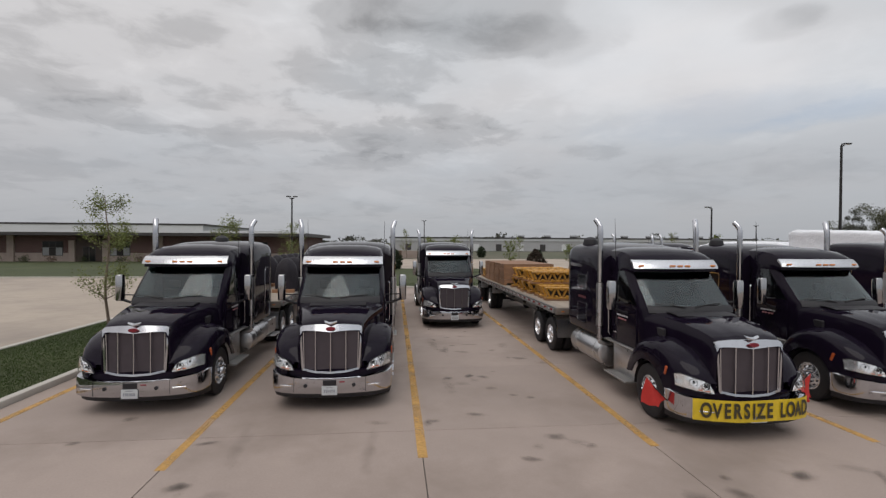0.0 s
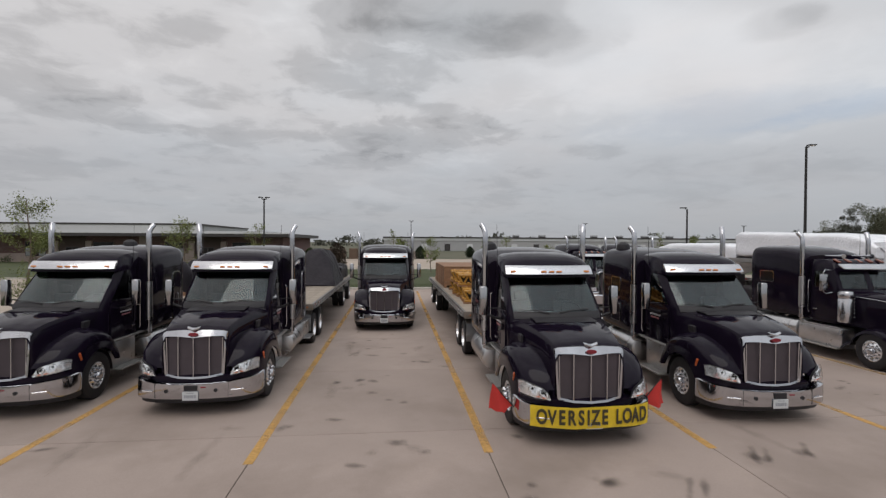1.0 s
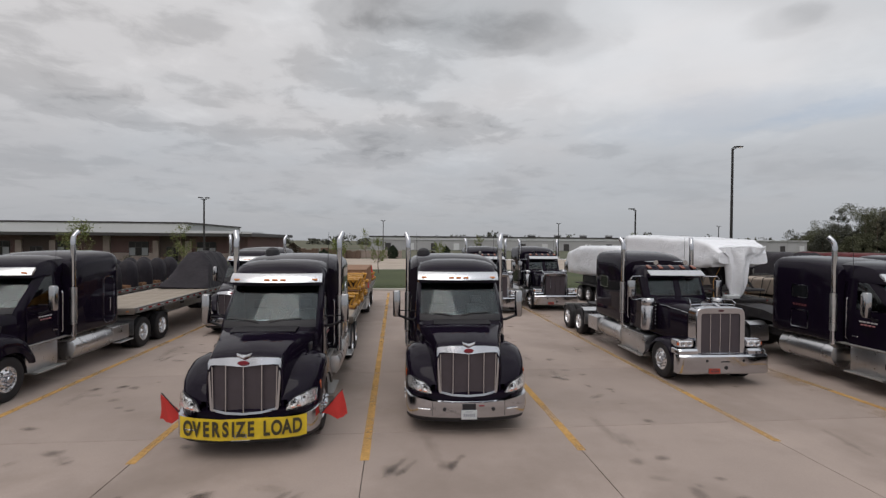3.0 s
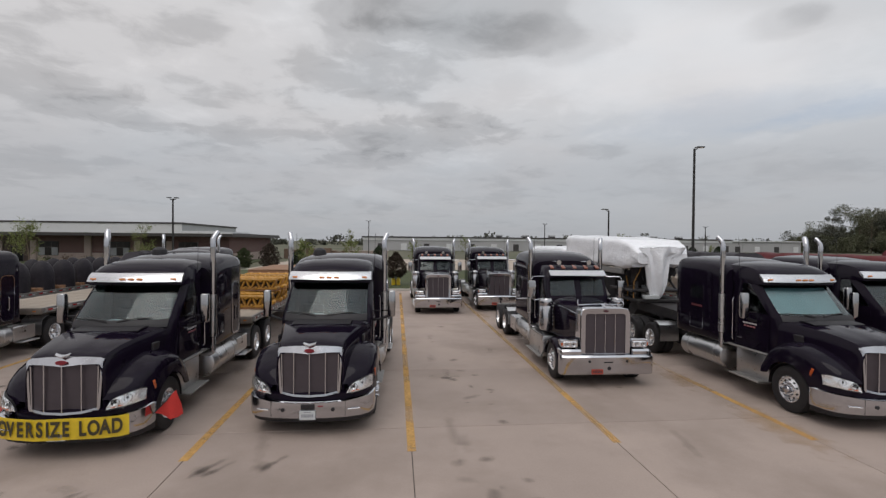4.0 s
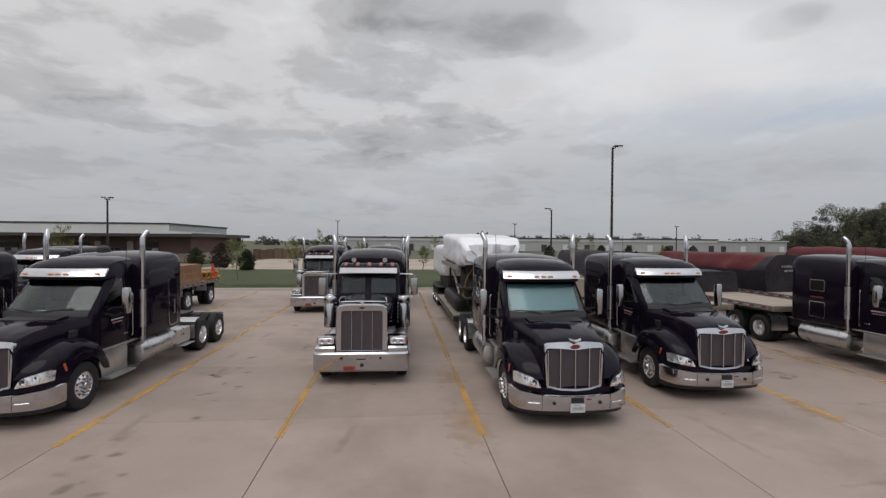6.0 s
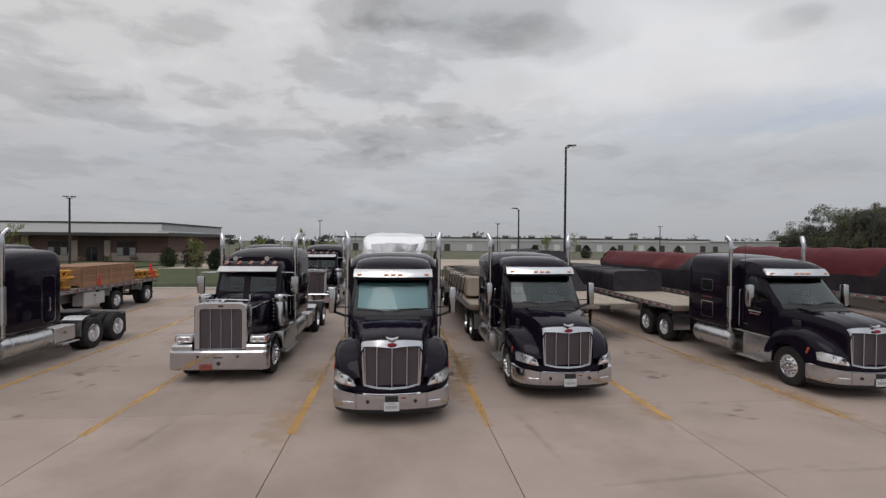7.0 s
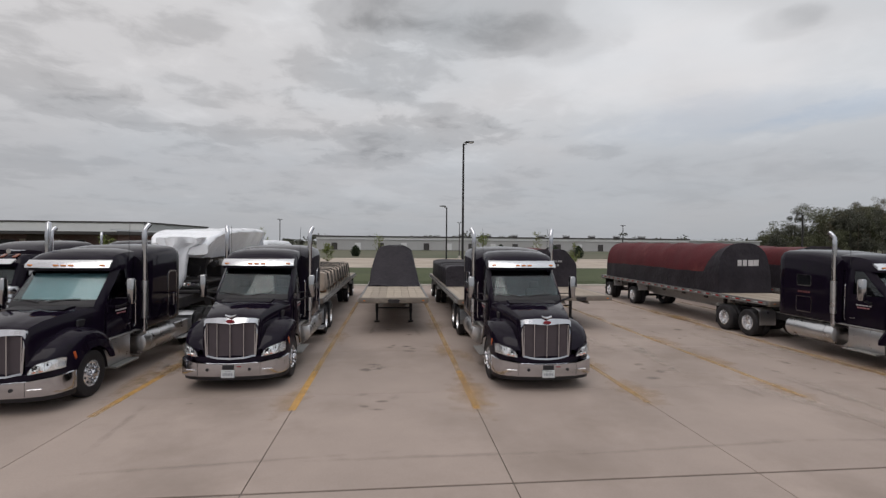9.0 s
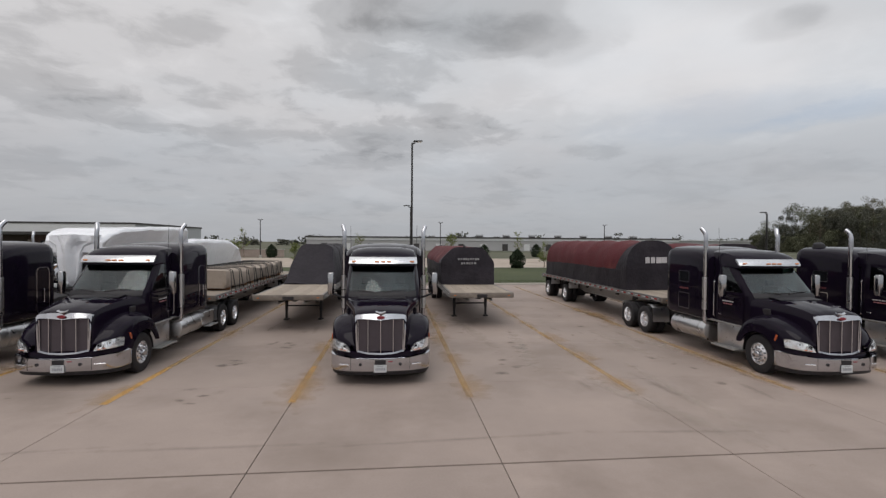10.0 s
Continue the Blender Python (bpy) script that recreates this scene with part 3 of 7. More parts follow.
def licence_plate(t, y, z0, z1, w, x, material, label):
    p = part("licence_plate", box(x - w / 2, x + w / 2, y - 0.012, y, z0, z1, 0.004, 1), M[material], t, label)
    h = z1 - z0
    ink = M["grey_ink"] if material == "plate" else M["ink"]
    for i in range(6):
        x0 = x - w * 0.36 + i * w * 0.125
        part("mark", box(x0, x0 + w * (0.085 if i % 2 else 0.07), y - 0.016, y - 0.011, z0 + h * 0.30, z0 + h * 0.64), ink, p)
    part("mark", box(x - w * 0.22, x + w * 0.22, y - 0.016, y - 0.011, z1 - h * 0.18, z1 - h * 0.11), ink, p)
    return p


def cab_interior(t, yd, ys, z, wd, papers=True):
    """Dashboard, wheel and two seats behind the windscreen."""
    part("dashboard", box(-wd, wd, yd, yd + 0.38, z - 0.55, z - 0.06, 0.05, 2), M["interior"], t, "dark cab dashboard")
    sw = moved(lathe([(0.20, -0.015), (0.225, -0.015), (0.225, 0.015), (0.20, 0.015), (0.20, -0.015)], 20, "z"), pose(0.5, yd + 0.52, z - 0.06, 50, 0, 0))
    merge(sw, tube([(0.5, yd + 0.36, z - 0.22), (0.5, yd + 0.52, z - 0.06)], 0.03, 8))
    part("steering_wheel", sw, M["black"], t)
    for x in (-0.5, 0.5):
        sb = box(x - 0.25, x + 0.25, ys - 0.45, ys + 0.05, z - 0.75, z - 0.55, 0.05, 2)
        merge(sb, moved(box(-0.25, 0.25, -0.07, 0.07, 0, 0.68, 0.05, 2), pose(x, ys, z - 0.6, -8)))
        merge(sb, moved(box(-0.14, 0.14, -0.05, 0.05, 0.70, 0.90, 0.04, 2), pose(x, ys, z - 0.6, -8)))
        part("seat", sb, M["seat"], t, "dark cloth cab seat")
    if papers:
        part("papers", box(-0.30, -0.08, yd + 0.08, yd + 0.18, z - 0.055, z - 0.03, 0.004, 1), M["paper"], t, "white papers on the dashboard")


def chassis(t, y0, y1, d1, d2):
    """Frame rails, cross members, axles and fifth wheel."""
    fr = boxes((-0.45, -0.37, y0, y1, 0.72, 0.98), (0.37, 0.45, y0, y1, 0.72, 0.98), b=0.01)
    for y in (2.2, 3.6, 5.2, d1 - 0.6, (d1 + d2) / 2, y1 - 0.06):
        merge(fr, box(-0.38, 0.38, y - 0.05, y + 0.05, 0.76, 0.94))
    part("chassis_frame", fr, M["frame"], t, "black steel chassis rails")
    for y in (d1, d2):
        ax = tube([(-0.85, y, R), (0.85, y, R)], 0.075, 10)
        merge(ax, moved(lathe([(0.05, -0.25), (0.2, -0.12), (0.22, 0), (0.2, 0.12), (0.05, 0.25)], 14), Matrix.Translation((0, y, R))))
        for x in (-0.41, 0.41):
            merge(ax, lathe_at([(0.12, -0.11), (0.14, -0.02), (0.14, 0.06), (0.11, 0.12)], 12, (x, y + 0.22, R + 0.08)))
        part("drive_axle", ax, M["frame"], t)
    fw = [[(u, v, z) for u, v in rrect(-0.46, 0.46, (d1 + d2) / 2 - 0.45, (d1 + d2) / 2 + 0.5, 0.22, 4)] for z in (1.10, 1.17)]
    f = loft(fw)
    merge(f, box(-0.4, 0.4, (d1 + d2) / 2 - 0.15, (d1 + d2) / 2 + 0.15, 0.98, 1.11))
    part("fifth_wheel", f, M["frame"], t, "black greasy fifth-wheel coupling")


def lathe_at(profile, n, p):
    return moved(lathe(profile, n, "z"), Matrix.Translation(p))


def rear_gear(t, d1, d2, y1):
    """Chrome quarter fenders, tail light bar and mud flaps."""
    for s in (-1, 1):
        q = [(d1 - 0.62 + 0.0, 0.50), (d1 - 0.62, 0.86), (d1 - 0.56, 1.03), (d1 - 0.40, 1.12), (d1 - 0.20, 1.13)]
        rings = [[(s * x, y, z) for y, z in q] for x in (0.55, 0.60, 1.16, 1.20)]
        part("quarter_fender", solid(loft(rings, False), 0.012), M["alu"], t, "polished quarter fender")
        fl = [[(s * x, y1 - 0.02 + 0.02 * math.sin(z * 5), z) for x in (0.62, 0.9, 1.18)] for z in (0.20, 0.45, 0.7, 0.92)]
        part("mud_flap", solid(loft(fl, False), 0.012), M["rubber"], t)
    tb = part("tail_bar", box(-1.15, 1.15, y1 - 0.02, y1 + 0.05, 0.92, 1.02, 0.01, 1), M["dull_alu"], t)
    for x in (-1.0, -0.8, 0.8, 1.0):
        part("tail_light", moved(lathe([(0.045, 0), (0.045, 0.02), (0.03, 0.03), (0.001, 0.032)], 12, "y"), Matrix.Translation((x, y1 + 0.048, 0.97))), M["red"], tb)


def fuel_tank(t, s, y0, y1, zc, r, x):
    prof = [(0.02, y0), (r * 0.8, y0 + 0.005), (r * 0.97, y0 + 0.03), (r, y0 + 0.06), (r, y1 - 0.06), (r * 0.97, y1 - 0.03), (r * 0.8, y1 - 0.005), (0.02, y1)]
    tk = part("fuel_tank", moved(lathe(prof, 28, "y"), Matrix.Translation((s * x, 0, zc))), M["alu"], t, "polished cylindrical fuel tank")
    for y in (y0 + 0.35, y1 - 0.35):
        part("tank_strap", moved(lathe([(r + 0.002, y - 0.03), (r + 0.010, y - 0.028), (r + 0.010, y + 0.028), (r + 0.002, y + 0.03)], 28, "y"), Matrix.Translation((s * x, 0, zc))), M["alu"], tk)
    part("filler_cap", moved(lathe([(0.05, 0), (0.05, 0.05), (0.03, 0.06)], 12, "z"), Matrix.Translation((s * (x + 0.05), y0 + 0.7, zc + r - 0.01))), M["alu"], tk)


def step_box(t, s, y0, y1, z0, z1, x0, x1, tread=0.12):
    b = part("step_box", box(min(s * x0, s * x1), max(s * x0, s * x1), y0, y1, z0, z1, 0.03, 2), M["alu"], t, "brushed aluminium step box")
    for z, k in ((z0 + 0.01, tread), (z1 - 0.005, 0.02)):
        a, c = s * (x1 - 0.04), s * (x1 + k)
        tr = box(min(a, c), max(a, c), y0 + 0.05, y1 - 0.05, z - 0.03, z + 0.012, 0.008, 1)
        for i in range(5):
            u = s * (x1 - 0.02 + (k - 0.01) * i / 5)
            merge(tr, box(u - 0.004, u + 0.004, y0 + 0.07, y1 - 0.07, z + 0.01, z + 0.018))
        part("step_tread", tr, M["dull_alu"], b)


def antenna(t, x, y, z0, z1):
    part("antenna", tube([(x, y, z0), (x * 1.01, y, (z0 + z1) / 2), (x * 1.02, y + 0.02, z1)], 0.007, 6, 0.004), M["black"], t, "thin whip antenna")


# ---- the aerodynamic sleeper tractor ----


def sleeper_body(t, w, y0, y1, z0, z1, front_drop, label):
    """The sleeper: a rounded box whose roof falls towards the cab."""
    rings = []
    for y, zt, k in ((y0, z1 - front_drop, 0.97), (y0 + 0.12, z1 - front_drop * 0.72, 0.99), (y0 + 0.55, z1 - front_drop * 0.28, 1), (y0 + 1.0, z1 - 0.02, 1), (y1 - 0.25, z1, 1), (y1 - 0.06, z1 - 0.015, 0.995), (y1, z1 - 0.07, 0.975)):
        half = [(0, y, zt), (w * 0.45, y, zt - 0.012), (w * 0.75, y, zt - 0.045), (w * 0.90 * k, y, zt - 0.11), (w * 0.975 * k, y, zt - 0.21), (w * k, y, zt - 0.36),
                (w * k, y, 2.0), (w * k, y, 1.4), (w * k * 0.995, y, z0 + 0.06), (w * k * 0.97, y, z0), (0, y, z0)]
        left = [(-a, b, c) for a, b, c in reversed(half[1:-1])]
        rings.append(half + left)
    return part("sleeper", loft(rings), M["paint"], t, label)


def aero_tractor(m):
    t = thing("semi_truck", "glossy black conventional sleeper truck with chrome grille on the concrete lot", "truck", m, "black sleeper trucks")
    chassis(t, 0.4, 8.95, 7.08, 8.42)
    # bumper: one wrapped bar, lower in the middle of its top edge
    plan = [(0, -0.12), (0.35, -0.11), (0.7, -0.06), (0.95, 0.03), (1.10, 0.15), (1.175, 0.32), (1.20, 0.50), (1.20, 0.66)]
    full = [(-x, y) for x, y in reversed(plan[1:])] + plan
    rings = []
    for x, y in full:
        top = interp(abs(x), [(0, 0.685), (0.62, 0.69), (0.8, 0.735), (1.2, 0.765)])
        k = 0.035 if abs(x) > 1.1 else 0.045
        dx = 0.045 * (1 if x > 0 else -1) * (1 if abs(x) > 1.05 else abs(x) * 0.5)
        rings.append([(x, y, 0.375), (x + dx * 0.3, y - 0.035, 0.38), (x + dx * 0.45, y - 0.045, 0.42), (x + dx * 0.45, y - 0.048, 0.60), (x + dx * 0.42, y - 0.04, top - 0.02), (x, y + 0.005, top), (x - dx, y + k + 0.03, top - 0.005), (x - dx, y + k + 0.03, 0.38)])
    bumper = part("bumper", loft(rings), M["chrome"], t, "curved chrome front bumper")
    for x in (-0.47, 0.47):
        part("tow_hole", moved(lathe([(0.036, -0.01), (0.036, 0.012), (0.001, 0.013)], 14, "y"), Matrix.Translation((x, -0.148, 0.545))), M["black"], bumper)
    for x in (-0.86, 0.86):
        sgn = 1 if x > 0 else -1
        part("fog_slot", moved(box(-0.12, 0.12, -0.006, 0.006, -0.014, 0.014, 0.005, 1), pose(x, -0.075, 0.53, 0, 0, sgn * 18)), M["reflector"], bumper)
    for x in (-0.70, 0.70):
        part("bumper_seam", box(x - 0.003, x + 0.003, -0.112, -0.09, 0.40, 0.69), M["frame"], bumper)
    part("bumper_mark", box(0.19, 0.29, -0.170, -0.155, 0.60, 0.625, 0.003, 1), M["badge"], bumper)
    part("plate_recess", box(-0.13, 0.13, -0.178, -0.14, 0.545, 0.655, 0.008, 1), M["black"], bumper)
    licence_plate(t, -0.178, 0.36, 0.535, 0.30, 0.0, "plate", "white licence plate with dark marks")
    valance = [[(x, y + 0.06, 0.40), (x, y + 0.08, 0.27), (x, y + 0.13, 0.26), (x, y + 0.13, 0.40)] for x, y in full[1:-1]]
    part("valance", loft(valance), M["black"], t)
    nose = [[(x, y + 0.10, 0.62), (x, y + 0.10, 0.80), (x, y + 0.2, 0.84), (x, y + 0.2, 0.62)] for x, y in full[2:-2]]
    part("lower_nose", loft(nose), M["paint"], t)
    # hood
    secs = []
    for y, w, zt in ((0.035, 0.600, 1.60), (0.05, 0.615, 1.665), (0.08, 0.628, 1.715), (0.13, 0.638, 1.757), (0.20, 0.650, 1.790), (0.30, 0.668, 1.820), (0.5, 0.70, 1.868), (0.85, 0.77, 1.925), (1.25, 0.865, 1.965), (1.55, 0.94, 1.985), (1.75, 0.985, 1.985)):
        zs = min(1.0, max(0.0, (y - 0.03) / 0.25))
        half = [(0, y, zt), (w * 0.30, y, zt + 0.004), (w * 0.42, y, zt - 0.012), (w * 0.55, y, zt - 0.008), (w * 0.80, y, zt - 0.014 - 0.02 * zs), (w * 0.93, y, zt - 0.05), (w, y, zt - 0.14), (w + 0.015, y, zt - 0.30), (w + 0.02 + 0.03 * zs, y, 1.22), (w + 0.02 + 0.05 * zs, y, 0.85)]
        secs.append(mirrored(half))
    part("hood", solid(loft(secs, False), 0.02), M["paint"], t, "glossy black sloping hood")
    cowl = [[(x, y, z) for x in (-0.62, -0.3, 0, 0.3, 0.62)] for y, z in ((1.16, 1.962), (1.24, 1.978), (1.46, 1.996), (1.58, 1.992))]
    part("cowl_scoop", solid(loft(cowl, False), 0.015), M["black"], t)
    # grille: bright surround, mesh, five upright bars
    half = [(0, 1.728), (0.3, 1.722), (0.55, 1.700), (0.612, 1.675), (0.625, 1.63), (0.606, 1.2), (0.585, 0.84), (0.56, 0.80), (0.3, 0.758), (0, 0.745)]
    inner = [(0, 1.575), (0.3, 1.602), (0.50, 1.600), (0.566, 1.590), (0.580, 1.56), (0.560, 1.2), (0.535, 0.86), (0.51, 0.84), (0.3, 0.80), (0, 0.787)]

    def loop(h, y):
        fn = [(x, y + 0.10 * (abs(x) / 0.62) ** 2 + max(0.0, z - 1.62) * 0.7, z) for x, z in h]
        return fn + [(-x, yy, z) for x, yy, z in reversed(fn[1:-1])]
    part("grille_surround", loft([loop(half, 0.05), loop(half, -0.035), loop([(x * 0.985, z * 0.996 + 0.005) for x, z in half], -0.055), loop(inner, -0.045), loop(inner, 0.02)], True, False), M["chrome"], t, "chrome grille surround")
    part("grille_mesh", loft([loop(inner, 0.0), loop(inner, 0.03)]), M["mesh"], t, "grey wire-mesh grille insert")
    for x in (-0.545, -0.30, 0, 0.30, 0.545):
        top = 1.60 if abs(x) < 0.4 else 1.57
        lean = 0.018 * (1 if x > 0 else -1 if x < 0 else 0) * (abs(x) > 0.4)
        y = 0.10 * (abs(x) / 0.62) ** 2
        part("grille_bar", loft([[(x - lean + u, y - 0.012 + v, 0.79) for u, v in rrect(-0.013, 0.013, -0.03, 0.0, 0.010, 3)], [(x + u, y - 0.012 + v, top) for u, v in rrect(-0.013, 0.013, -0.03, 0.0, 0.010, 3)]]), M["chrome"], t)
    part("badge", moved(lathe([(0.001, -0.014), (0.075, -0.013), (0.085, 0.0), (0.085, 0.01)], 20, "y"), Matrix.Translation((0, -0.05, 1.645)) @ Matrix.Diagonal((1.12, 1, 0.46, 1))), M["badge"], t, "small red oval badge")
    orn = loft([[(-0.115, -0.02, 1.775), (-0.03, -0.05, 1.748), (0, -0.065, 1.738), (0.03, -0.05, 1.748), (0.115, -0.02, 1.775)], [(-0.125, 0.03, 1.80), (-0.04, 0.02, 1.772), (0, 0.015, 1.77), (0.04, 0.02, 1.772), (0.125, 0.03, 1.80)]], False)
    part("hood_ornament", solid(orn, 0.018), M["chrome"], t, "small chrome wing ornament")
    # fenders with arches
    def fender(s):
        secs = []
        for y in (0.06, 0.11, 0.18, 0.28, 0.42, 0.56, 0.64, 0.72, 0.85, 1.0, 1.2, 1.4, 1.58, 1.70, 1.80, 1.90, 1.98):
            zt = interp(y, [(0.06, 0.93), (0.11, 1.02), (0.18, 1.12), (0.28, 1.21), (0.42, 1.30), (0.64, 1.40), (0.85, 1.465), (1.0, 1.49), (1.25, 1.49), (1.5, 1.44), (1.7, 1.33), (1.85, 1.15), (1.98, 0.92)])
            xo = interp(y, [(0.06, 0.84), (0.11, 0.93), (0.18, 1.01), (0.28, 1.08), (0.42, 1.14), (0.6, 1.18), (0.9, 1.205), (2, 1.21)])
            d = abs(y - 1.22)
            zb = max(0.74, 0.50 + math.sqrt(max(0.0, 0.62 ** 2 - d * d))) if d < 0.62 else (0.74 if y < 1.2 else 0.72)
            zb = min(zb, zt - 0.05)
            xi = interp(y, [(0, 0.60), (0.5, 0.66), (1.0, 0.78), (1.98, 0.9)])
            zi = zt + interp(y, [(0, 0.02), (0.4, 0.06), (1.2, 0.08), (1.98, 0.0)])
            row = [(s * xi, y, zi), (s * (xi * 0.5 + xo * 0.5), y, zt + 0.035), (s * (xo - 0.13), y, zt), (s * (xo - 0.05), y, zt - 0.035), (s * (xo - 0.008), y, zt - 0.10 if zt - 0.10 > zb else (zt + zb) / 2), (s * xo, y, (zt - 0.1) * 0.5 + zb * 0.5 if zt - 0.1 > zb else zb + 0.01), (s * (xo + 0.012), y, zb)]
            secs.append(row)
        b = loft(secs, False)
        return solid(b, 0.03 * -1)
    for s in (-1, 1):
        part("fender", fender(s), M["paint"], t, "rounded black front fender", None, 75)
        liner = [[(s * x, 1.22 + 0.60 * math.cos(q), 0.50 + 0.60 * math.sin(q)) for x in (0.62, 1.17)] for q in (math.pi * i / 12 for i in range(13))]
        part("wheel_arch", solid(loft(liner, False), 0.01), M["black"], t)
        # headlight in a recess of the fender front
        def surf(x, z):
            return interp(x, [(0.55, 0.03), (0.7, 0.045), (0.84, 0.075), (0.93, 0.12), (1.02, 0.205), (1.08, 0.30), (1.13, 0.41), (1.18, 0.56)]) + max(0.0, z - 0.9) * 0.22
        outline = []
        for i in range(11):
            u = i / 10
            x = 0.690 + 0.455 * u
            outline.append((x, 0.825 + 0.045 * u, interp(u, [(0, 0.85), (0.12, 0.965), (0.28, 1.025), (0.6, 1.07), (0.9, 1.105), (1.0, 1.075)])))
        grid = lambda off, k0=0.0: [[(s * (x + off * 0.3), surf(x, z0 + (z1 - z0) * k / 4) - off, z0 + (z1 - z0) * (k0 + (1 - 2 * k0) * k / 4)) for k in range(5)] for x, z0, z1 in outline]
        hl = part("headlight", solid(loft(grid(0.085), False), 0.03), M["black"], t, "clear swept headlight")
        bowl = [[(px, py + 0.026 * math.sin(i * 1.9) * math.sin(k * 1.5 + 0.6), pz) for k, (px, py, pz) in enumerate(r)] for i, r in enumerate(grid(0.105, 0.05))]
        part("reflector", solid(loft(bowl, False), 0.006), M["reflector"], hl, "bright faceted reflector")
        part("lens", solid(loft(grid(0.150), False), 0.004), M["lens"], hl).visible_shadow = False
        for x, z, r in ((0.86, 0.945, 0.062), (1.01, 0.985, 0.064)):
            at = pose(s * x, surf(x, z) - 0.130, z, 0, 0, s * (22 if x < 0.9 else 42))
            bl = part("bulb", lathe([(r * 0.45, 0.03), (r * 0.8, 0.012), (r, -0.012), (r * 1.08, -0.006), (r * 1.05, 0.02)], 16, "y"), M["mirror_shell"], hl, "", at)
            part("projector", lathe([(0.001, -0.008), (r * 0.34, -0.002), (r * 0.55, 0.022)], 12, "y"), M["window"], bl)
        for x in (0.84, 0.93):
            part("turn_lamp", box(-0.032, 0.032, -0.006, 0.006, -0.008, 0.008, 0.004, 1), M["marker"], hl, "", pose(s * x, surf(x, 0.86) - 0.128, 0.862 + (x - 0.8) * 0.12, 0, 0, s * 22))
        part("side_marker", moved(box(-0.016, 0.016, -0.028, 0.028, -0.085, 0.085, 0.010, 2), pose(s * 1.205, 0.60, 1.07, 22, 0, 0)), M["marker"], t, "orange side marker lamp")
        bm2 = box(min(s * 0.97, s * 1.02), max(s * 0.97, s * 1.02), 1.05, 1.52, 1.55, 1.72, 0.02, 1)
        part("hood_vent", moved(bm2, Matrix.Translation((s * -0.10, 0.1, 0.0))), M["black"], t)
    # cab shell with true openings for the glass
    def cab_ring(z, yf, w):
        h = [(0, yf), (w * 0.40, yf + 0.025), (w * 0.72, yf + 0.085), (w * 0.90, yf + 0.17), (w * 0.97, yf + 0.27), (w, yf + 0.42), (w + 0.012, max(yf + 0.62, 2.30)), (w + 0.012, 2.95), (w + 0.01, 3.2), (w - 0.03, 3.35), (0, 3.36)]
        pts = [(x, y, z) for x, y in h]
        return pts + [(-x, y, zz) for x, y, zz in reversed(pts[1:-1])]
    levels = [(0.98, 1.52, 0.99), (1.30, 1.52, 1.02), (1.70, 1.53, 1.03), (1.98, 1.55, 1.03), (2.06, 1.60, 1.03), (2.30, 1.83, 1.02), (2.52, 2.04, 1.005), (2.79, 2.295, 0.98), (2.825, 2.315, 0.978), (2.86, 2.33, 0.975)]
    rings = [cab_ring(z, y, w) for z, y, w in levels]

    def opening(i, j):
        wind = 4 <= i <= 6 and (j in (0, 1, 2) or j in (17, 18, 19))
        side = 4 <= i <= 6 and j in (5, 6, 13, 14)
        return wind or side
    shell = loft(rings, True, True, opening)
    part("cab", solid(shell, 0.025), M["paint"], t, "glossy black truck cab")
    half = [cab_ring(z, y, w) for z, y, w in levels[4:8]]
    ws = [[(x * 0.995, y + 0.012, z) for x, y, z in (r[17:20] + r[0:4])] for r in half]
    part("windscreen", solid(loft(ws, False), 0.006), M["glass"], t, "tinted curved windscreen").visible_shadow = False
    wsurr = [[(x * 1.0, y - 0.012, z) for x, y, z in (r[17:20] + r[0:4])] for r in (cab_ring(2.765, 2.273, 0.982), cab_ring(2.82, 2.315, 0.979))]
    part("windscreen_header", solid(loft(wsurr, False), 0.02), M["black"], t)
    cw = [[(x * 1.0, y - 0.014, z) for x, y, z in (r[17:20] + r[0:4])] for r in (cab_ring(1.95, 1.545, 1.03), cab_ring(2.02, 1.57, 1.03), cab_ring(2.095, 1.632, 1.03))]
    part("cowl_panel", solid(loft(cw, False), 0.016), M["black"], t)
    for a, c in ((5, 8), (13, 16)):
        sw = [[(x * 0.99, y, z) for x, y, z in r[a:c]] for r in half]
        part("side_window", solid(loft(sw, False), 0.005), M["side_glass"], t, "tinted door window").visible_shadow = False
    cab_interior(t, 1.72, 2.75, 2.10, 0.92)
    part("rear_bulkhead", box(-0.95, 0.95, 3.22, 3.26, 1.0, 2.7), M["seat"], t)
    for s in (-1, 1):
        wp = tube([(s * 0.10 - 0.1, 1.585, 2.06), (s * 0.24 - 0.1, 1.605, 2.09), (s * 0.42 - 0.1, 1.655, 2.125)], 0.013, 6)
        merge(wp, tube([(s * 0.12 - 0.1, 1.605, 2.085), (s * 0.42 - 0.1, 1.650, 2.12), (s * 0.74 - 0.1, 1.715, 2.135)], 0.013, 6))
        part("wiper", wp, M["black"], t)
        # door: shut lines, handle, lettering bars, grab rail
        dr = rrect(1.98, 3.12, 1.08, 2.0, 0.08, 4)
        dp = loft([[(s * 1.035, u, v) for u, v in dr], [(s * 1.052, u, v) for u, v in dr], [(s * 1.054, u, v) for u, v in rrect(2.0, 3.10, 1.10, 1.98, 0.07, 4)]])
        door = part("door", dp, M["paint"], t, "black cab door")
        part("handle", box(min(s * 1.05, s * 1.075), max(s * 1.05, s * 1.075), 2.86, 3.02, 1.33, 1.365, 0.008, 1), M["chrome"], door)
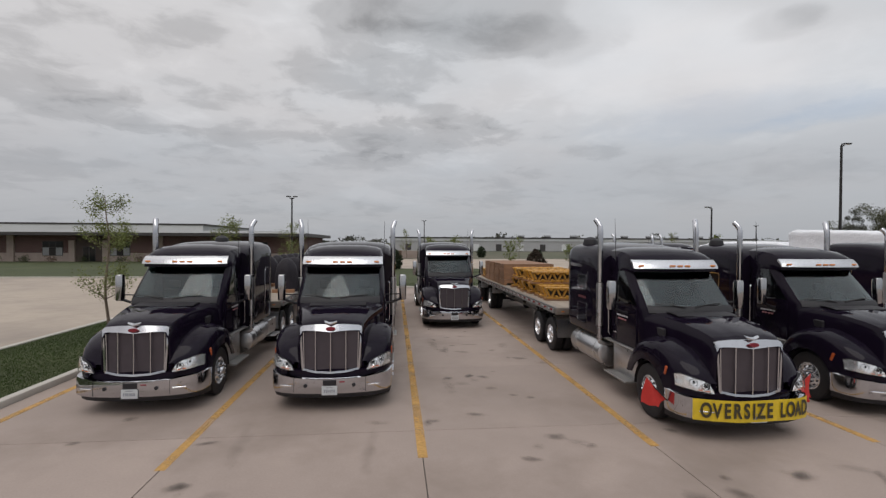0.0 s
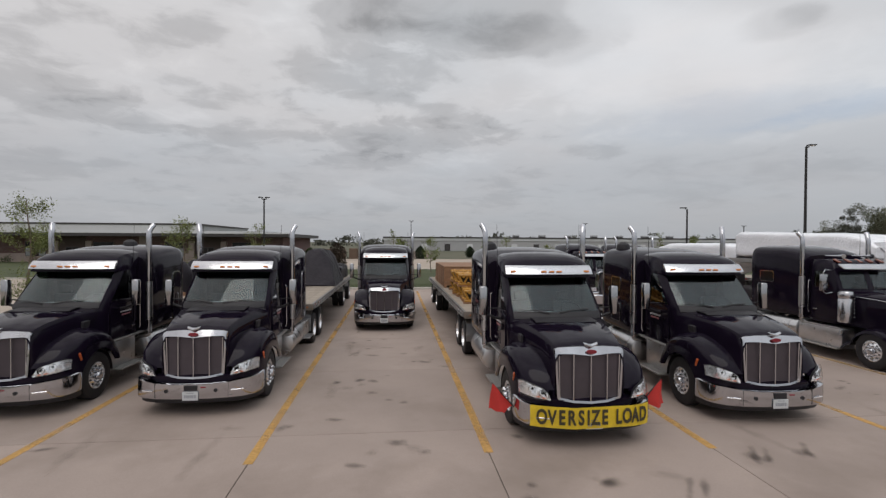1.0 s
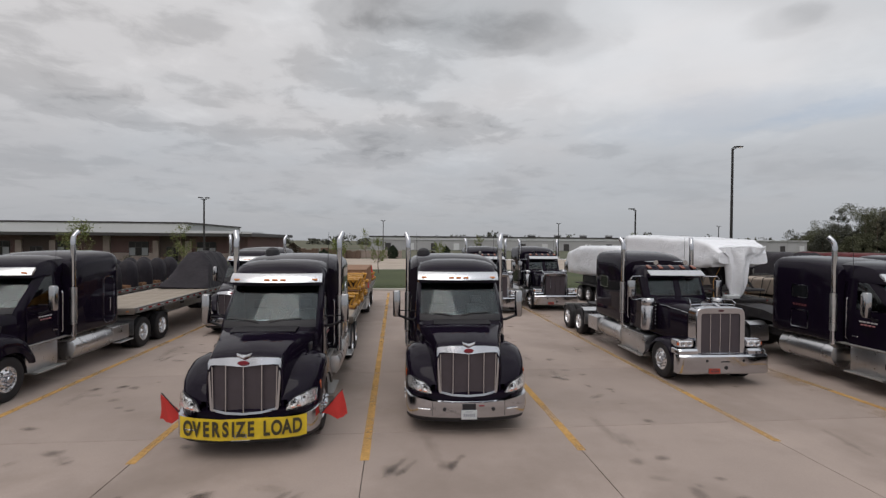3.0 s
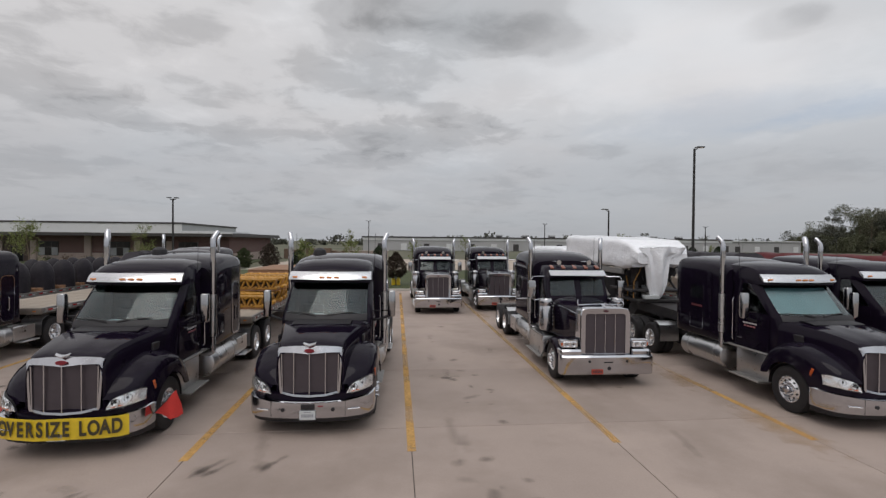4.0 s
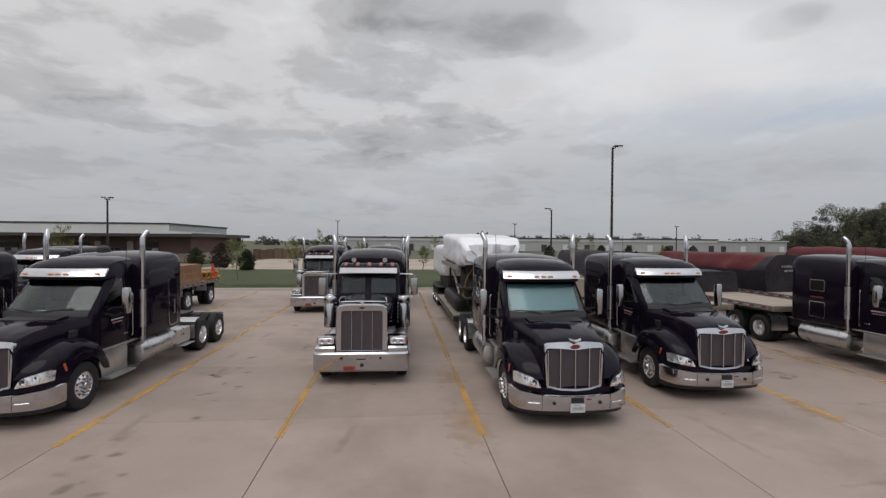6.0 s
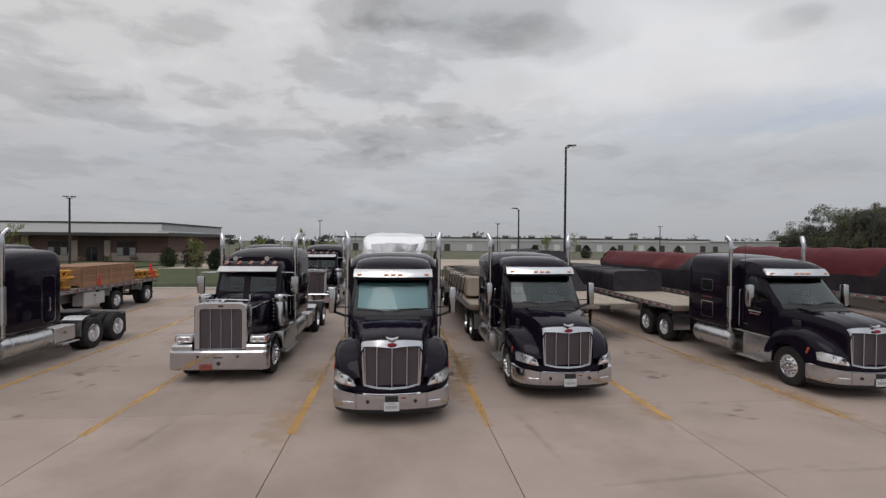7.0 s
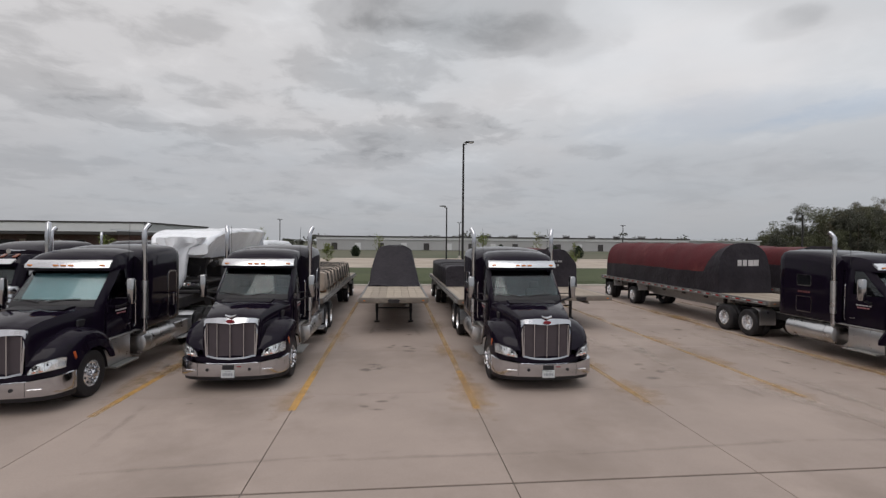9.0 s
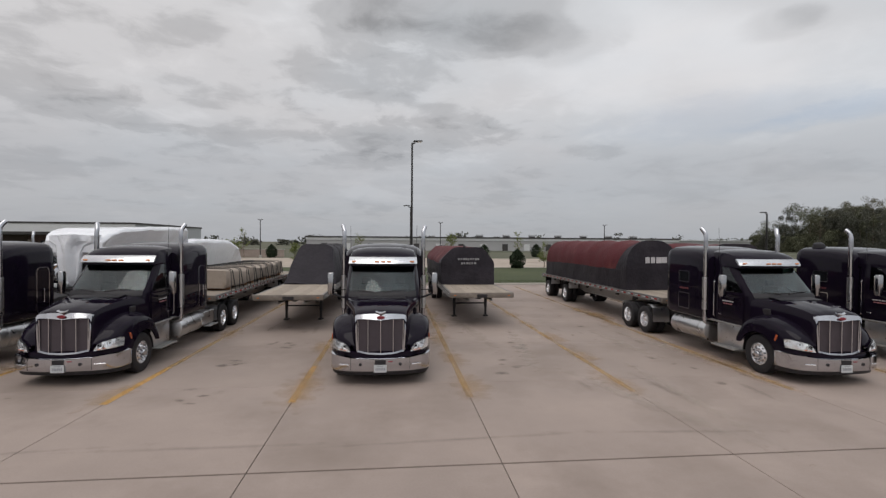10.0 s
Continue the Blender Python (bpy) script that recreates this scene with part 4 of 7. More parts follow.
        for i in range(2):
            for k in range(5 - i):
                y0 = 2.36 + 0.10 * k + 0.06 * i
                part("letter_bar", box(min(s * 1.054, s * 1.058), max(s * 1.054, s * 1.058), y0, y0 + 0.075, 1.745 - i * 0.075, 1.78 - i * 0.075), M["pale_red"] if i else M["word"], door)
        part("grab_rail", tube([(s * 1.10, 3.13, 1.25), (s * 1.13, 3.13, 1.30), (s * 1.13, 3.13, 2.30), (s * 1.10, 3.13, 2.35)], 0.016, 8), M["chrome"], t)
        mirror_unit(t, s, 1.47, 2.28, 1.95, 2.57)
        stack(t, s, 1.215, 3.42, 1.06, 3.95)
        fuel_tank(t, s, 3.40, 5.25, 0.73, 0.335, 0.92)
        step_box(t, s, 1.98, 3.10, 0.42, 1.10, 0.62, 1.02, 0.24)
        part("step_fairing", box(min(s * 1.0, s * 1.12), max(s * 1.0, s * 1.12), 1.98, 5.4, 1.085, 1.13, 0.012, 1), M["dull_alu"], t)
        if s > 0:
            bb = part("battery_box", box(0.72, 1.17, 5.34, 6.25, 0.50, 0.96, 0.02, 1), M["alu"], t, "aluminium battery box")
            part("step_tread", box(1.10, 1.34, 5.45, 6.2, 0.44, 0.475, 0.008, 1), M["alu"], bb)
            part("latch", box(1.168, 1.182, 5.75, 5.83, 0.74, 0.80, 0.004, 1), M["frame"], bb)
        for i in range(7):
            part("marker_light", lathe_at([(0.02, 0), (0.02, 0.012), (0.001, 0.018)], 8, (s * 1.13, 3.4 + i * 0.3, 1.128)), M["amber"], t)
        wheel(t, s * 1.04, 1.22)
        for y in (7.08, 8.42):
            wheel(t, s * 1.09, y, R, True)
        antenna(t, s * 0.98, 3.1, 2.95, 3.95)
    # roof cap and visor
    caps = []
    for y, w, zt in ((2.26, 0.90, 2.93), (2.30, 0.945, 3.02), (2.42, 0.965, 3.14), (2.65, 0.975, 3.235), (2.95, 0.98, 3.285), (3.25, 0.98, 3.30), (3.5, 0.98, 3.30)):
        half2 = [(0, y, zt), (w * 0.5, y, zt - 0.012), (w * 0.8, y, zt - 0.05), (w * 0.93, y, zt - 0.10), (w, y, zt - 0.22 if zt - 0.22 > 2.8 else 2.8), (w + 0.005, y, 2.76), (0, y, 2.76)]
        left = [(-a, b, c) for a, b, c in reversed(half2[1:-1])]
        caps.append(half2 + left)
    part("roof_cap", loft(caps), M["paint"], t, "black rounded cab roof")
    vis = []
    for i in range(13):
        x = -0.965 + 1.93 * i / 12
        bow = 0.16 * (abs(x) / 0.965) ** 2.2
        vis.append([(x, 2.25 + bow, 3.02), (x * 1.005, 2.13 + bow, 2.92), (x * 1.01, 2.09 + bow, 2.835), (x * 1.01, 2.11 + bow, 2.825), (x * 1.0, 2.27 + bow, 2.97)])
    visor = part("sun_visor", loft(vis), M["visor"], t, "chrome sun visor with amber marker lamps")
    for x in (-0.82, -0.17, 0, 0.17, 0.82):
        bow = 0.16 * (abs(x) / 0.965) ** 2.2
        part("marker_lamp", moved(box(-0.062, 0.062, -0.016, 0.016, -0.021, 0.021, 0.014, 2), pose(x, 2.108 + bow, 2.895, -25, 0, 0)), M["amber"], visor)
    sl = sleeper_body(t, 1.22, 3.36, 5.55, 1.12, 3.40, 0.24, "tall black sleeper compartment")
    framed_window(t, "sleeper_window", -1, 1.218, 4.22, 4.80, 2.18, 2.57, 0.06, "small sleeper window with bright rim")
    framed_window(t, "luggage_door", -1, 1.218, 4.20, 4.81, 1.31, 1.84, 0.05, "luggage hatch with bright rim", "paint")
    framed_window(t, "sleeper_door", 1, 1.218, 4.75, 5.30, 1.20, 2.62, 0.16, "sleeper hatch with bright rim", "paint")
    for k in range(5):
        part("letter_bar", box(-1.226, -1.221, 4.28 + k * 0.10, 4.35 + k * 0.10, 1.95, 2.01), M["sticker"], t)
    part("side_handle", tube([(1.235, 5.05, 1.55), (1.26, 5.05, 1.58), (1.26, 5.05, 1.92), (1.235, 5.05, 1.95)], 0.014, 8), M["chrome"], t)
    rear_gear(t, 7.08, 8.42, 8.98)
    part("catwalk", box(-0.5, 0.5, 5.7, 6.6, 0.985, 1.01, 0.004, 1), M["dull_alu"], t)
    return t


# ---- the square-nosed sleeper tractor ----


def classic_tractor(m):
    t = thing("semi_truck", "black square-nosed sleeper truck with tall chrome grille", "truck", m, "black sleeper trucks")
    chassis(t, 0.2, 9.1, 7.12, 8.48)
    bump = [[(x, k - 0.22, 0.35), (x, k - 0.25, 0.39), (x, k - 0.25, 0.80), (x, k - 0.21, 0.845), (x, k - 0.10, 0.845), (x, k - 0.10, 0.35)] for x, k in ((-1.24, 0.13), (-1.21, 0.06), (-1.11, 0.0), (0, 0.0), (1.11, 0.0), (1.21, 0.06), (1.24, 0.13))]
    bumper = part("bumper", loft(bump), M["chrome"], t, "flat chrome front bumper")
    for x in (-0.5, 0.5):
        part("tow_hole", moved(lathe([(0.035, -0.006), (0.035, 0.01), (0.001, 0.011)], 12, "y"), Matrix.Translation((x, -0.25, 0.70))), M["black"], bumper)
    part("tow_hook", moved(lathe([(0.05, -0.006), (0.05, 0.01), (0.001, 0.011)], 12, "y"), Matrix.Translation((0.02, -0.25, 0.52))), M["black"], bumper)
    part("bumper_badge", box(-0.12, 0.12, -0.258, -0.248, 0.66, 0.69, 0.003, 1), M["black"], bumper)
    licence_plate(t, -0.255, 0.37, 0.50, 0.31, -0.30, "red_plate", "orange-red front plate with dark marks")
    # radiator shell
    half = [(0, 2.06), (0.45, 2.055), (0.60, 2.03), (0.66, 1.97), (0.68, 1.85), (0.68, 0.80), (0, 0.80)]
    inn = [(0, 1.90), (0.45, 1.90), (0.51, 1.89), (0.535, 1.86), (0.54, 1.80), (0.54, 0.86), (0, 0.86)]

    def loop(h, y):
        f = [(x, y, z) for x, z in h]
        return f + [(-x, yy, z) for x, yy, z in reversed(f[1:-1])]
    part("radiator_shell", loft([loop(half, 0.32), loop(half, -0.02), loop([(x * 0.97, z * 0.99 + 0.005) for x, z in half], -0.045), loop(inn, -0.035), loop(inn, 0.03)], True, False), M["chrome"], t, "tall chrome radiator shell")
    part("grille_mesh", loft([loop(inn, 0.0), loop(inn, 0.04)]), M["mesh"], t, "dark mesh grille insert")
    for x in (-0.27, 0, 0.27):
        part("grille_bar", box(x - 0.012, x + 0.012, -0.025, 0.005, 0.86, 1.9, 0.006, 1), M["chrome"], t)
    part("badge", moved(lathe([(0.001, -0.014), (0.075, -0.013), (0.085, 0.0), (0.085, 0.01)], 20, "y"), Matrix.Translation((0, -0.045, 1.975)) @ Matrix.Diagonal((0.9, 1, 0.36, 1))), M["dark_badge"], t)
    part("hood_ornament", solid(loft([[(-0.015, 0.02, 2.07), (0, 0.0, 2.08), (0.015, 0.02, 2.07)], [(-0.05, 0.16, 2.12), (0, 0.18, 2.15), (0.05, 0.16, 2.12)]], False), 0.02), M["chrome"], t)
    secs = []
    for y, w, zt in ((0.30, 0.665, 2.045), (0.7, 0.70, 2.07), (1.2, 0.76, 2.10), (1.7, 0.83, 2.13), (1.98, 0.87, 2.14)):
        secs.append(mirrored([(0, y, zt), (w * 0.4, y, zt - 0.008), (w * 0.8, y, zt - 0.05), (w * 0.94, y, zt - 0.12), (w, y, zt - 0.24), (w, y, 1.5), (w, y, 1.05)]))
    part("hood", solid(loft(secs, False), 0.02), M["paint"], t, "long black square hood")
    part("hood_rail", tube([(-0.60, 0.34, 2.09), (0, 0.30, 2.115), (0.60, 0.34, 2.09)], 0.014, 8), M["chrome"], t, "chrome hood rail")
    for s in (-1, 1):
        part("hood_hoop", tube([(s * 0.60, 0.32, 2.02), (s * 0.64, 0.30, 2.13), (s * 0.60, 0.40, 2.21), (s * 0.50, 0.62, 2.20), (s * 0.46, 0.74, 2.06)], 0.014, 8), M["chrome"], t, "chrome hood hoop")
        arc = [(0.80 + 0.66 * math.cos(radians(q)), 0.52 + 0.60 * math.sin(radians(q))) for q in range(172, 4, -12)] + [(1.55, 0.66), (1.75, 0.50)]
        rings = [[(s * (x), y, z - dz) for y, z in arc] for x, dz in ((0.66, 0.0), (0.9, -0.02), (1.12, 0.0), (1.19, 0.04), (1.215, 0.12))]
        part("fender", solid(loft(rings, False), 0.02), M["paint"], t, "black arched front fender")
        # headlight pod
        pod = []
        for y, k in ((0.00, 0.90), (0.03, 1.0), (0.25, 1.0), (0.40, 0.75)):
            pod.append([(s * (0.945 + u * k), y, 1.10 + v * k) for u, v in rrect(-0.235, 0.235, -0.10, 0.115, 0.06, 4)])
        hl = part("headlight", loft(pod), M["chrome"], t, "chrome headlight pod")
        lens = [[(s * (0.945 + u * k), y, 1.10 + v * k) for u, v in rrect(-0.195, 0.195, -0.068, 0.078, 0.05, 4)] for y, k in ((0.0, 1.0), (-0.022, 0.96), (-0.034, 0.80))]
        part("lens", loft(lens), M["reflector"], hl, "clear oblong headlight lens")
        for x in (0.86, 1.03):
            bulb = part("bulb", moved(lathe([(0.064, 0.004), (0.062, -0.018), (0.050, -0.008), (0.020, 0.0), (0.001, -0.006)], 18, "y"), Matrix.Translation((s * x, -0.030, 1.105))), M["chrome"], hl)
            part("projector", moved(lathe([(0.022, 0.0), (0.016, -0.014), (0.001, -0.018)], 12, "y"), Matrix.Translation((s * x, -0.030, 1.105))), M["window"], bulb)
        part("turn_lamp", box(s * 1.155 - 0.018, s * 1.155 + 0.018, -0.02, 0.03, 1.06, 1.14, 0.008, 1), M["marker"], hl)
        wedge = [[(s * x, y0, 0.845), (s * x, y1, 0.845), (s * x, y1, zt), (s * x, y0 + 0.05, zt), (s * x, y0, zt - 0.05)] for x, y0, y1, zt in ((0.69, -0.16, 0.22, 0.985), (1.10, -0.16, 0.22, 0.985), (1.19, -0.13, 0.22, 0.975), (1.215, -0.06, 0.20, 0.95))]
        part("pod_bracket", loft(wedge), M["chrome"], t, "polished bumper top wedge")
        part("hood_trim", tube([(s * 0.66, 0.36, 1.86), (s * 0.75, 1.1, 1.92), (s * 0.865, 1.95, 1.965)], 0.011, 6), M["chrome"], t)
        # air cleaner beside the hood
        ac = part("air_cleaner", lathe_at([(0.05, 1.16), (0.185, 1.18), (0.198, 1.26), (0.198, 1.86), (0.186, 1.88), (0.186, 1.92), (0.198, 1.94), (0.198, 2.05), (0.16, 2.11), (0.02, 2.13)], 24, (s * 1.08, 1.72, 0)), M["air_can"], t, "chrome air cleaner canister")
        for k in range(6):
            part("marker_light", box(s * 0.905 - 0.012, s * 0.905 + 0.012, 1.60, 1.615, 1.34 + k * 0.11, 1.362 + k * 0.11, 0.003, 1), M["plate"], ac)
    # cab with openings
    def cab_ring(z, yf, w):
        h = [(0, yf), (w * 0.06, yf), (w * 0.10, yf + 0.005), (w * 0.86, yf + 0.10), (w * 0.95, yf + 0.14), (w, yf + 0.24), (w, yf + 0.42), (w + 0.01, 2.95), (w + 0.01, 3.1), (w - 0.02, 3.2), (0, 3.22)]
        pts = [(x, y, z) for x, y in h]
        return pts + [(-x, y, zz) for x, y, zz in reversed(pts[1:-1])]
    levels = [(1.05, 1.90, 0.96), (1.5, 1.90, 0.98), (2.08, 1.92, 0.985), (2.15, 1.95, 0.985), (2.40, 2.05, 0.975), (2.66, 2.15, 0.96), (2.74, 2.18, 0.955), (2.92, 2.26, 0.93), (3.03, 2.42, 0.86)]
    rings = [cab_ring(z, y, w) for z, y, w in levels]

    def opening(i, j):
        return 3 <= i <= 4 and (j in (2, 17) or j in (6, 13))
    part("cab", solid(loft(rings, True, True, opening), 0.025), M["paint"], t, "black square truck cab")
    for a, c in ((2, 4), (17, 19)):
        ws = [[(x, y + 0.012, z) for x, y, z in cab_ring(*lv)[a:c]] for lv in levels[3:6]]
        part("windscreen", solid(loft(ws, False), 0.006), M["glass"], t, "flat split windscreen").visible_shadow = False
    for a, c in ((6, 8), (13, 15)):
        sw = [[(x * 0.99, y, z) for x, y, z in cab_ring(*lv)[a:c]] for lv in levels[3:6]]
        part("side_window", solid(loft(sw, False), 0.005), M["side_glass"], t, "tinted door window").visible_shadow = False
    cab_interior(t, 2.02, 2.75, 2.16, 0.85, False)
    part("rear_bulkhead", box(-0.9, 0.9, 3.10, 3.14, 1.1, 2.8), M["interior"], t)
    vis = []
    for i in range(9):
        x = -0.87 + 1.74 * i / 8
        bow = 0.05 * (abs(x) / 0.87) ** 2
        vis.append([(x, 2.16 + bow, 2.91), (x, 1.93 + bow, 2.765), (x, 1.94 + bow, 2.745), (x, 2.18 + bow, 2.87)])
    part("sun_visor", loft(vis), M["visor"], t, "bright drop sun visor")
    for x in (-0.72, -0.36, 0, 0.36, 0.72):
        part("roof_lamp", moved(box(-0.06, 0.06, -0.13, 0.10, -0.025, 0.028, 0.024, 2), pose(x, 2.42, 3.005, 24)), M["roof_amber"], t, "amber bullet roof lamp")
    for s in (-1, 1):
        part("roof_horn", tube([(s * 0.48, 2.42, 3.14), (s * 0.48, 2.48, 3.14), (s * 0.48, 2.62, 3.14), (s * 0.48, 3.1, 3.14)], 0.075, 12, 0.02), M["chrome"], t, "chrome roof horn")
        part("wiper", tube([(s * 0.15, 1.93, 2.16), (s * 0.55, 1.98, 2.19)], 0.01, 6), M["black"], t)
        rail = tube([(s * 0.97, 2.2, 2.05), (s * 1.30, 2.15, 2.0), (s * 1.40, 2.15, 2.05), (s * 1.42, 2.15, 2.65), (s * 1.36, 2.15, 2.72), (s * 0.97, 2.25, 2.72)], 0.018, 8)
        mr = part("mirror", box(s * 1.40 - 0.11, s * 1.40 + 0.11, 2.10, 2.20, 2.08, 2.60, 0.03, 2), M["mirror_shell"], t, "chrome west-coast door mirror")
        part("arm", rail, M["chrome"], mr)
        stack(t, s, 1.17, 3.22, 1.10, 3.90, 0.07)
        fuel_tank(t, s, 3.42, 5.25, 0.70, 0.33, 0.86)
        step_box(t, s, 1.75, 3.35, 0.36, 0.98, 0.72, 1.16, 0.12)
        part("battery_box", box(min(s * 0.72, s * 1.17), max(s * 0.72, s * 1.17), 5.32, 6.2, 0.45, 0.95, 0.02, 1), M["alu"], t)
        part("door_rail", tube([(s * 1.0, 3.12, 1.3), (s * 1.04, 3.12, 1.34), (s * 1.04, 3.12, 2.3), (s * 1.0, 3.12, 2.35)], 0.015, 8), M["chrome"], t)
        dr = rrect(2.02, 3.05, 1.12, 2.06, 0.06, 4)
        door = part("door", loft([[(s * 0.975, u, v) for u, v in dr], [(s * 1.0, u, v) for u, v in dr], [(s * 1.003, u, v) for u, v in rrect(2.04, 3.03, 1.14, 2.04, 0.05, 4)]]), M["paint"], t, "black cab door")
        part("handle", box(min(s * 1.0, s * 1.025), max(s * 1.0, s * 1.025), 2.8, 2.95, 1.42, 1.455, 0.008, 1), M["chrome"], door)
        wheel(t, s * 1.04, 0.80)
        for y in (7.12, 8.48):
            wheel(t, s * 1.09, y, R, True)
        framed_window(t, "sleeper_window", s, 1.128, 4.48, 5.15, 2.16, 2.56, 0.07, "small sleeper window with bright rim")
        antenna(t, s * 1.0, 3.35, 3.1, 3.95)
    sleeper_body(t, 1.13, 3.24, 5.62, 1.12, 3.47, 0.30, "tall black sleeper compartment")
    rear_gear(t, 7.12, 8.48, 9.05)
    return t

# ---- the ground and its edges ----
W = 3.88                      # stall width
JOINTS_Y = [-24.95, -20.6, -16.3, -11.95, -7.6, -3.25, 1.1, 5.45, 9.8, 14.15, 18.5, 22.85, 28.1]

single("ground", box(-2500, 2500, -600, 3500, -0.6, -0.06), M["field"], "wide flat dull green land to the horizon", "ground", kind="structure")
single("lot_base", box(-8.3, 72, -24.95, 28.1, -0.055, -0.022), M["joint"], "dark sealed joints below the concrete slabs", "pavement", kind="structure")
single("pavement_south", box(-160, 200, -140, -24.97, -0.055, 0.0), M["far_concrete"], "plain concrete yard behind the lot", "pavement", kind="structure")
single("pavement_east", box(72.02, 200, -24.95, 28.1, -0.055, 0.0), M["far_concrete"], "plain concrete yard past the stalls", "pavement", kind="structure")
single("pavement_west", box(-160, -12.35, -24.95, 38.9, -0.055, 0.0), M["far_concrete"], "pale concrete drive beside the grass island", "pavement", kind="structure")
single("road", box(-8.0, 260, 53.2, 91.0, -0.055, 0.04), M["far_concrete"], "pale concrete road beyond the lawn", "road", kind="structure")
single("pavement_link", box(-12.3, -7.8, 38.9, 53.2, -0.055, 0.02), M["far_concrete"], "pale concrete drive between lawns", "pavement", kind="structure")


def kerb(name, x0, x1, y0, y1):
    single(name, box(x0, x1, y0, y1, -0.05, 0.14, 0.025, 2), M["kerb"], "pale concrete kerb edging the lawn", "kerb", kind="structure")


kerb("kerb_rear", -7.9, 200, 28.1, 28.32)
kerb("kerb_island_east", -8.5, -8.3, -6.0, 30.0)
kerb("kerb_island_west", -12.35, -12.15, -6.0, 30.0)
kerb("kerb_west_lawn", -160, -12.4, 38.9, 39.1)
kerb("kerb_road", -8.0, 260, 53.0, 53.2)
single("lawn_rear", box(-7.7, 260, 28.32, 53.0, -0.05, 0.10), M["grass"], "mown green lawn behind the lot", "lawn", kind="structure")
single("lawn_island", box(-12.15, -8.5, -6.0, 30.0, -0.05, 0.10), M["grass"], "green grass island between drives", "lawn", kind="structure")
single("lawn_west", box(-160, -12.4, 39.1, 84.0, -0.05, 0.10), M["grass"], "green lawn before the brick building", "lawn", kind="structure")


def blades(name, areas, count, h, label):
    """Grass as many small upright blades in one mesh."""
    rnd = random.Random(7)
    verts, faces = [], []
    for i in range(count):
        x0, x1, y0, y1 = areas[i % len(areas)]
        x, y, q = rnd.uniform(x0, x1), rnd.uniform(y0, y1), rnd.uniform(0, 6.28)
        hh, w = h * rnd.uniform(0.5, 1.2), 0.007
        lx, ly = rnd.gauss(0, 0.025), rnd.gauss(0, 0.025)
        k = len(verts)
        verts += [(x - w * math.cos(q), y - w * math.sin(q), 0.09), (x + w * math.cos(q), y + w * math.sin(q), 0.09), (x + lx, y + ly, 0.10 + hh)]
        faces.append((k, k + 1, k + 2))
    me = bpy.data.meshes.new(name)
    me.from_pydata(verts, [], faces)
    me.materials.append(M["blade"])
    ob = new(name, me)
    tagged(ob, label, "grass", kind="stuff")


blades("grass_blades", [(-12.1, -8.52, 0, 14)], 60000, 0.045, "short green grass blades on the island")
blades("grass_edge", [(-7.6, 66, 28.34, 31.5)], 30000, 0.06, "green grass blades along the rear kerb")

# stripes: one painted line between each pair of stalls
def stripe_mesh(y0, y1, material):
    return mesh_of("parking_stripe", box(-0.078, 0.078, y0, y1, 0.002, 0.005), M[material], 0)


whole, front, rest = stripe_mesh(0, 26.5, "stripe"), stripe_mesh(0, 3.0, "stripe"), stripe_mesh(3.0, 26.5, "stripe_faint")
for k in range(-2, 17):
    for me in ((whole,) if k < 4 else (front, rest) if k < 9 else (stripe_mesh(0, 26.5, "stripe_faint"),)):
        ob = new("parking_stripe", me)
        ob.matrix_basis = pose(k * W, 0.0 + 0.1 * math.sin(k * 2.1), 0)
        tagged(ob, "worn yellow painted stall line on concrete", "road marking", "stall lines", "structure")

# oil stains and scuffs on the slabs
disc = bmesh.new()
bmesh.ops.create_circle(disc, cap_ends=True, segments=24, radius=1.0)
OIL = mesh_of("oil_stain", disc, M["oil"], 0)
SCUFF = OIL.copy()
SCUFF.materials.clear()
SCUFF.materials.append(M["tread"])
rnd = random.Random(11)


def stain(x, y, rx, ry, turn=0, scuff=False, lift=0.0):
    ob = new("tyre_scuff" if scuff else "oil_stain", SCUFF if scuff else OIL)
    ob.matrix_basis = pose(x, y, 0.0065 + lift, 0, 0, turn) @ Matrix.Diagonal((rx, ry, 1, 1))
    tagged(ob, "faint dark tyre scuff on the concrete" if scuff else "small dark oil stain on the concrete", "stain", kind="structure")


for k in (-2, -1, 0, 0, 1, 2, 3, 3, 4, 5, 6, 7, 8, 9, 10, 10, 11, 12):
    for i in range(8):
        stain(k * W + W / 2 + rnd.gauss(0, 0.55), rnd.uniform(0.5, 18), rnd.uniform(0.07, 0.24), rnd.uniform(0.07, 0.26), rnd.uniform(0, 180), False, 0.0002 * i)
    for i in range(3):
        stain(k * W + W / 2 + rnd.choice((-1, 1)) * rnd.uniform(0.6, 1.2), rnd.uniform(-1.5, 12), rnd.uniform(0.12, 0.25), rnd.uniform(0.6, 1.8), rnd.gauss(0, 6), True, 0.002 + 0.0002 * i)
for x, y, a, b in ((9.11, -0.44, 0.30, 0.26), (8.2, -0.5, 0.22, 0.34), (13.17, 6.53, 0.3, 0.2), (13.2, 2.9, 0.34, 0.18), (12.4, -0.5, 0.26, 0.2), (12.9, -0.4, 0.22, 0.2), (3.6, -1.6, 0.28, 0.35), (4.2, -1.5, 0.25, 0.3), (6.5, 0.6, 0.2, 0.3)):
    stain(x, y, a, b, 30)
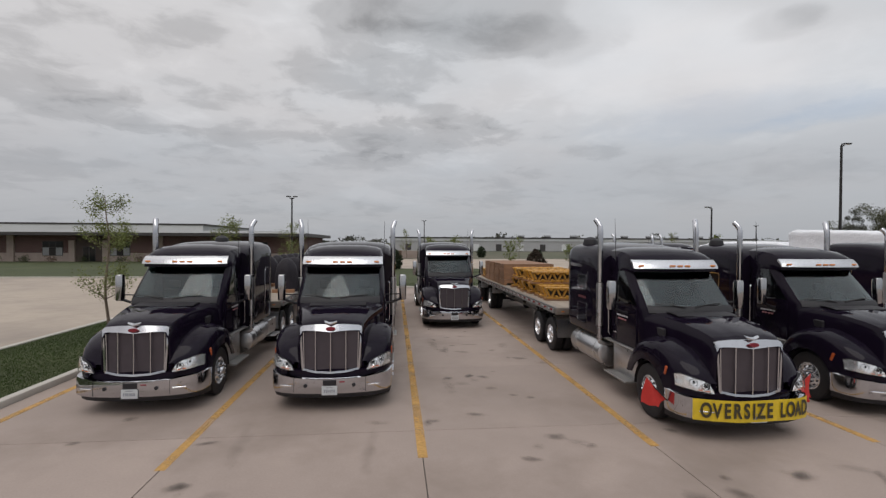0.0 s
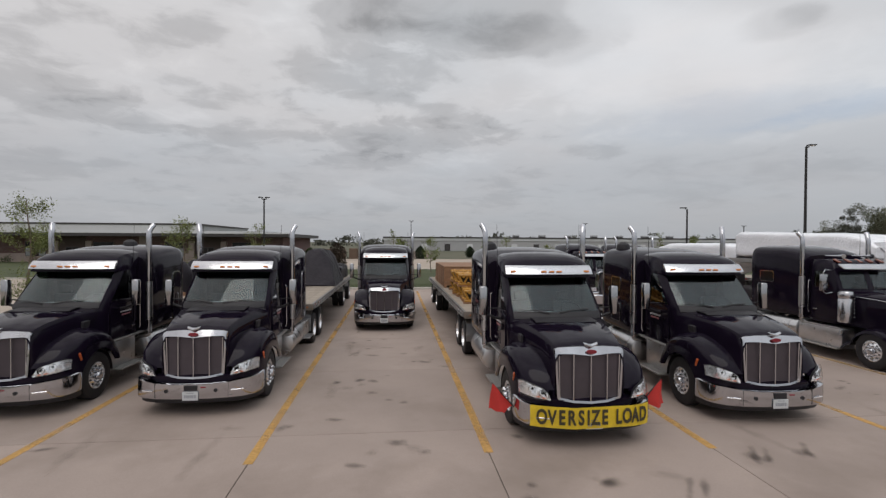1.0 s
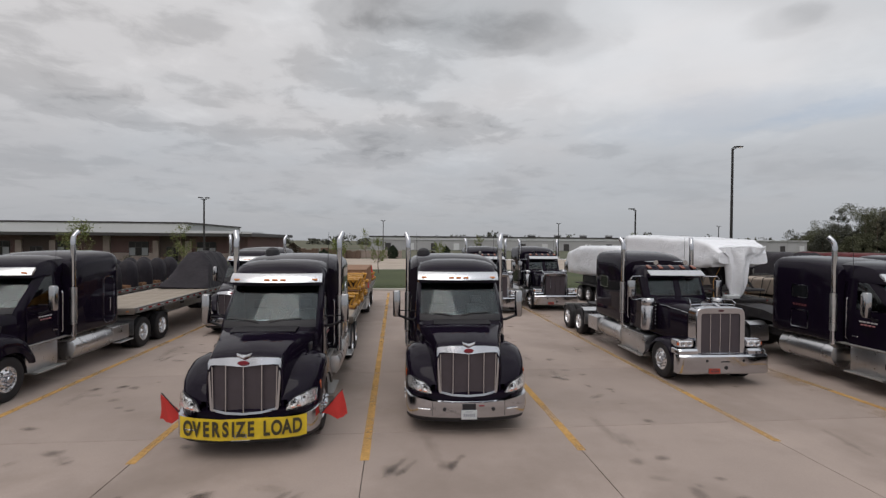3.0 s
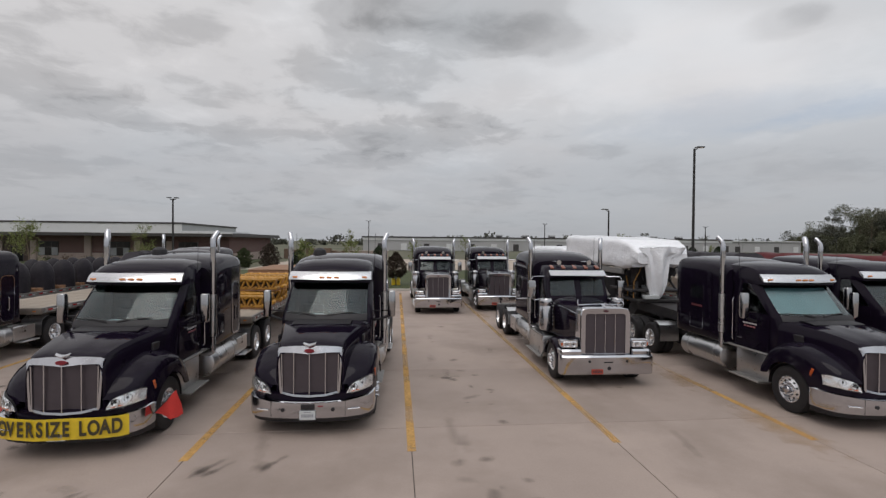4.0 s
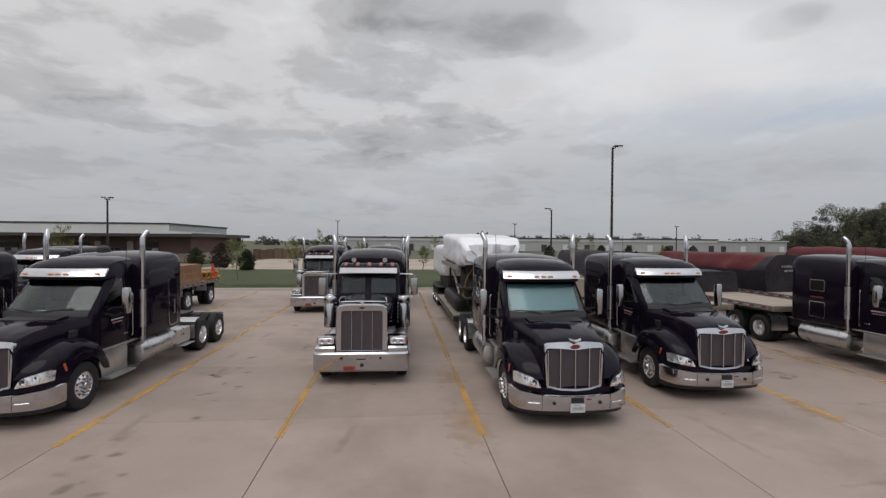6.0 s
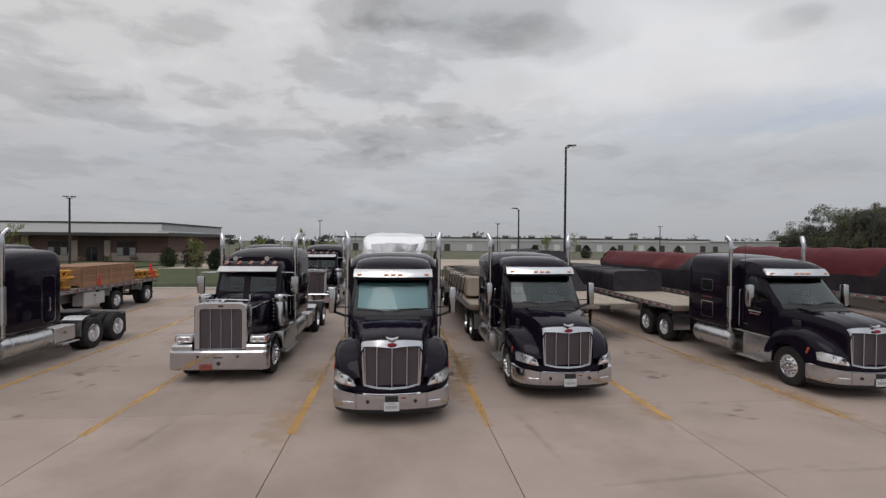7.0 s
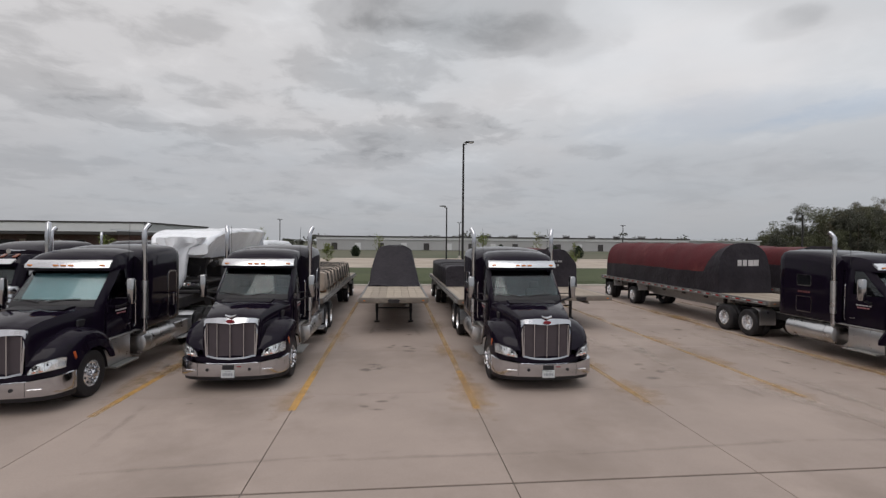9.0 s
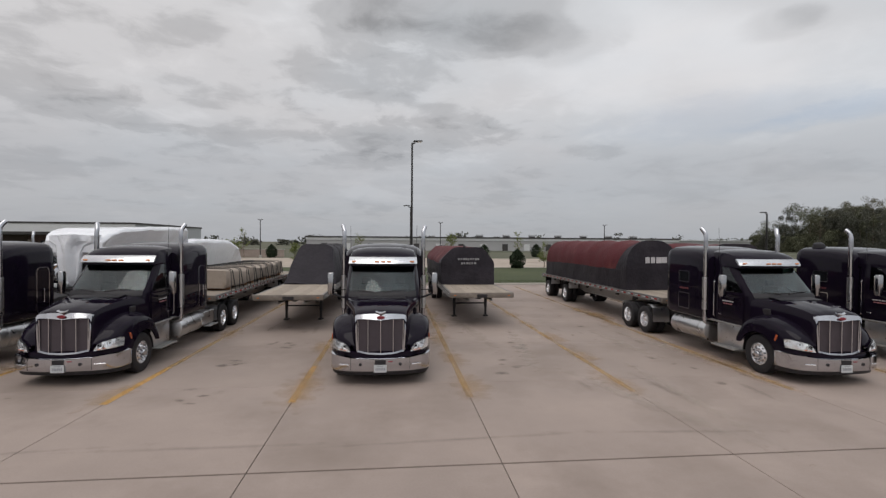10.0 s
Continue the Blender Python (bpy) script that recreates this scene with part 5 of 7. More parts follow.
for cx, cy in ((0.3, 1.5), (1.2, 4.0), (2.2, 0.4), (1.6, 7.5), (-3.4, -1.0), (0.9, -1.8), (5.0, -1.2), (3.4, 6.0), (13.2, -1.6), (12.6, 4.6), (28.6, 3.4), (30.0, 5.8), (29.1, 0.4), (37.0, 2.2), (37.8, 5.0)):
    for i in range(5):
        stain(cx + rnd.gauss(0, 0.45), cy + rnd.gauss(0, 0.35), rnd.uniform(0.12, 0.36), rnd.uniform(0.10, 0.26), rnd.uniform(-30, 30), i > 2, 0.0055 + 0.0002 * i)
for x0, turn in ((28.0, 0), (32.5, 3), (36.5, -4), (24.5, 5)):
    stain(x0 + 2, -2.3, 3.6, 0.10, turn, True, 0.004)
RUST = OIL.copy()
RUST.materials.clear()
RUST.materials.append(M["rust_stain"])
for i in range(20):
    k = rnd.choice((4, 5, 5, 6, 6, 8, 11))
    ob = new("rust_stain", RUST)
    ob.matrix_basis = pose(k * W + rnd.gauss(0, 0.35), rnd.uniform(0.5, 16), 0.0105 + 0.0002 * i, 0, 0, rnd.gauss(0, 9)) @ Matrix.Diagonal((rnd.uniform(0.3, 0.8), rnd.uniform(1.0, 2.6), 1, 1))
    tagged(ob, "faint orange rust stain on the concrete", "stain", kind="structure")
PALE = OIL.copy()
PALE.materials.clear()
PALE.materials.append(M["pale_track"])
for k, count in ((7, 2), (8, 3), (9, 5), (10, 5), (11, 5), (12, 3)):
    for i in range(count):
        ob = new("rust_stain", RUST)
        ob.matrix_basis = pose(k * W + rnd.gauss(0, 0.12), 0.8 + i * 14.0 / count, 0.0176 + 0.0002 * i, 0, 0, rnd.gauss(0, 4)) @ Matrix.Diagonal((rnd.uniform(0.40, 0.75), rnd.uniform(1.4, 2.2), 1, 1))
        tagged(ob, "faint orange rust stain along a stall line", "stain", kind="structure")
for i in range(8):
    ob = new("pale_track", PALE)
    ob.matrix_basis = pose(33.8 + 1.2 * i, rnd.uniform(-1.0, 11.0), 0.0205 + 0.0002 * i, 0, 0, rnd.gauss(6, 12)) @ Matrix.Diagonal((rnd.uniform(0.25, 0.55), rnd.uniform(3.0, 5.5), 1, 1))
    tagged(ob, "pale tyre-polished track on the concrete", "stain", kind="structure")
# short braking marks: a few parallel rubber lines
for x, y, n in ((6.55, -1.3, 2), (8.3, -0.35, 2), (9.3, -0.3, 1)):
    for i in range(n):
        stain(x + i * 0.16, y - i * 0.1, 0.10, 0.55, -32, False, 0.003 + 0.0003 * i)

# ---- tractors ----
TRUCKS = [(-5.48, 2.39), (-1.72, 2.30), (1.89, 11.25), (5.68, 0.21), (9.69, 0.88), (21.32, 0.18), (25.46, 1.52), (32.90, 1.01), (44.15, 0.15), (49.1, 0.1)]
proto = aero_tractor(pose(TRUCKS[0][0], TRUCKS[0][1], 0))
YAW = {9.69: -2.0}           # most stand square in their stalls
aeros = [proto] + [copy_thing(proto, pose(x, y, 0, 0, 0, YAW.get(x, 0.0))) for x, y in TRUCKS[1:]]
CLASSICS = [(16.83, 3.60), (13.52, 16.3), (16.95, 17.2)]
proto2 = classic_tractor(pose(CLASSICS[0][0], CLASSICS[0][1], 0, 0, 0, -1.2))
classics = [proto2] + [copy_thing(proto2, pose(x, y, 0)) for x, y in CLASSICS[1:]]

# the oversize-load banner and flags belong to one truck
over = aeros[3]
over["label"] = "black sleeper truck carrying a yellow oversize load banner and red flags"
plan = [(0, -0.175), (0.35, -0.165), (0.7, -0.115), (0.95, -0.03), (1.06, 0.04)]
full = [(-x, y) for x, y in reversed(plan[1:])] + plan
bn = [[(x * 1.0, y - 0.02 - 0.006 * math.sin(x * 9), z + 0.008 * math.sin(x * 5.5)) for z in (0.375, 0.5, 0.62, 0.735)] for x, y in full]
banner = part("banner", solid(loft(bn, False), 0.006), M["yellow"], over, "yellow vinyl banner lettered in black")
letters = "OVERSIZE LOAD"
pos = -0.97
for ch in letters:
    adv = 0.09 if ch == " " else (0.085 if ch == "I" else 0.163)
    if ch != " ":
        xc = pos + adv / 2
        yb = interp(abs(xc), plan) - 0.031
        ang = -math.degrees(math.atan2(interp(abs(xc) + 0.05, plan) - interp(max(abs(xc) - 0.05, 0), plan), 0.1)) * (-1 if xc > 0 else 1)
        part("letter", text_mesh(ch, 0.33, pose(xc, yb - 0.012, 0.555, 90, 0, ang) @ Matrix.Diagonal((0.68, 1.04, 1, 1)), M["banner_ink"], 0.002, 0.011), None, banner)
    pos += adv
for s in (-1, 1):
    a, b = Vector((s * 1.20, 0.52, 0.52)), Vector((s * 1.62, 0.58, 0.97))
    fs = part("flag_staff", tube([a, b], 0.010, 6), M["black"], over)
    fl = []
    for i in range(7):
        u = i / 6
        row = []
        for k in range(6):
            v = k / 5
            k2 = 1.8 if s > 0 else 1.0
            drop = Vector((s * 0.17 * k2, 0.0, -0.12)) * (1 - u) + Vector((s * 0.05 * k2, 0.02, -0.48)) * u
            row.append(a.lerp(b, 0.08 + 0.9 * u) + drop * v + Vector((0, 0.045 * math.sin(u * 5 + v * 4), 0.015 * math.sin(u * 9))))
        fl.append(row)
    part("flag", solid(loft(fl, False), 0.004), M["flag"], fs, "limp red warning flag")
for i, x in ((0, -0.1), (3, -0.78), (4, -0.78), (9, -0.78)):
    part("roof_dome", lathe_at([(0.19, 0), (0.20, 0.08), (0.17, 0.19), (0.09, 0.25), (0.001, 0.265)], 18, (x, 5.05, 3.29)), M["black"], aeros[i], "dark satellite dome")
# one truck has a pale sunshade behind its windscreen
shade = [[(x, 1.98 + 0.10 * (abs(x) / 0.8) ** 2 + (z - 2.1) * 0.86 - 0.12, z) for x in (-0.84, -0.5, -0.17, 0.17, 0.5, 0.84)] for z in (2.10, 2.3, 2.5, 2.68)]
part("sunshade", solid(loft(shade, False), 0.01), M["shade"], aeros[5], "pale green sunshade behind the windscreen")
aeros[5]["label"] = "black sleeper truck with a pale sunshade, hauling a low trailer"
aeros[2]["label"] = "black sleeper truck parked alone far back in its stall"
aeros[4]["label"] = "black sleeper truck with no trailer beside a yellow line"

# ---- trailers ----


def flatbed(m, length=14.6):
    t = thing("flatbed_trailer", "aluminium flatbed trailer with a worn wooden deck", "trailer", m, "flatbed trailers")
    hw, zt = 1.30, 1.42
    winch_me = mesh_of("winch", lathe([(0.03, -0.12), (0.03, -0.09), (0.05, -0.09), (0.05, 0.09), (0.03, 0.09), (0.03, 0.12)], 10, "y"), M["frame"])
    n = 8
    pw = (2 * hw - 0.16) / n
    plank = mesh_of("plank", box(0.003, pw - 0.003, 0.14, length - 0.10, zt - 0.045, zt, 0.006, 1), M["deckwood"])
    for i in range(n):
        part("plank", plank, None, t, "", pose(-hw + 0.08 + i * pw, 0, 0))
    for s in (-1, 1):
        rail = [[(s * (hw - 0.08), y, zt + 0.004), (s * hw, y, zt + 0.004), (s * (hw + 0.005), y, zt - 0.02), (s * (hw + 0.005), y, zt - 0.15), (s * (hw - 0.02), y, zt - 0.17), (s * (hw - 0.08), y, zt - 0.17)] for y in (0.0, length)]
        r = part("side_rail", loft(rail), M["rail"], t, "ribbed aluminium side rail")
        for shift, colour in ((0.3, "red"), (0.52, "plate")):
            tape = bmesh.new()
            for i in range(int(length / 0.62)):
                merge(tape, box(min(s * (hw + 0.004), s * (hw + 0.010)), max(s * (hw + 0.004), s * (hw + 0.010)), shift + i * 0.62, shift + 0.2 + i * 0.62, zt - 0.10, zt - 0.06))
            tagged(part("reflective_tape", tape, M[colour], r), kind="stuff")
        pk = bmesh.new()
        for i in range(int(length / 0.61)):
            merge(pk, box(min(s * hw, s * (hw + 0.045)), max(s * hw, s * (hw + 0.045)), 0.12 + i * 0.61, 0.2 + i * 0.61, zt - 0.16, zt - 0.03))
        merge(pk, box(min(s * (hw + 0.04), s * (hw + 0.055)), max(s * (hw + 0.04), s * (hw + 0.055)), 0.05, length - 0.05, zt - 0.155, zt - 0.125))
        tagged(part("pocket_strip", pk, M["dull_alu"], r), kind="stuff")
        for i in range(7):
            part("winch", winch_me, None, r, "", Matrix.Translation((s * (hw - 0.06), 2.0 + i * 1.7, zt - 0.24)))
        web = []
        for y, d in ((0.45, 0.20), (2.6, 0.24), (3.6, 0.52), (length - 5.5, 0.52), (length - 4.6, 0.40), (length - 0.2, 0.36)):
            web.append([(s * 0.44, y, zt - 0.17), (s * 0.56, y, zt - 0.17), (s * 0.56, y, zt - 0.20), (s * 0.51, y, zt - 0.21), (s * 0.51, y, zt - 0.14 - d), (s * 0.56, y, zt - 0.15 - d), (s * 0.56, y, zt - 0.18 - d), (s * 0.44, y, zt - 0.18 - d), (s * 0.44, y, zt - 0.15 - d), (s * 0.49, y, zt - 0.14 - d), (s * 0.49, y, zt - 0.21), (s * 0.44, y, zt - 0.20)])
        part("main_beam", loft(web), M["dull_alu"], t, "deep aluminium main beam")
        leg = box(s * 0.74 - 0.06, s * 0.74 + 0.06, 3.05, 3.17, 0.42, zt - 0.17, 0.01, 1)
        merge(leg, box(s * 0.74 - 0.045, s * 0.74 + 0.045, 3.065, 3.155, 0.05, 0.5))
        merge(leg, box(s * 0.74 - 0.12, s * 0.74 + 0.12, 3.0, 3.22, 0.0, 0.06, 0.02, 1))
        part("landing_leg", leg, M["frame"], t, "black landing leg with foot")
        for y in (length - 1.0, length - 4.1):
            wheel(t, s * 1.09, y, R, True)
            fl = [[(s * x, y + 0.62 + 0.015 * math.sin(z * 6), z) for x in (0.62, 0.9, 1.18)] for z in (0.2, 0.5, 0.8, 1.2)]
            part("mud_flap", solid(loft(fl, False), 0.01), M["rubber"], t)
            part("wheel_shield", box(min(s * 0.66, s * 1.22), max(s * 0.66, s * 1.22), y - 0.70, y - 0.68, 0.84, 1.20, 0.006, 1), M["pale_alu"], t, "pale sheet plate ahead of the wheel")
    cross_me = mesh_of("cross_member", box(-hw + 0.05, hw - 0.05, 0, 0.05, zt - 0.13, zt - 0.05), M["dull_alu"], 0)
    for i in range(int(length / 0.42)):
        part("cross_member", cross_me, None, t, "", pose(0, 0.3 + i * 0.42, 0))
    part("leg_brace", tube([(-0.74, 3.1, 0.62), (0.74, 3.1, 0.62)], 0.03, 8), M["frame"], t)
    ns = part("nose_beam", box(-hw, hw, -0.06, 0.06, zt - 0.20, zt + 0.006, 0.02, 2), M["nose"], t, "weathered dark nose beam")
    for x in (-1.1, -0.18, 0, 0.18, 1.1):
        part("clearance_lamp", box(x - 0.045, x + 0.045, -0.075, -0.055, zt - 0.12, zt - 0.08, 0.005, 1), M["amber"] if abs(x) > 0.5 else M["frame"], ns)
    part("connector_plate", box(-0.20, 0.20, -0.08, -0.05, zt - 0.19, zt - 0.05, 0.01, 1), M["frame"], ns)
    for y in (length - 1.0, length - 4.1):
        part("axle", tube([(-1.0, y, R), (1.0, y, R)], 0.07, 10), M["frame"], t)
        for s in (-0.5, 0.5):
            part("axle_hanger", box(s - 0.06, s + 0.06, y - 0.5, y + 0.1, R, zt - 0.3, 0.01, 1), M["frame"], t)
    rb = part("rear_guard", boxes((-1.1, 1.1, length - 0.12, length - 0.04, 0.50, 0.60), (-0.6, -0.52, length - 0.1, length - 0.04, 0.6, zt - 0.2), (0.52, 0.6, length - 0.1, length - 0.04, 0.6, zt - 0.2), b=0.008), M["dull_alu"], t)
    part("rear_beam", box(-hw, hw, length - 0.10, length + 0.02, zt - 0.25, zt + 0.004, 0.015, 1), M["dull_alu"], t)
    for x in (-1.15, -0.95, -0.75, 0.75, 0.95, 1.15):
        part("tail_light", moved(lathe([(0.05, 0), (0.05, 0.02), (0.001, 0.03)], 12, "y"), Matrix.Translation((x, length + 0.018, zt - 0.13))), M["red"], rb)
    return t


N = 6.35                      # from a tractor's nose to its trailer's nose
SPOTS = [(aeros[0], 0.0), (aeros[1], 0.0), (aeros[3], 0.0), (aeros[6], -0.1), (aeros[7], 0.0), (aeros[8], 0.35), (aeros[9], 0.0)]
beds = []
for tr, dx in SPOTS:
    p = tr.matrix_basis.translation
    m = pose(p.x + dx, p.y + N, 0)
    beds.append(copy_thing(beds[0], m) if beds else flatbed(m))
bed7 = copy_thing(beds[0], pose(29.25, 8.0, 0))
bed9 = copy_thing(beds[0], pose(36.75, 8.55, 0))
for b in (bed7, bed9):
    b["label"] = "uncoupled flatbed trailer standing on its landing legs"
bedA, bedB, bedC, bedG, bedH, bedI, bedJ = beds

tb = part("tool_box", box(0.72, 1.24, 7.8, 9.4, 0.55, 1.20, 0.02, 1), M["pale_alu"], bedC, "aluminium tool box under the deck")
part("seam", box(1.238, 1.243, 8.595, 8.605, 0.57, 1.18), M["frame"], tb)
part("latch", box(1.24, 1.26, 8.55, 8.65, 0.95, 1.02, 0.005, 1), M["frame"], tb)

# ---- loads under tarps ----
ZD = 1.424                    # top of a deck


def ripple(p, amount, size=1.3):
    return Vector(p) + amount * noise.noise_vector(Vector(p) / size) + amount * 0.5 * noise.noise_vector(Vector(p) / size * 3.1)


def tarp_section(w, h, r, n=30):
    """Half the outline of a tarp, from the hem up and over; r below 0.5 with chamfered shoulders."""
    pts = []
    if 0.4 < r < 0.5:
        for i in range(n + 1):
            u = i / n
            pts.append((w * interp(u, [(0, 1.0), (0.34, 1.0), (0.40, 0.97), (0.66, 0.62), (0.74, 0.52), (1.0, 0.0)]), h * interp(u, [(0, 0.0), (0.34, 0.60), (0.40, 0.665), (0.66, 0.955), (0.74, 0.99), (1.0, 1.0)])))
        return pts
    for i in range(n + 1):
        u = i / n
        if u < 0.3:
            pts.append((w, h * (1 - r) * u / 0.3))
        else:
            a = (u - 0.3) / 0.7 * math.pi / 2
            pts.append((w * math.cos(a) ** (0.75 if r > 0.5 else 0.45), h * (1 - r) + h * r * math.sin(a) ** (0.9 if r > 0.5 else 0.6)))
    return pts


def tarp_rings(cx, y0, y1, w, h, r, lean=0.3, steps=40, amount=0.05, n=16):
    half = tarp_section(w, h, r, n)
    prof = [(-x, z) for x, z in half] + [(x, z) for x, z in reversed(half[:-1])]
    rings = []
    for i in range(steps + 1):
        u = i / steps
        y = y0 + (y1 - y0) * u
        sag = 1 - 0.025 * abs(math.sin(u * math.pi * 5))
        ring = []
        for x, z in prof:
            yy = y + lean * (z / h) * (1 if i == 0 else 0) * 0.6
            p = ripple((cx + x, yy, ZD + z * sag), amount)
            p.z = max(p.z, ZD + 0.003)
            ring.append(p)
        rings.append(ring)
    return rings


def band(rings, j0, j1, thick=0.012):
    return solid(loft([r[j0:j1 + 1] for r in rings], False), thick)


def end_wall(ring, back=False):
    """A slack upright cloth across the end of a tarp."""
    n = len(ring) - 1
    rows = []
    for j in range(n // 2):
        a, b = ring[j], ring[n - j]
        row = []
        for k in range(13):
            p = a.lerp(b, k / 12)
            if 0 < k < 12:
                p.y += 0.035 * noise.noise(Vector((p.x * 2.2, 3.0, p.z * 1.4))) + (-0.01 if not back else 0.01)
            row.append(p)
        rows.append(row)
    return solid(loft(rows, False), 0.01)


def lettering(parent, cx, y, z, w, rows=2, material="word", tall=0.065):
    """Unreadable white words, as bars."""
    bars = bmesh.new()
    rn = random.Random(3)
    for r in range(rows):
        k = 4 if rows == 1 else 9 if r == 0 else 6
        ww = w * (1 if r == 0 else 0.72)
        for i in range(k):
            x0 = cx - ww / 2 + ww * i / k
            wk = ww / k * rn.choice((0.75, 0.85, 0.95) if rows == 1 else (0.55, 0.7, 0.8))
            merge(bars, moved(box(0, wk, -0.006, 0, -tall, tall), pose(x0, y, z - r * 0.2 - rn.uniform(-0.008, 0.008))))
    part("lettering", bars, M[material], parent, "unreadable white lettering")


def big_tarp(name, cx, y0, y1, w, h, r, label, letter=True, cut=5):
    t = thing(name, label, "tarped load", pose(0, 0, 0), "tarped loads")
    rings = tarp_rings(cx, y0, y1, w, h, r)
    n = len(rings[0]) - 1
    steps = len(rings) - 1

    def along(j, s):
        k = min(int(s), steps - 1)
        return rings[k][j].lerp(rings[k + 1][j], s - k)

    def cap_end(j):
        return (0.12 + 1.0 * abs(j - n / 2) / (n / 2 - cut)) * steps / (y1 - y0)
    cols = range(cut, n - cut + 1)
    red = [[along(j, cap_end(j) + (steps - cap_end(j)) * i / 36) for j in cols] for i in range(37)]
    cap = [[along(j, cap_end(j) * i / 6) for j in cols] for i in range(7)]
    part("tarp_top", solid(loft(red, False), 0.012), M["tarp_red"], t, "faded red tarp top")
    part("front_cap", solid(loft(cap, False), 0.012), M["tarp_black"], t, "black tarp front cap")
    part("tarp_skirt", band(rings, 0, cut), M["tarp_black"], t, "black tarp skirt")
    part("tarp_skirt", band(rings, n - cut, n), M["tarp_black"], t, "black tarp skirt")
    part("tarp_front", end_wall(rings[0]), M["tarp_black"], t, "black tarp front")
    part("tarp_back", end_wall(rings[-1], back=True), M["tarp_black"], t)
    if letter:
        if r > 0.5:
            lettering(t, cx + 0.15, y0 + 0.07, ZD + h * 0.60, 1.0, 1, "word", 0.13)
        else:
            lettering(t, cx + 0.05, y0 + 0.05, ZD + h * 0.68, 1.05, 2, "faded_word", 0.05)
    for i in range(9):
        y = y0 + 0.6 + i * (y1 - y0 - 1.0) / 9
        for s in (-1, 1):
            part("tie_cord", tube([(cx + s * (w + 0.03), y, ZD + 0.5), (cx + s * (w + 0.05), y + 0.05, ZD + 0.02), (cx + s * (w + 0.03), y + 0.1, ZD - 0.1)], 0.008, 5), M["strap"], t)
    return t


pI = bedI.matrix_basis.translation
big_tarp("tarped_load", pI.x, 9.35, 20.4, 1.22, 2.18, 0.62, "rounded load under a red and black tarp on a flatbed")
big_tarp("tarped_load", 36.75, 12.3, 22.4, 1.28, 1.80, 0.48, "boxy load under a red and black tarp on a flatbed")
pJ = bedJ.matrix_basis.translation
big_tarp("tarped_load", pJ.x, 10.2, 21.0, 1.24, 2.05, 0.5, "long load under a red and black tarp on a flatbed", False)


def black_tarp(cx, rings, label):
    t = thing("tarped_load", label, "tarped load", pose(0, 0, 0), "tarped loads")
    n = len(rings[0]) - 1
    part("tarp", band(rings, 0, n), M["tarp_black"], t, "wrinkled black tarp")
    part("tarp_front", end_wall(rings[0]), M["tarp_black"], t)
    part("tarp_back", end_wall(rings[-1], back=True), M["tarp_black"], t)
    for y in (rings[11][0].y, rings[16][0].y, rings[21][0].y):
        near = min(rings, key=lambda r: abs(r[0].y - y))
        part("strap", tube([p + Vector((0, 0, 0.012)) for p in near], 0.012, 5), M["strap"], t)
    return t


def pyramid_rings(cx, y0, yt, y1, w, wt, h):
    rings = []
    for i in range(26):
        u = i / 25
        y = y0 + (y1 - y0) * u
        k = min(1.0, (y - y0) / (yt - y0)) if y < yt else 1.0
        k = max(k, 0.03)
        half = [(w, 0.0), (w - (w - wt) * 0.25 * k, h * k * 0.25), (w - (w - wt) * 0.55 * k, h * k * 0.55), (w - (w - wt) * 0.80 * k, h * k * 0.78), (wt * 0.97 + (w - wt) * (1 - k), h * k * 0.88), (wt * 0.80, h * k * 0.96), (wt * 0.45, h * k), (0, h * k)]
        prof = [(-x, z) for x, z in half] + [(x, z) for x, z in reversed(half[:-1])]
        ring = []
        for x, z in prof:
            p = ripple((cx + x, y, ZD + z), 0.08, 0.8)
            p.z = max(p.z, ZD + 0.003)
            ring.append(p)
        rings.append(ring)
    return rings


black_tarp(29.25, pyramid_rings(29.25, 12.6, 14.4, 21.5, 1.22, 0.88, 1.86), "tall load under a sloping black tarp on a flatbed")
pH = bedH.matrix_basis.translation
black_tarp(pH.x, tarp_rings(pH.x, 12.4, 20.8, 1.18, 0.98, 0.25), "low load under a black tarp on a flatbed")
pB = bedB.matrix_basis.translation
black_tarp(pB.x + 0.1, pyramid_rings(pB.x + 0.1, 15.2, 16.6, 18.8, 1.15, 0.50, 1.70), "peaked coil load under a black tarp on a flatbed")
black_tarp(pB.x, tarp_rings(pB.x, 18.8, 22.4, 1.1, 0.75, 0.3, steps=26), "low black tarped bundle behind the coil")
pA = bedA.matrix_basis.translation
for i in range(14):
    y = 12.0 + (i // 2) * 1.45
    g = thing("covered_coil", "slim upright coil under a black cover on a flatbed", "coil", pose(pA.x + (0.78 if i % 2 else -0.62), y, ZD), "covered coils")
    rings = []
    for z, k in ((0.004, 1.0), (0.3, 1.0), (0.7, 0.97), (1.0, 0.85), (1.19, 0.58), (1.29, 0.3), (1.32, 0.05)):
        ring = []
        for j in range(18):
            q = 2 * math.pi * j / 18
            wob = 1 + 0.05 * math.sin(q * 5 + i)
            ring.append((0.44 * k * wob * math.cos(q), 0.50 * k * wob * math.sin(q), z))
        rings.append(ring)
    part("cover", loft(rings), M["tarp_black"], g, "dark fitted cover")
    part("chock", box(-0.42, 0.42, 0.50, 0.60, 0.0, 0.13, 0.01, 1), M["wood"], g)
    part("chock", box(-0.42, 0.42, -0.60, -0.50, 0.0, 0.13, 0.01, 1), M["wood"], g)

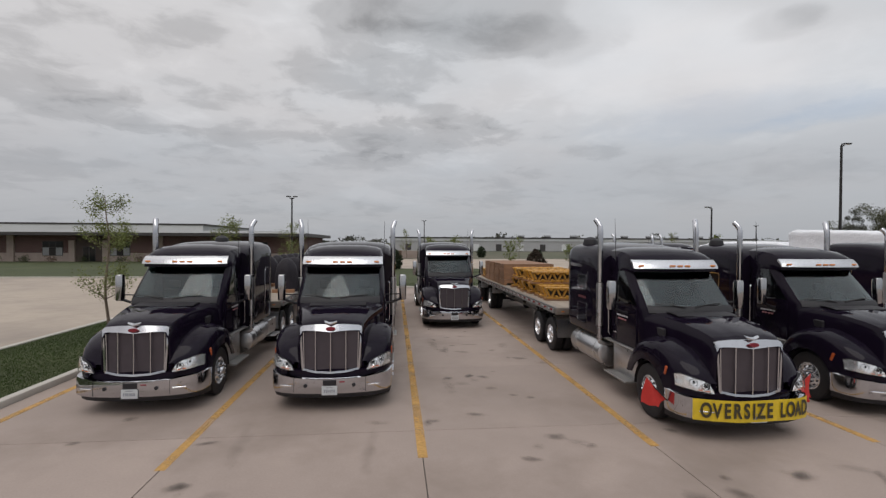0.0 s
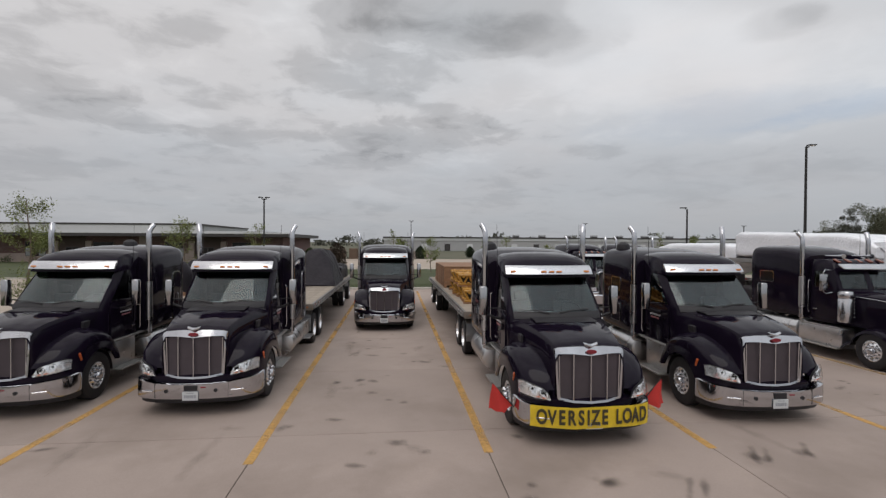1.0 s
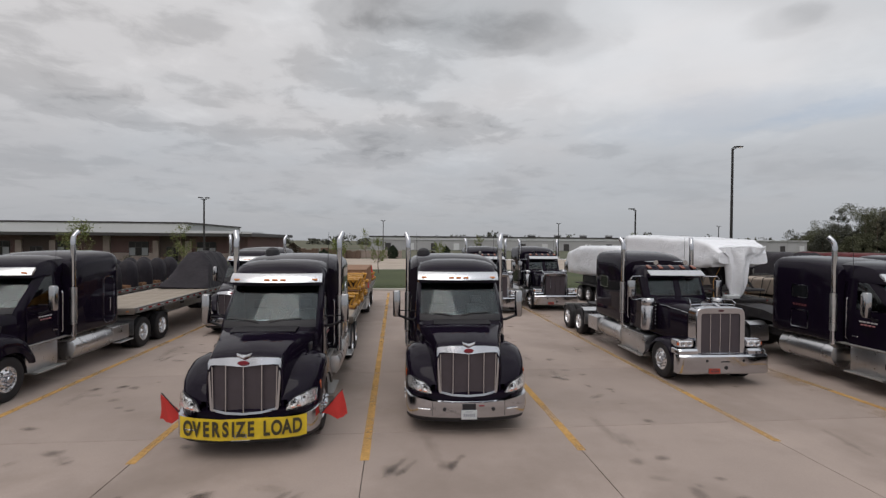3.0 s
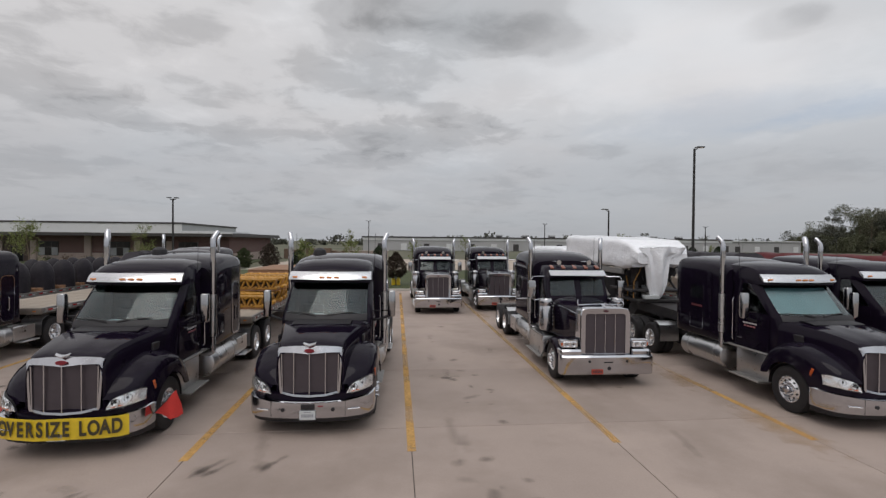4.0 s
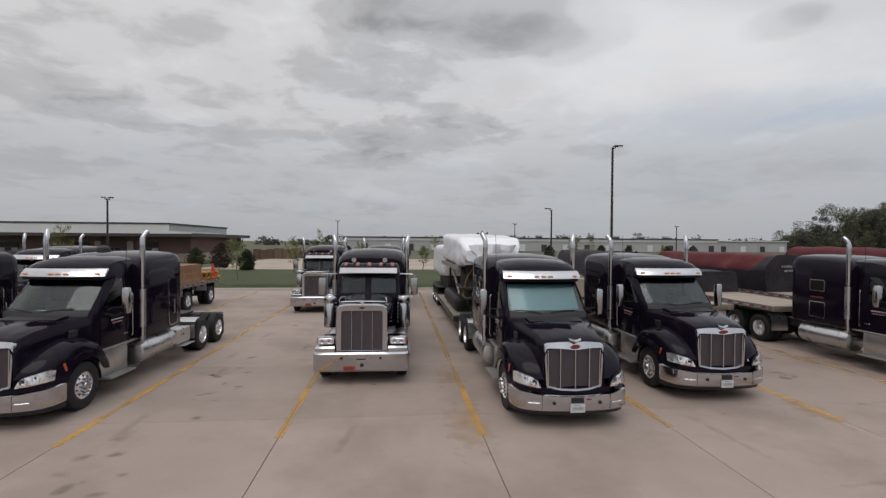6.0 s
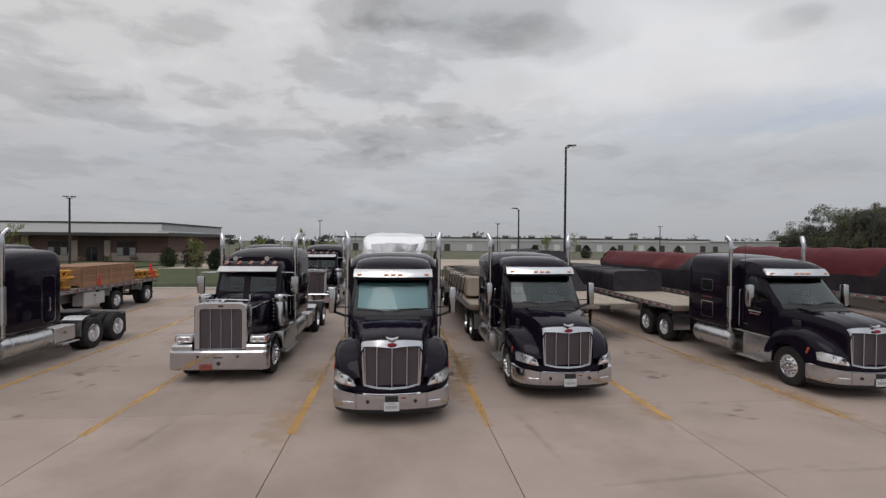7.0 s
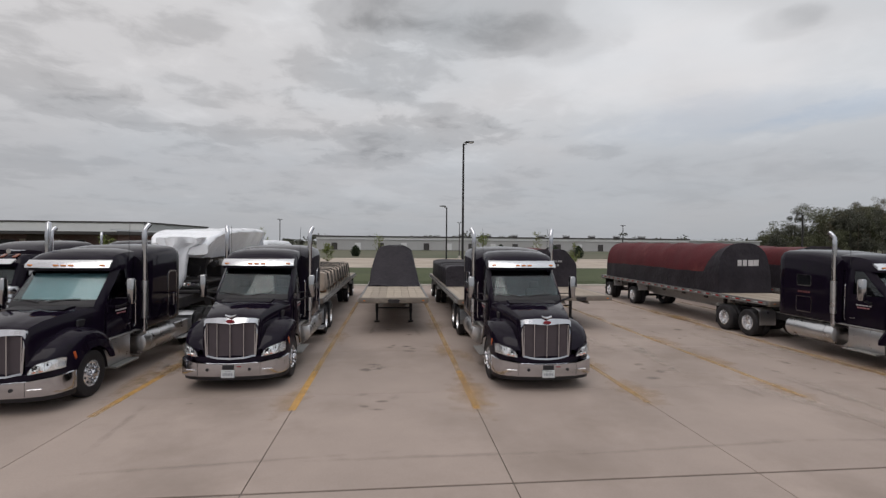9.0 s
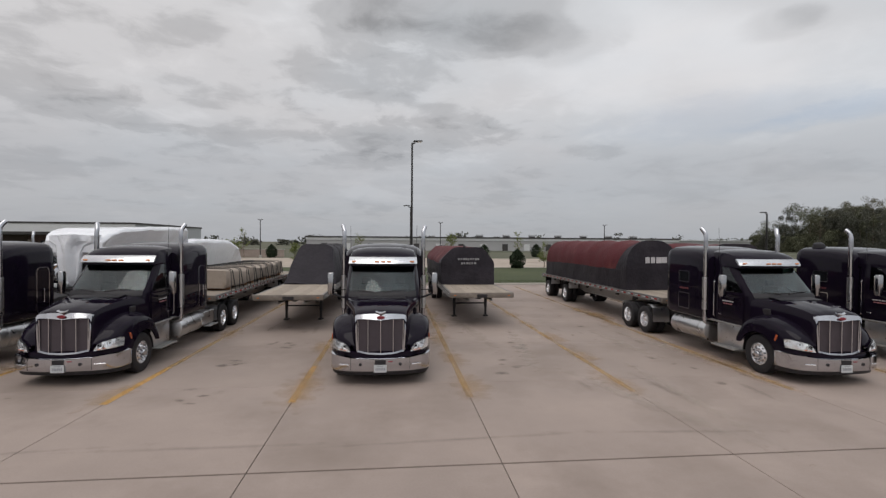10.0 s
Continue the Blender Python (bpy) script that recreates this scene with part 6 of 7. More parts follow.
# paper-wrapped bundles with crossed straps
pG = bedG.matrix_basis.translation
for i in range(3):
    y0 = 9.6 + i * 3.25
    t = thing("lumber_bundle", "tan paper-wrapped lumber bundle held by black straps", "lumber", pose(pG.x, y0, ZD), "lumber bundles")
    rings = []
    for y in (0.0, 0.06, 0.8, 1.6, 2.4, 3.04, 3.1):
        k = 0.965 if y in (0.0, 3.1) else 1.0
        rings.append([ripple((u * k, y + i * 9, v), 0.10, 0.6) - Vector((0, i * 9, 0)) for u, v in rrect(-1.12, 1.12, 0.10, 0.80 + 0.06 * math.sin(y * 2 + i) - 0.05 * (i % 2), 0.10, 5)])
    part("lumber", loft(rings), M["tan"], t, "tan wrapping paper")
    part("dunnage", boxes((-1.1, 1.1, 0.4, 0.5, 0, 0.12), (-1.1, 1.1, 2.6, 2.7, 0, 0.12), b=0.005), M["wood"], t)
    for y in (0.5, 1.55, 2.6):
        pts = [(-1.28, y, 0.0), (-1.15, y, 0.80), (-1.02, y, 0.865), (0, y + 0.04, 0.875), (1.02, y + 0.08, 0.865), (1.15, y + 0.08, 0.80), (1.28, y + 0.08, 0.0)]
        part("strap", tube(pts, 0.018, 5), M["strap"], t)
        cr = [(1.28, y - 0.45, 0.0), (1.15, y - 0.1, 0.78), (0.9, y + 0.1, 0.872), (-0.9, y + 0.5, 0.872), (-1.15, y + 0.6, 0.78), (-1.28, y + 0.8, 0.0)]
        part("strap", tube(cr, 0.014, 5), M["strap"], t)

# crates and yellow castings
pC = bedC.matrix_basis.translation


def crate(x, y, z, lx, ly, lz, label):
    t = thing("wooden_crate", label, "crate", pose(x, y, z), "wooden crates")
    nrow = max(2, int(lz / 0.16))
    for s in (-1, 1):
        for k in range(nrow):
            z0 = 0.10 + k * (lz - 0.1) / nrow
            hh = (lz - 0.1) / nrow - 0.012
            part("board", box(min(s * lx / 2, s * (lx / 2 - 0.025)), max(s * lx / 2, s * (lx / 2 - 0.025)), -ly / 2, ly / 2, z0, z0 + hh, 0.004, 1), M["wood"], t)
            part("board", box(-lx / 2 + 0.026, lx / 2 - 0.026, min(s * ly / 2, s * (ly / 2 - 0.025)), max(s * ly / 2, s * (ly / 2 - 0.025)), z0, z0 + hh, 0.004, 1), M["wood"], t)
    for s in (-1, 1):
        npost = max(3, int(ly / 0.9))
        for k in range(npost):
            y0 = -ly / 2 + 0.03 + (ly - 0.16) * k / (npost - 1)
            part("post", box(min(s * lx / 2, s * (lx / 2 + 0.025)), max(s * lx / 2, s * (lx / 2 + 0.025)), y0, y0 + 0.1, 0.02, lz, 0.004, 1), M["wood"], t)
    part("lid", box(-lx / 2 - 0.01, lx / 2 + 0.01, -ly / 2 - 0.01, ly / 2 + 0.01, lz, lz + 0.03, 0.004, 1), M["wood"], t)
    part("skid", boxes((-lx / 2, -lx / 2 + 0.1, -ly / 2, ly / 2, 0, 0.1), (lx / 2 - 0.1, lx / 2, -ly / 2, ly / 2, 0, 0.1), b=0.004), M["wood"], t)
    return t


crate(pC.x + 0.05, 16.5, ZD, 2.3, 4.6, 0.95, "long open-slatted wooden crate on the flatbed")


def truss_mesh(n, span):
    """A cast lattice bar: flanges, leaning webs and round bosses."""
    bm = bmesh.new()
    ln = n * span / 2
    for z in (0.03, 0.35):
        merge(bm, box(-ln, ln, -0.17, 0.17, z - 0.03, z + 0.03, 0.012, 1))
    for i in range(n):
        cx = (i - (n - 1) / 2) * span
        for q in (-1, 1):
            merge(bm, moved(box(-0.035, 0.035, -0.15, 0.15, -0.17, 0.17, 0.012, 1), pose(cx + q * span * 0.25, 0, 0.19, 0, q * 24, 0)))
        for z in (0.05, 0.33):
            merge(bm, moved(lathe([(0.02, -0.20), (0.062, -0.19), (0.07, -0.16), (0.07, 0.16), (0.062, 0.19), (0.02, 0.20)], 10, "y"), Matrix.Translation((cx + (span / 2 if z < 0.2 else 0), 0, z))))
    return bm


LATTICE = mesh_of("casting", truss_mesh(6, 0.37), M["casting"])


def casting(x, y, z, turn, label="yellow cast lattice bar with triangular openings"):
    t = thing("machine_part", label, "machine part", pose(x, y, z, 0, 0, turn), "yellow machine parts")
    for y in (-0.12, 0.12):
        part("skid", box(-1.15, 1.15, y - 0.04, y + 0.04, -0.06, 0.0, 0.004, 1), M["wood"], t)
    part("casting", LATTICE, None, t)
    # added dark box: gives the lattice openings their shade by colour
    part("core", box(-1.02, 1.02, -0.05, 0.05, 0.06, 0.32, 0.01, 1), M["frame"], t, "dark filler for the shade inside the lattice")
    return t


for row, (y, z) in enumerate(((8.4, 0), (9.2, 0), (10.0, 0), (10.0, 0.39), (10.8, 0), (10.8, 0.39), (11.5, 0.0), (11.5, 0.39), (12.4, 0.0), (12.4, 0.39), (13.3, 0.0), (13.3, 0.39), (19.6, 0.0), (20.3, 0.0), (21.0, 0.0))):
    casting(pC.x + 0.1 + 0.05 * (row % 3), y, ZD + 0.06 + z * 1.13, 4 * ((row * 7) % 5 - 2))
cone = thing("traffic_cone", "small orange traffic cone on the trailer deck", "cone", pose(pC.x + 1.1, 15.6, ZD), "deck cones")
part("cone", lathe_at([(0.20, 0.02), (0.18, 0.06), (0.04, 0.88), (0.02, 0.89)], 14, (0, 0, 0)), M["flag"], cone)
part("base", box(-0.16, 0.16, -0.16, 0.16, 0, 0.03, 0.008, 1), M["flag"], cone)
copy_thing(cone, pose(pC.x + 1.1, 20.75, ZD))

# low trailer with a machine in white shrink wrap
pF = aeros[5].matrix_basis.translation


def low_trailer(x, y0):
    t = thing("lowboy_trailer", "black gooseneck low trailer under a wrapped machine", "trailer", pose(x, y0, 0))
    goose = [[(-0.55, y, zb), (0.55, y, zb), (0.55, y, zt), (-0.55, y, zt)] for y, zb, zt in ((0.0, 1.18, 1.42), (0.4, 1.18, 1.50), (2.9, 1.18, 1.55), (3.4, 0.70, 1.50), (3.8, 0.45, 0.85))]
    part("gooseneck", loft(goose), M["frame"], t, "black steel gooseneck")
    part("bed", box(-1.28, 1.28, 3.6, 11.5, 0.48, 0.70, 0.02, 1), M["frame"], t, "low steel bed")
    deckp = mesh_of("plank", box(0.01, 0.27, 3.7, 11.4, 0.70, 0.745, 0.006, 1), M["deckwood"])
    for i in range(9):
        part("plank", deckp, None, t, "", pose(-1.26 + i * 0.28, 0, 0))
    part("rear_frame", box(-0.6, 0.6, 11.4, 16.0, 0.70, 1.05, 0.02, 1), M["frame"], t)
    for s in (-1, 1):
        for y in (12.4, 13.75, 15.1):
            wheel(t, s * 1.09, y, R, True)
        part("fender_deck", box(min(s * 0.6, s * 1.28), max(s * 0.6, s * 1.28), 11.6, 15.9, 1.10, 1.14, 0.01, 1), M["frame"], t)
        tape = boxes(*[(min(s * 1.28, s * 1.287), max(s * 1.28, s * 1.287), 3.8 + i * 0.6, 4.0 + i * 0.6, 0.56, 0.61) for i in range(12)])
        part("reflective_tape", tape, M["plate"], t)
    part("chain", tube([(-0.9, 3.0, 1.5), (-0.6, 3.6, 2.1), (-0.5, 4.0, 2.5)], 0.025, 6), M["casting"], t, "yellow tie-down chain")
    return t


low_trailer(pF.x, pF.y + N)


def dense_loop(pts, step=0.22):
    """More points along the long sides of a loop."""
    res = []
    n = len(pts)
    for i, (u, v) in enumerate(pts):
        p, q = pts[(i + 1) % n]
        k = max(1, 6 if math.hypot(p - u, q - v) > 0.5 else 1)
        res += [(u + (p - u) * j / k, v + (q - v) * j / k) for j in range(k)]
    return res


def wrapped(secs, amount=0.06):
    """A shrink-wrapped volume from sections (y, x0, x1, z0, z1, r)."""
    rings = []
    for y, x0, x1, z0, z1, r in secs:
        rings.append([ripple((u, y + 0.05 * noise.noise(Vector((u, y, v)) * 2), v), amount, 0.9) for u, v in dense_loop(rrect(x0, x1, z0, z1, r, 4))])
    dense = []
    for a, b in zip(rings, rings[1:]):
        for k in range(7):
            u = k / 7
            dense.append([ripple(p.lerp(q, u), amount * 0.7, 0.35) for p, q in zip(a, b)])
    dense.append(rings[-1])
    return loft(dense)


mach = thing("wrapped_machine", "large machine sealed in white shrink wrap on a low trailer", "machine", pose(0, 0, 0))
mx = pF.x
part("main_wrap", wrapped([(8.62, mx - 0.98, mx + 0.98, 2.98, 3.40, 0.1), (8.9, mx - 1.12, mx + 1.12, 2.86, 3.66, 0.12), (9.5, mx - 1.25, mx + 1.25, 2.80, 3.90, 0.14), (12.5, mx - 1.25, mx + 1.25, 2.85, 4.02, 0.14), (15.6, mx - 1.2, mx + 1.2, 2.9, 4.12, 0.14), (15.9, mx - 1.1, mx + 1.1, 3.0, 4.0, 0.14)]), M["white_wrap"], mach, "glossy white shrink wrap")
part("rear_wrap", wrapped([(16.0, mx - 1.0, mx + 1.0, 2.5, 3.35, 0.2), (17.0, mx - 1.05, mx + 1.05, 1.9, 3.5, 0.2), (19.5, mx - 1.05, mx + 1.05, 1.7, 3.55, 0.25), (22.5, mx - 1.05, mx + 1.05, 1.6, 3.5, 0.3), (24.6, mx - 1.0, mx + 1.0, 1.6, 3.1, 0.3), (25.6, mx - 0.8, mx + 0.8, 1.7, 2.4, 0.3)]), M["white_wrap"], mach, "glossy white shrink wrap")
drape = []
for z, cx, a, b in ((3.62, 0.0, 0.92, 0.26), (3.42, -0.04, 0.86, 0.26), (3.25, -0.14, 0.52, 0.27), (2.95, -0.17, 0.45, 0.27), (2.6, -0.18, 0.42, 0.25), (2.2, -0.18, 0.36, 0.22), (1.85, -0.20, 0.26, 0.17), (1.70, -0.20, 0.15, 0.10)):
    drape.append([ripple((mx + cx + a * math.cos(q), 8.72 + b * math.sin(q) * (1 + 0.35 * math.sin(q * 5 + z)), z), 0.07, 0.35) for q in (2 * math.pi * j / 40 for j in range(40))])
part("front_drape", loft(drape), M["white_wrap"], mach, "hanging white shrink wrap")
part("boom", tube([(mx - 0.9, 9.4, 2.6), (mx - 0.95, 12, 2.66), (mx - 0.9, 16.5, 2.75)], 0.12, 12), M["frame"], mach, "dark steel boom below the wrap")
part("boom", tube([(mx + 0.9, 9.4, 2.6), (mx + 0.95, 12, 2.66), (mx + 0.9, 16.5, 2.75)], 0.12, 12), M["frame"], mach)
for s in (-1, 1):
    part("track", box(mx + s * 0.85 - 0.28, mx + s * 0.85 + 0.28, 10.9, 15.6, 0.75, 1.40, 0.22, 3), M["frame"], mach, "dark rubber crawler track")
    part("side_rail", box(mx + s * 1.12 - 0.06, mx + s * 1.12 + 0.06, 9.5, 16.4, 2.56, 2.78, 0.02, 1), M["dull_alu"], mach, "grey steel side rail")
    part("strut", tube([(mx + s * 0.8, 9.0, 1.95), (mx + s * 0.45, 9.7, 2.9)], 0.045, 8), M["frame"], mach)
    part("strut", tube([(mx + s * 0.9, 11.2, 1.5), (mx + s * 1.05, 12.4, 2.6)], 0.05, 8), M["dull_alu"], mach)
    part("strut", tube([(mx + s * 0.9, 14.8, 1.5), (mx + s * 1.05, 13.4, 2.6)], 0.05, 8), M["frame"], mach)
    part("hydraulic_hose", tube([(mx + s * 0.3, 9.3, 2.1), (mx + s * 0.55, 9.0, 2.35), (mx + s * 0.5, 9.4, 2.75)], 0.025, 6), M["rubber"], mach)
part("centre_frame", box(mx - 0.45, mx + 0.45, 11.6, 14.4, 1.1, 2.5, 0.08, 2), M["frame"], mach, "dark machine frame")
part("front_panel", loft([[(mx - 0.75, 9.25, 2.15), (mx + 0.55, 9.25, 2.15), (mx + 0.8, 9.05, 2.86), (mx - 0.95, 9.05, 2.86)], [(mx - 0.75, 9.4, 2.15), (mx + 0.55, 9.4, 2.15), (mx + 0.8, 9.4, 2.86), (mx - 0.95, 9.4, 2.86)]]), M["frame"], mach, "dark end panel")
part("platform", box(mx - 1.15, mx + 1.0, 8.7, 10.6, 1.93, 2.02, 0.02, 1), M["frame"], mach, "worn steel platform")
part("platform", box(mx - 1.0, mx + 0.9, 8.5, 10.4, 1.55, 1.66, 0.02, 1), M["frame"], mach)
part("chain", tube([(mx - 1.1, 8.7, 1.7), (mx - 0.95, 8.95, 2.3), (mx - 0.6, 9.05, 2.85)], 0.015, 6), M["casting"], mach, "yellow tie-down chain")
part("small_box", box(mx - 0.75, mx - 0.2, 8.45, 8.7, 1.68, 1.82, 0.02, 1), M["plate"], mach, "pale box on the platform")
for x in (-0.42, 0.42):
    part("support", box(mx + x - 0.07, mx + x + 0.07, 9.5, 9.7, 1.5, 2.95, 0.02, 1), M["frame"], mach)
part("cradle", box(mx - 0.7, mx + 0.7, 17.5, 22.5, 1.14, 1.8, 0.03, 1), M["frame"], mach)

# ---- street lamps ----


def street_lamp(x, y, h, heads, turn, label):
    t = thing("street_lamp", label, "lamp", pose(x, y, 0, 0, 0, turn), "yard lamps")
    part("base", lathe_at([(0.28, -0.02), (0.28, 0.55), (0.24, 0.6)], 20, (0, 0, 0)), M["kerb"], t, "round concrete lamp base")
    part("pole", loft([[(u, v, z) for u, v in rrect(-r, r, -r, r, r * 0.3, 3)] for z, r in ((0.58, 0.09), (h - 0.1, 0.065))]), M["pole"], t, "dark bronze square pole")
    reach = 0.45 if len(heads) == 1 else 0.18
    for s in heads:
        a = part("arm", tube([(0, 0, h - 0.22), (s * 0.25, 0, h - 0.10)], 0.04, 8), M["pole"], t)
        rings = [[(s * x2, v, h - 0.06 + 0.03 * k + z) for v, z in ((-wv, 0), (wv, 0), (wv * 0.9, tz), (-wv * 0.9, tz))] for x2, wv, tz, k in ((0.06, 0.10, 0.06, 0), (0.16, 0.17, 0.10, 1), (0.30 + reach, 0.18, 0.08, 2), (0.36 + reach, 0.14, 0.04, 2))]
        hd = part("lamp_head", loft(rings), M["pole"], t, "flat dark lamp head")
        part("lens", box(min(s * 0.32, s * (0.28 + reach)), max(s * 0.32, s * (0.28 + reach)), -0.12, 0.12, h - 0.075 + 0.03, h - 0.045 + 0.03), M["lens"], hd)
    return t


street_lamp(34.55, 27.15, 11.32, (1,), 0, "tall dark single-head lamp post on the lawn")
street_lamp(35.0, 43.3, 7.5, (-1,), 0, "dark single-head lamp post on the lawn")
street_lamp(-10.5, 40.9, 7.8, (-1, 1), 12, "dark twin-head lamp post by the drive")
for x, y, h in ((5.6, 92.0, 7.9), (43.0, 92.0, 7.7), (79.6, 92.0, 7.5)):
    street_lamp(x, y, h, (-1, 1), 0, "dark twin-head lamp post by the road")
street_lamp(75.6, 40.4, 7.1, (-1,), 0, "dark single-head lamp post on the lawn")

# ---- trees ----


def leaf_cards(points, size, rnd2, per=1):
    verts, faces = [], []
    for p in points:
        for _ in range(per):
            a = Vector((rnd2.gauss(0, 1), rnd2.gauss(0, 1), rnd2.gauss(0, 1))).normalized()
            b = a.cross(Vector((rnd2.gauss(0, 1), rnd2.gauss(0, 1), rnd2.gauss(0, 1)))).normalized()
            s = size * rnd2.uniform(0.6, 1.4)
            k = len(verts)
            verts += [p - a * s, p + b * s * 0.5, p + a * s, p - b * s * 0.5]
            faces.append((k, k + 1, k + 2, k + 3))
    return verts, faces


def mesh_from(name, verts, faces, material):
    me = bpy.data.meshes.new(name)
    me.from_pydata([tuple(v) for v in verts], [], faces)
    me.materials.append(material)
    return me


def young_tree(x, y, h, seed, leaves=900, leaf=0.06, label="young street tree with thin spring leaves", slim=1.0):
    rn = random.Random(seed)
    t = thing("young_tree", label, "tree", pose(x, y, 0.09 if y < 60 else -0.06), "young trees")
    pts = [Vector((0.05 * math.sin(i * 1.3 + seed), 0.04 * math.cos(i + seed), h * 0.93 * i / 8)) for i in range(9)]
    part("trunk", tube(pts, 0.055, 8, 0.012), M["bark"], t, "slender grey-brown trunk")
    tips = []
    for i in range(22):
        u = rn.uniform(0.24, 0.95)
        z = h * 0.93 * u
        base = Vector((0.05 * math.sin(u * 8 * 1.3 + seed), 0.04 * math.cos(u * 8 + seed), z))
        q = rn.uniform(0, 6.28)
        ln = h * (0.27 if u < 0.7 else 0.16) * rn.uniform(0.6, 1.1) * slim
        mid = base + Vector((math.cos(q), math.sin(q), 0.55)) * ln * 0.5
        tip = mid + Vector((math.cos(q) * 0.7, math.sin(q) * 0.7, 0.9)) * ln * 0.5
        part("limb", tube([base, mid, tip], 0.018 * (1.2 - u), 5, 0.004), M["bark"], t)
        for k in range(3):
            tw = mid.lerp(tip, rn.uniform(0, 1))
            tips.append((base.lerp(mid, rn.uniform(0.4, 1)), tw))
            tips.append((tw, tip + Vector((rn.gauss(0, 0.12), rn.gauss(0, 0.12), rn.gauss(0.05, 0.12)))))
    cloud_pts = []
    for i in range(leaves):
        a, b = tips[rn.randrange(len(tips))]
        p = a.lerp(b, rn.uniform(0, 1.1))
        cloud_pts.append(p + Vector((rn.gauss(0, 0.11), rn.gauss(0, 0.11), rn.gauss(0, 0.10))))
    v, f = leaf_cards(cloud_pts, leaf, rn)
    part("crown", mesh_from("crown", v, f, M["leaf"]), None, t, "sparse yellow-green leaves")
    return t


young_tree(-10.4, 10.3, 5.2, 1, 5200, 0.033, slim=0.72)
young_tree(-9.9, 21.4, 4.7, 2, 1700, 0.05)
young_tree(-8.6, 31.4, 5.2, 3, 1500, 0.05)
for i, (x, y, h) in enumerate(((3.0, 37.0, 4.0), (6.3, 46.0, 4.4), (13.5, 50.0, 3.6), (40.5, 50.5, 4.6), (21.0, 50.0, 3.2), (53.0, 51.5, 3.4), (2.0, 93.0, 6.4), (26.0, 93.0, 5.5), (60.0, 92.0, 6.0))):
    young_tree(x, y, h, 20 + i, 700, 0.09)


def evergreen(x, y, h, seed, foliage="needle", label="small dark rounded evergreen on the lawn"):
    rn = random.Random(seed)
    t = thing("evergreen", label, "tree", pose(x, y, 0.08 if y < 60 else -0.06), "evergreens")
    part("trunk", tube([(0, 0, 0), (0, 0, h * 0.9)], 0.06, 6, 0.01), M["bark"], t)
    pts = []
    for i in range(2400):
        u = rn.random() ** 1.15
        r = h * 0.42 * (1 - (2 * u - 0.8) ** 2 / 1.45) ** 0.75 * rn.random() ** 0.5 * (1 + 0.12 * math.sin(u * 31 + seed))
        q = rn.uniform(0, 6.28)
        pts.append(Vector((r * math.cos(q), r * math.sin(q), h * (0.03 + 0.95 * u) + rn.gauss(0, 0.05))))
    v, f = leaf_cards(pts, 0.12, rn)
    part("crown", mesh_from("crown", v, f, M[foliage]), None, t)


for i, (x, y, h) in enumerate(((-0.5, 51.5, 2.8), (49.5, 52.0, 2.8), (7.6, 93.0, 3.6), (30.0, 92.0, 2.6), (55.0, 105.0, 4.0), (68.0, 105.0, 4.2), (85.0, 105.0, 4.0), (92.0, 105.0, 4.2), (20.0, 105.0, 3.4), (73.0, 101.0, 3.8))):
    evergreen(x, y, h * (0.78 if y > 60 else 0.9), 50 + i)


evergreen(-5.3, 56.7, 3.3, 71, "leaf_plum", "dense brown-leaved rounded tree near the brick building")
evergreen(-9.0, 58.0, 2.6, 72, "leaf_dark", "dense green rounded tree near the brick building")

plum = thing("plum_tree", "small dark plum-leaved tree with yellow watering bags", "tree", pose(11.3, 31.8, 0.09))
rnp = random.Random(77)
part("trunk", tube([(0, 0, 0), (0.03, 0, 1.2), (0.0, 0.02, 2.4)], 0.05, 8, 0.015), M["bark"], plum)
for k in range(7):
    q = k * 0.9
    part("limb", tube([(0, 0, 0.7 + 0.15 * k), (0.35 * math.cos(q), 0.35 * math.sin(q), 1.0 + 0.2 * k), (0.6 * math.cos(q), 0.6 * math.sin(q), 1.25 + 0.2 * k)], 0.02, 5, 0.006), M["bark"], plum)
leaf_pts = []
for k in range(2600):
    z = rnp.random()
    r = 0.95 * math.sin(math.pi * (0.12 + 0.86 * z) ** 0.8) * (0.35 + 0.65 * rnp.random() ** 0.5)
    q = rnp.uniform(0, 6.28)
    leaf_pts.append(Vector((r * math.cos(q) + rnp.gauss(0, 0.06), r * math.sin(q), 0.65 + 2.1 * z)))
v, f = leaf_cards(leaf_pts, 0.095, rnp)
part("crown", mesh_from("crown", v, f, M["leaf_plum"]), None, plum, "dark plum and green leaves")
for x in (-0.2, 0.22):
    part("watering_bag", lathe_at([(0.15, 0.0), (0.17, 0.1), (0.15, 0.45), (0.07, 0.7)], 12, (x, -0.05, 0)), M["yellow"], plum, "yellow watering bag")


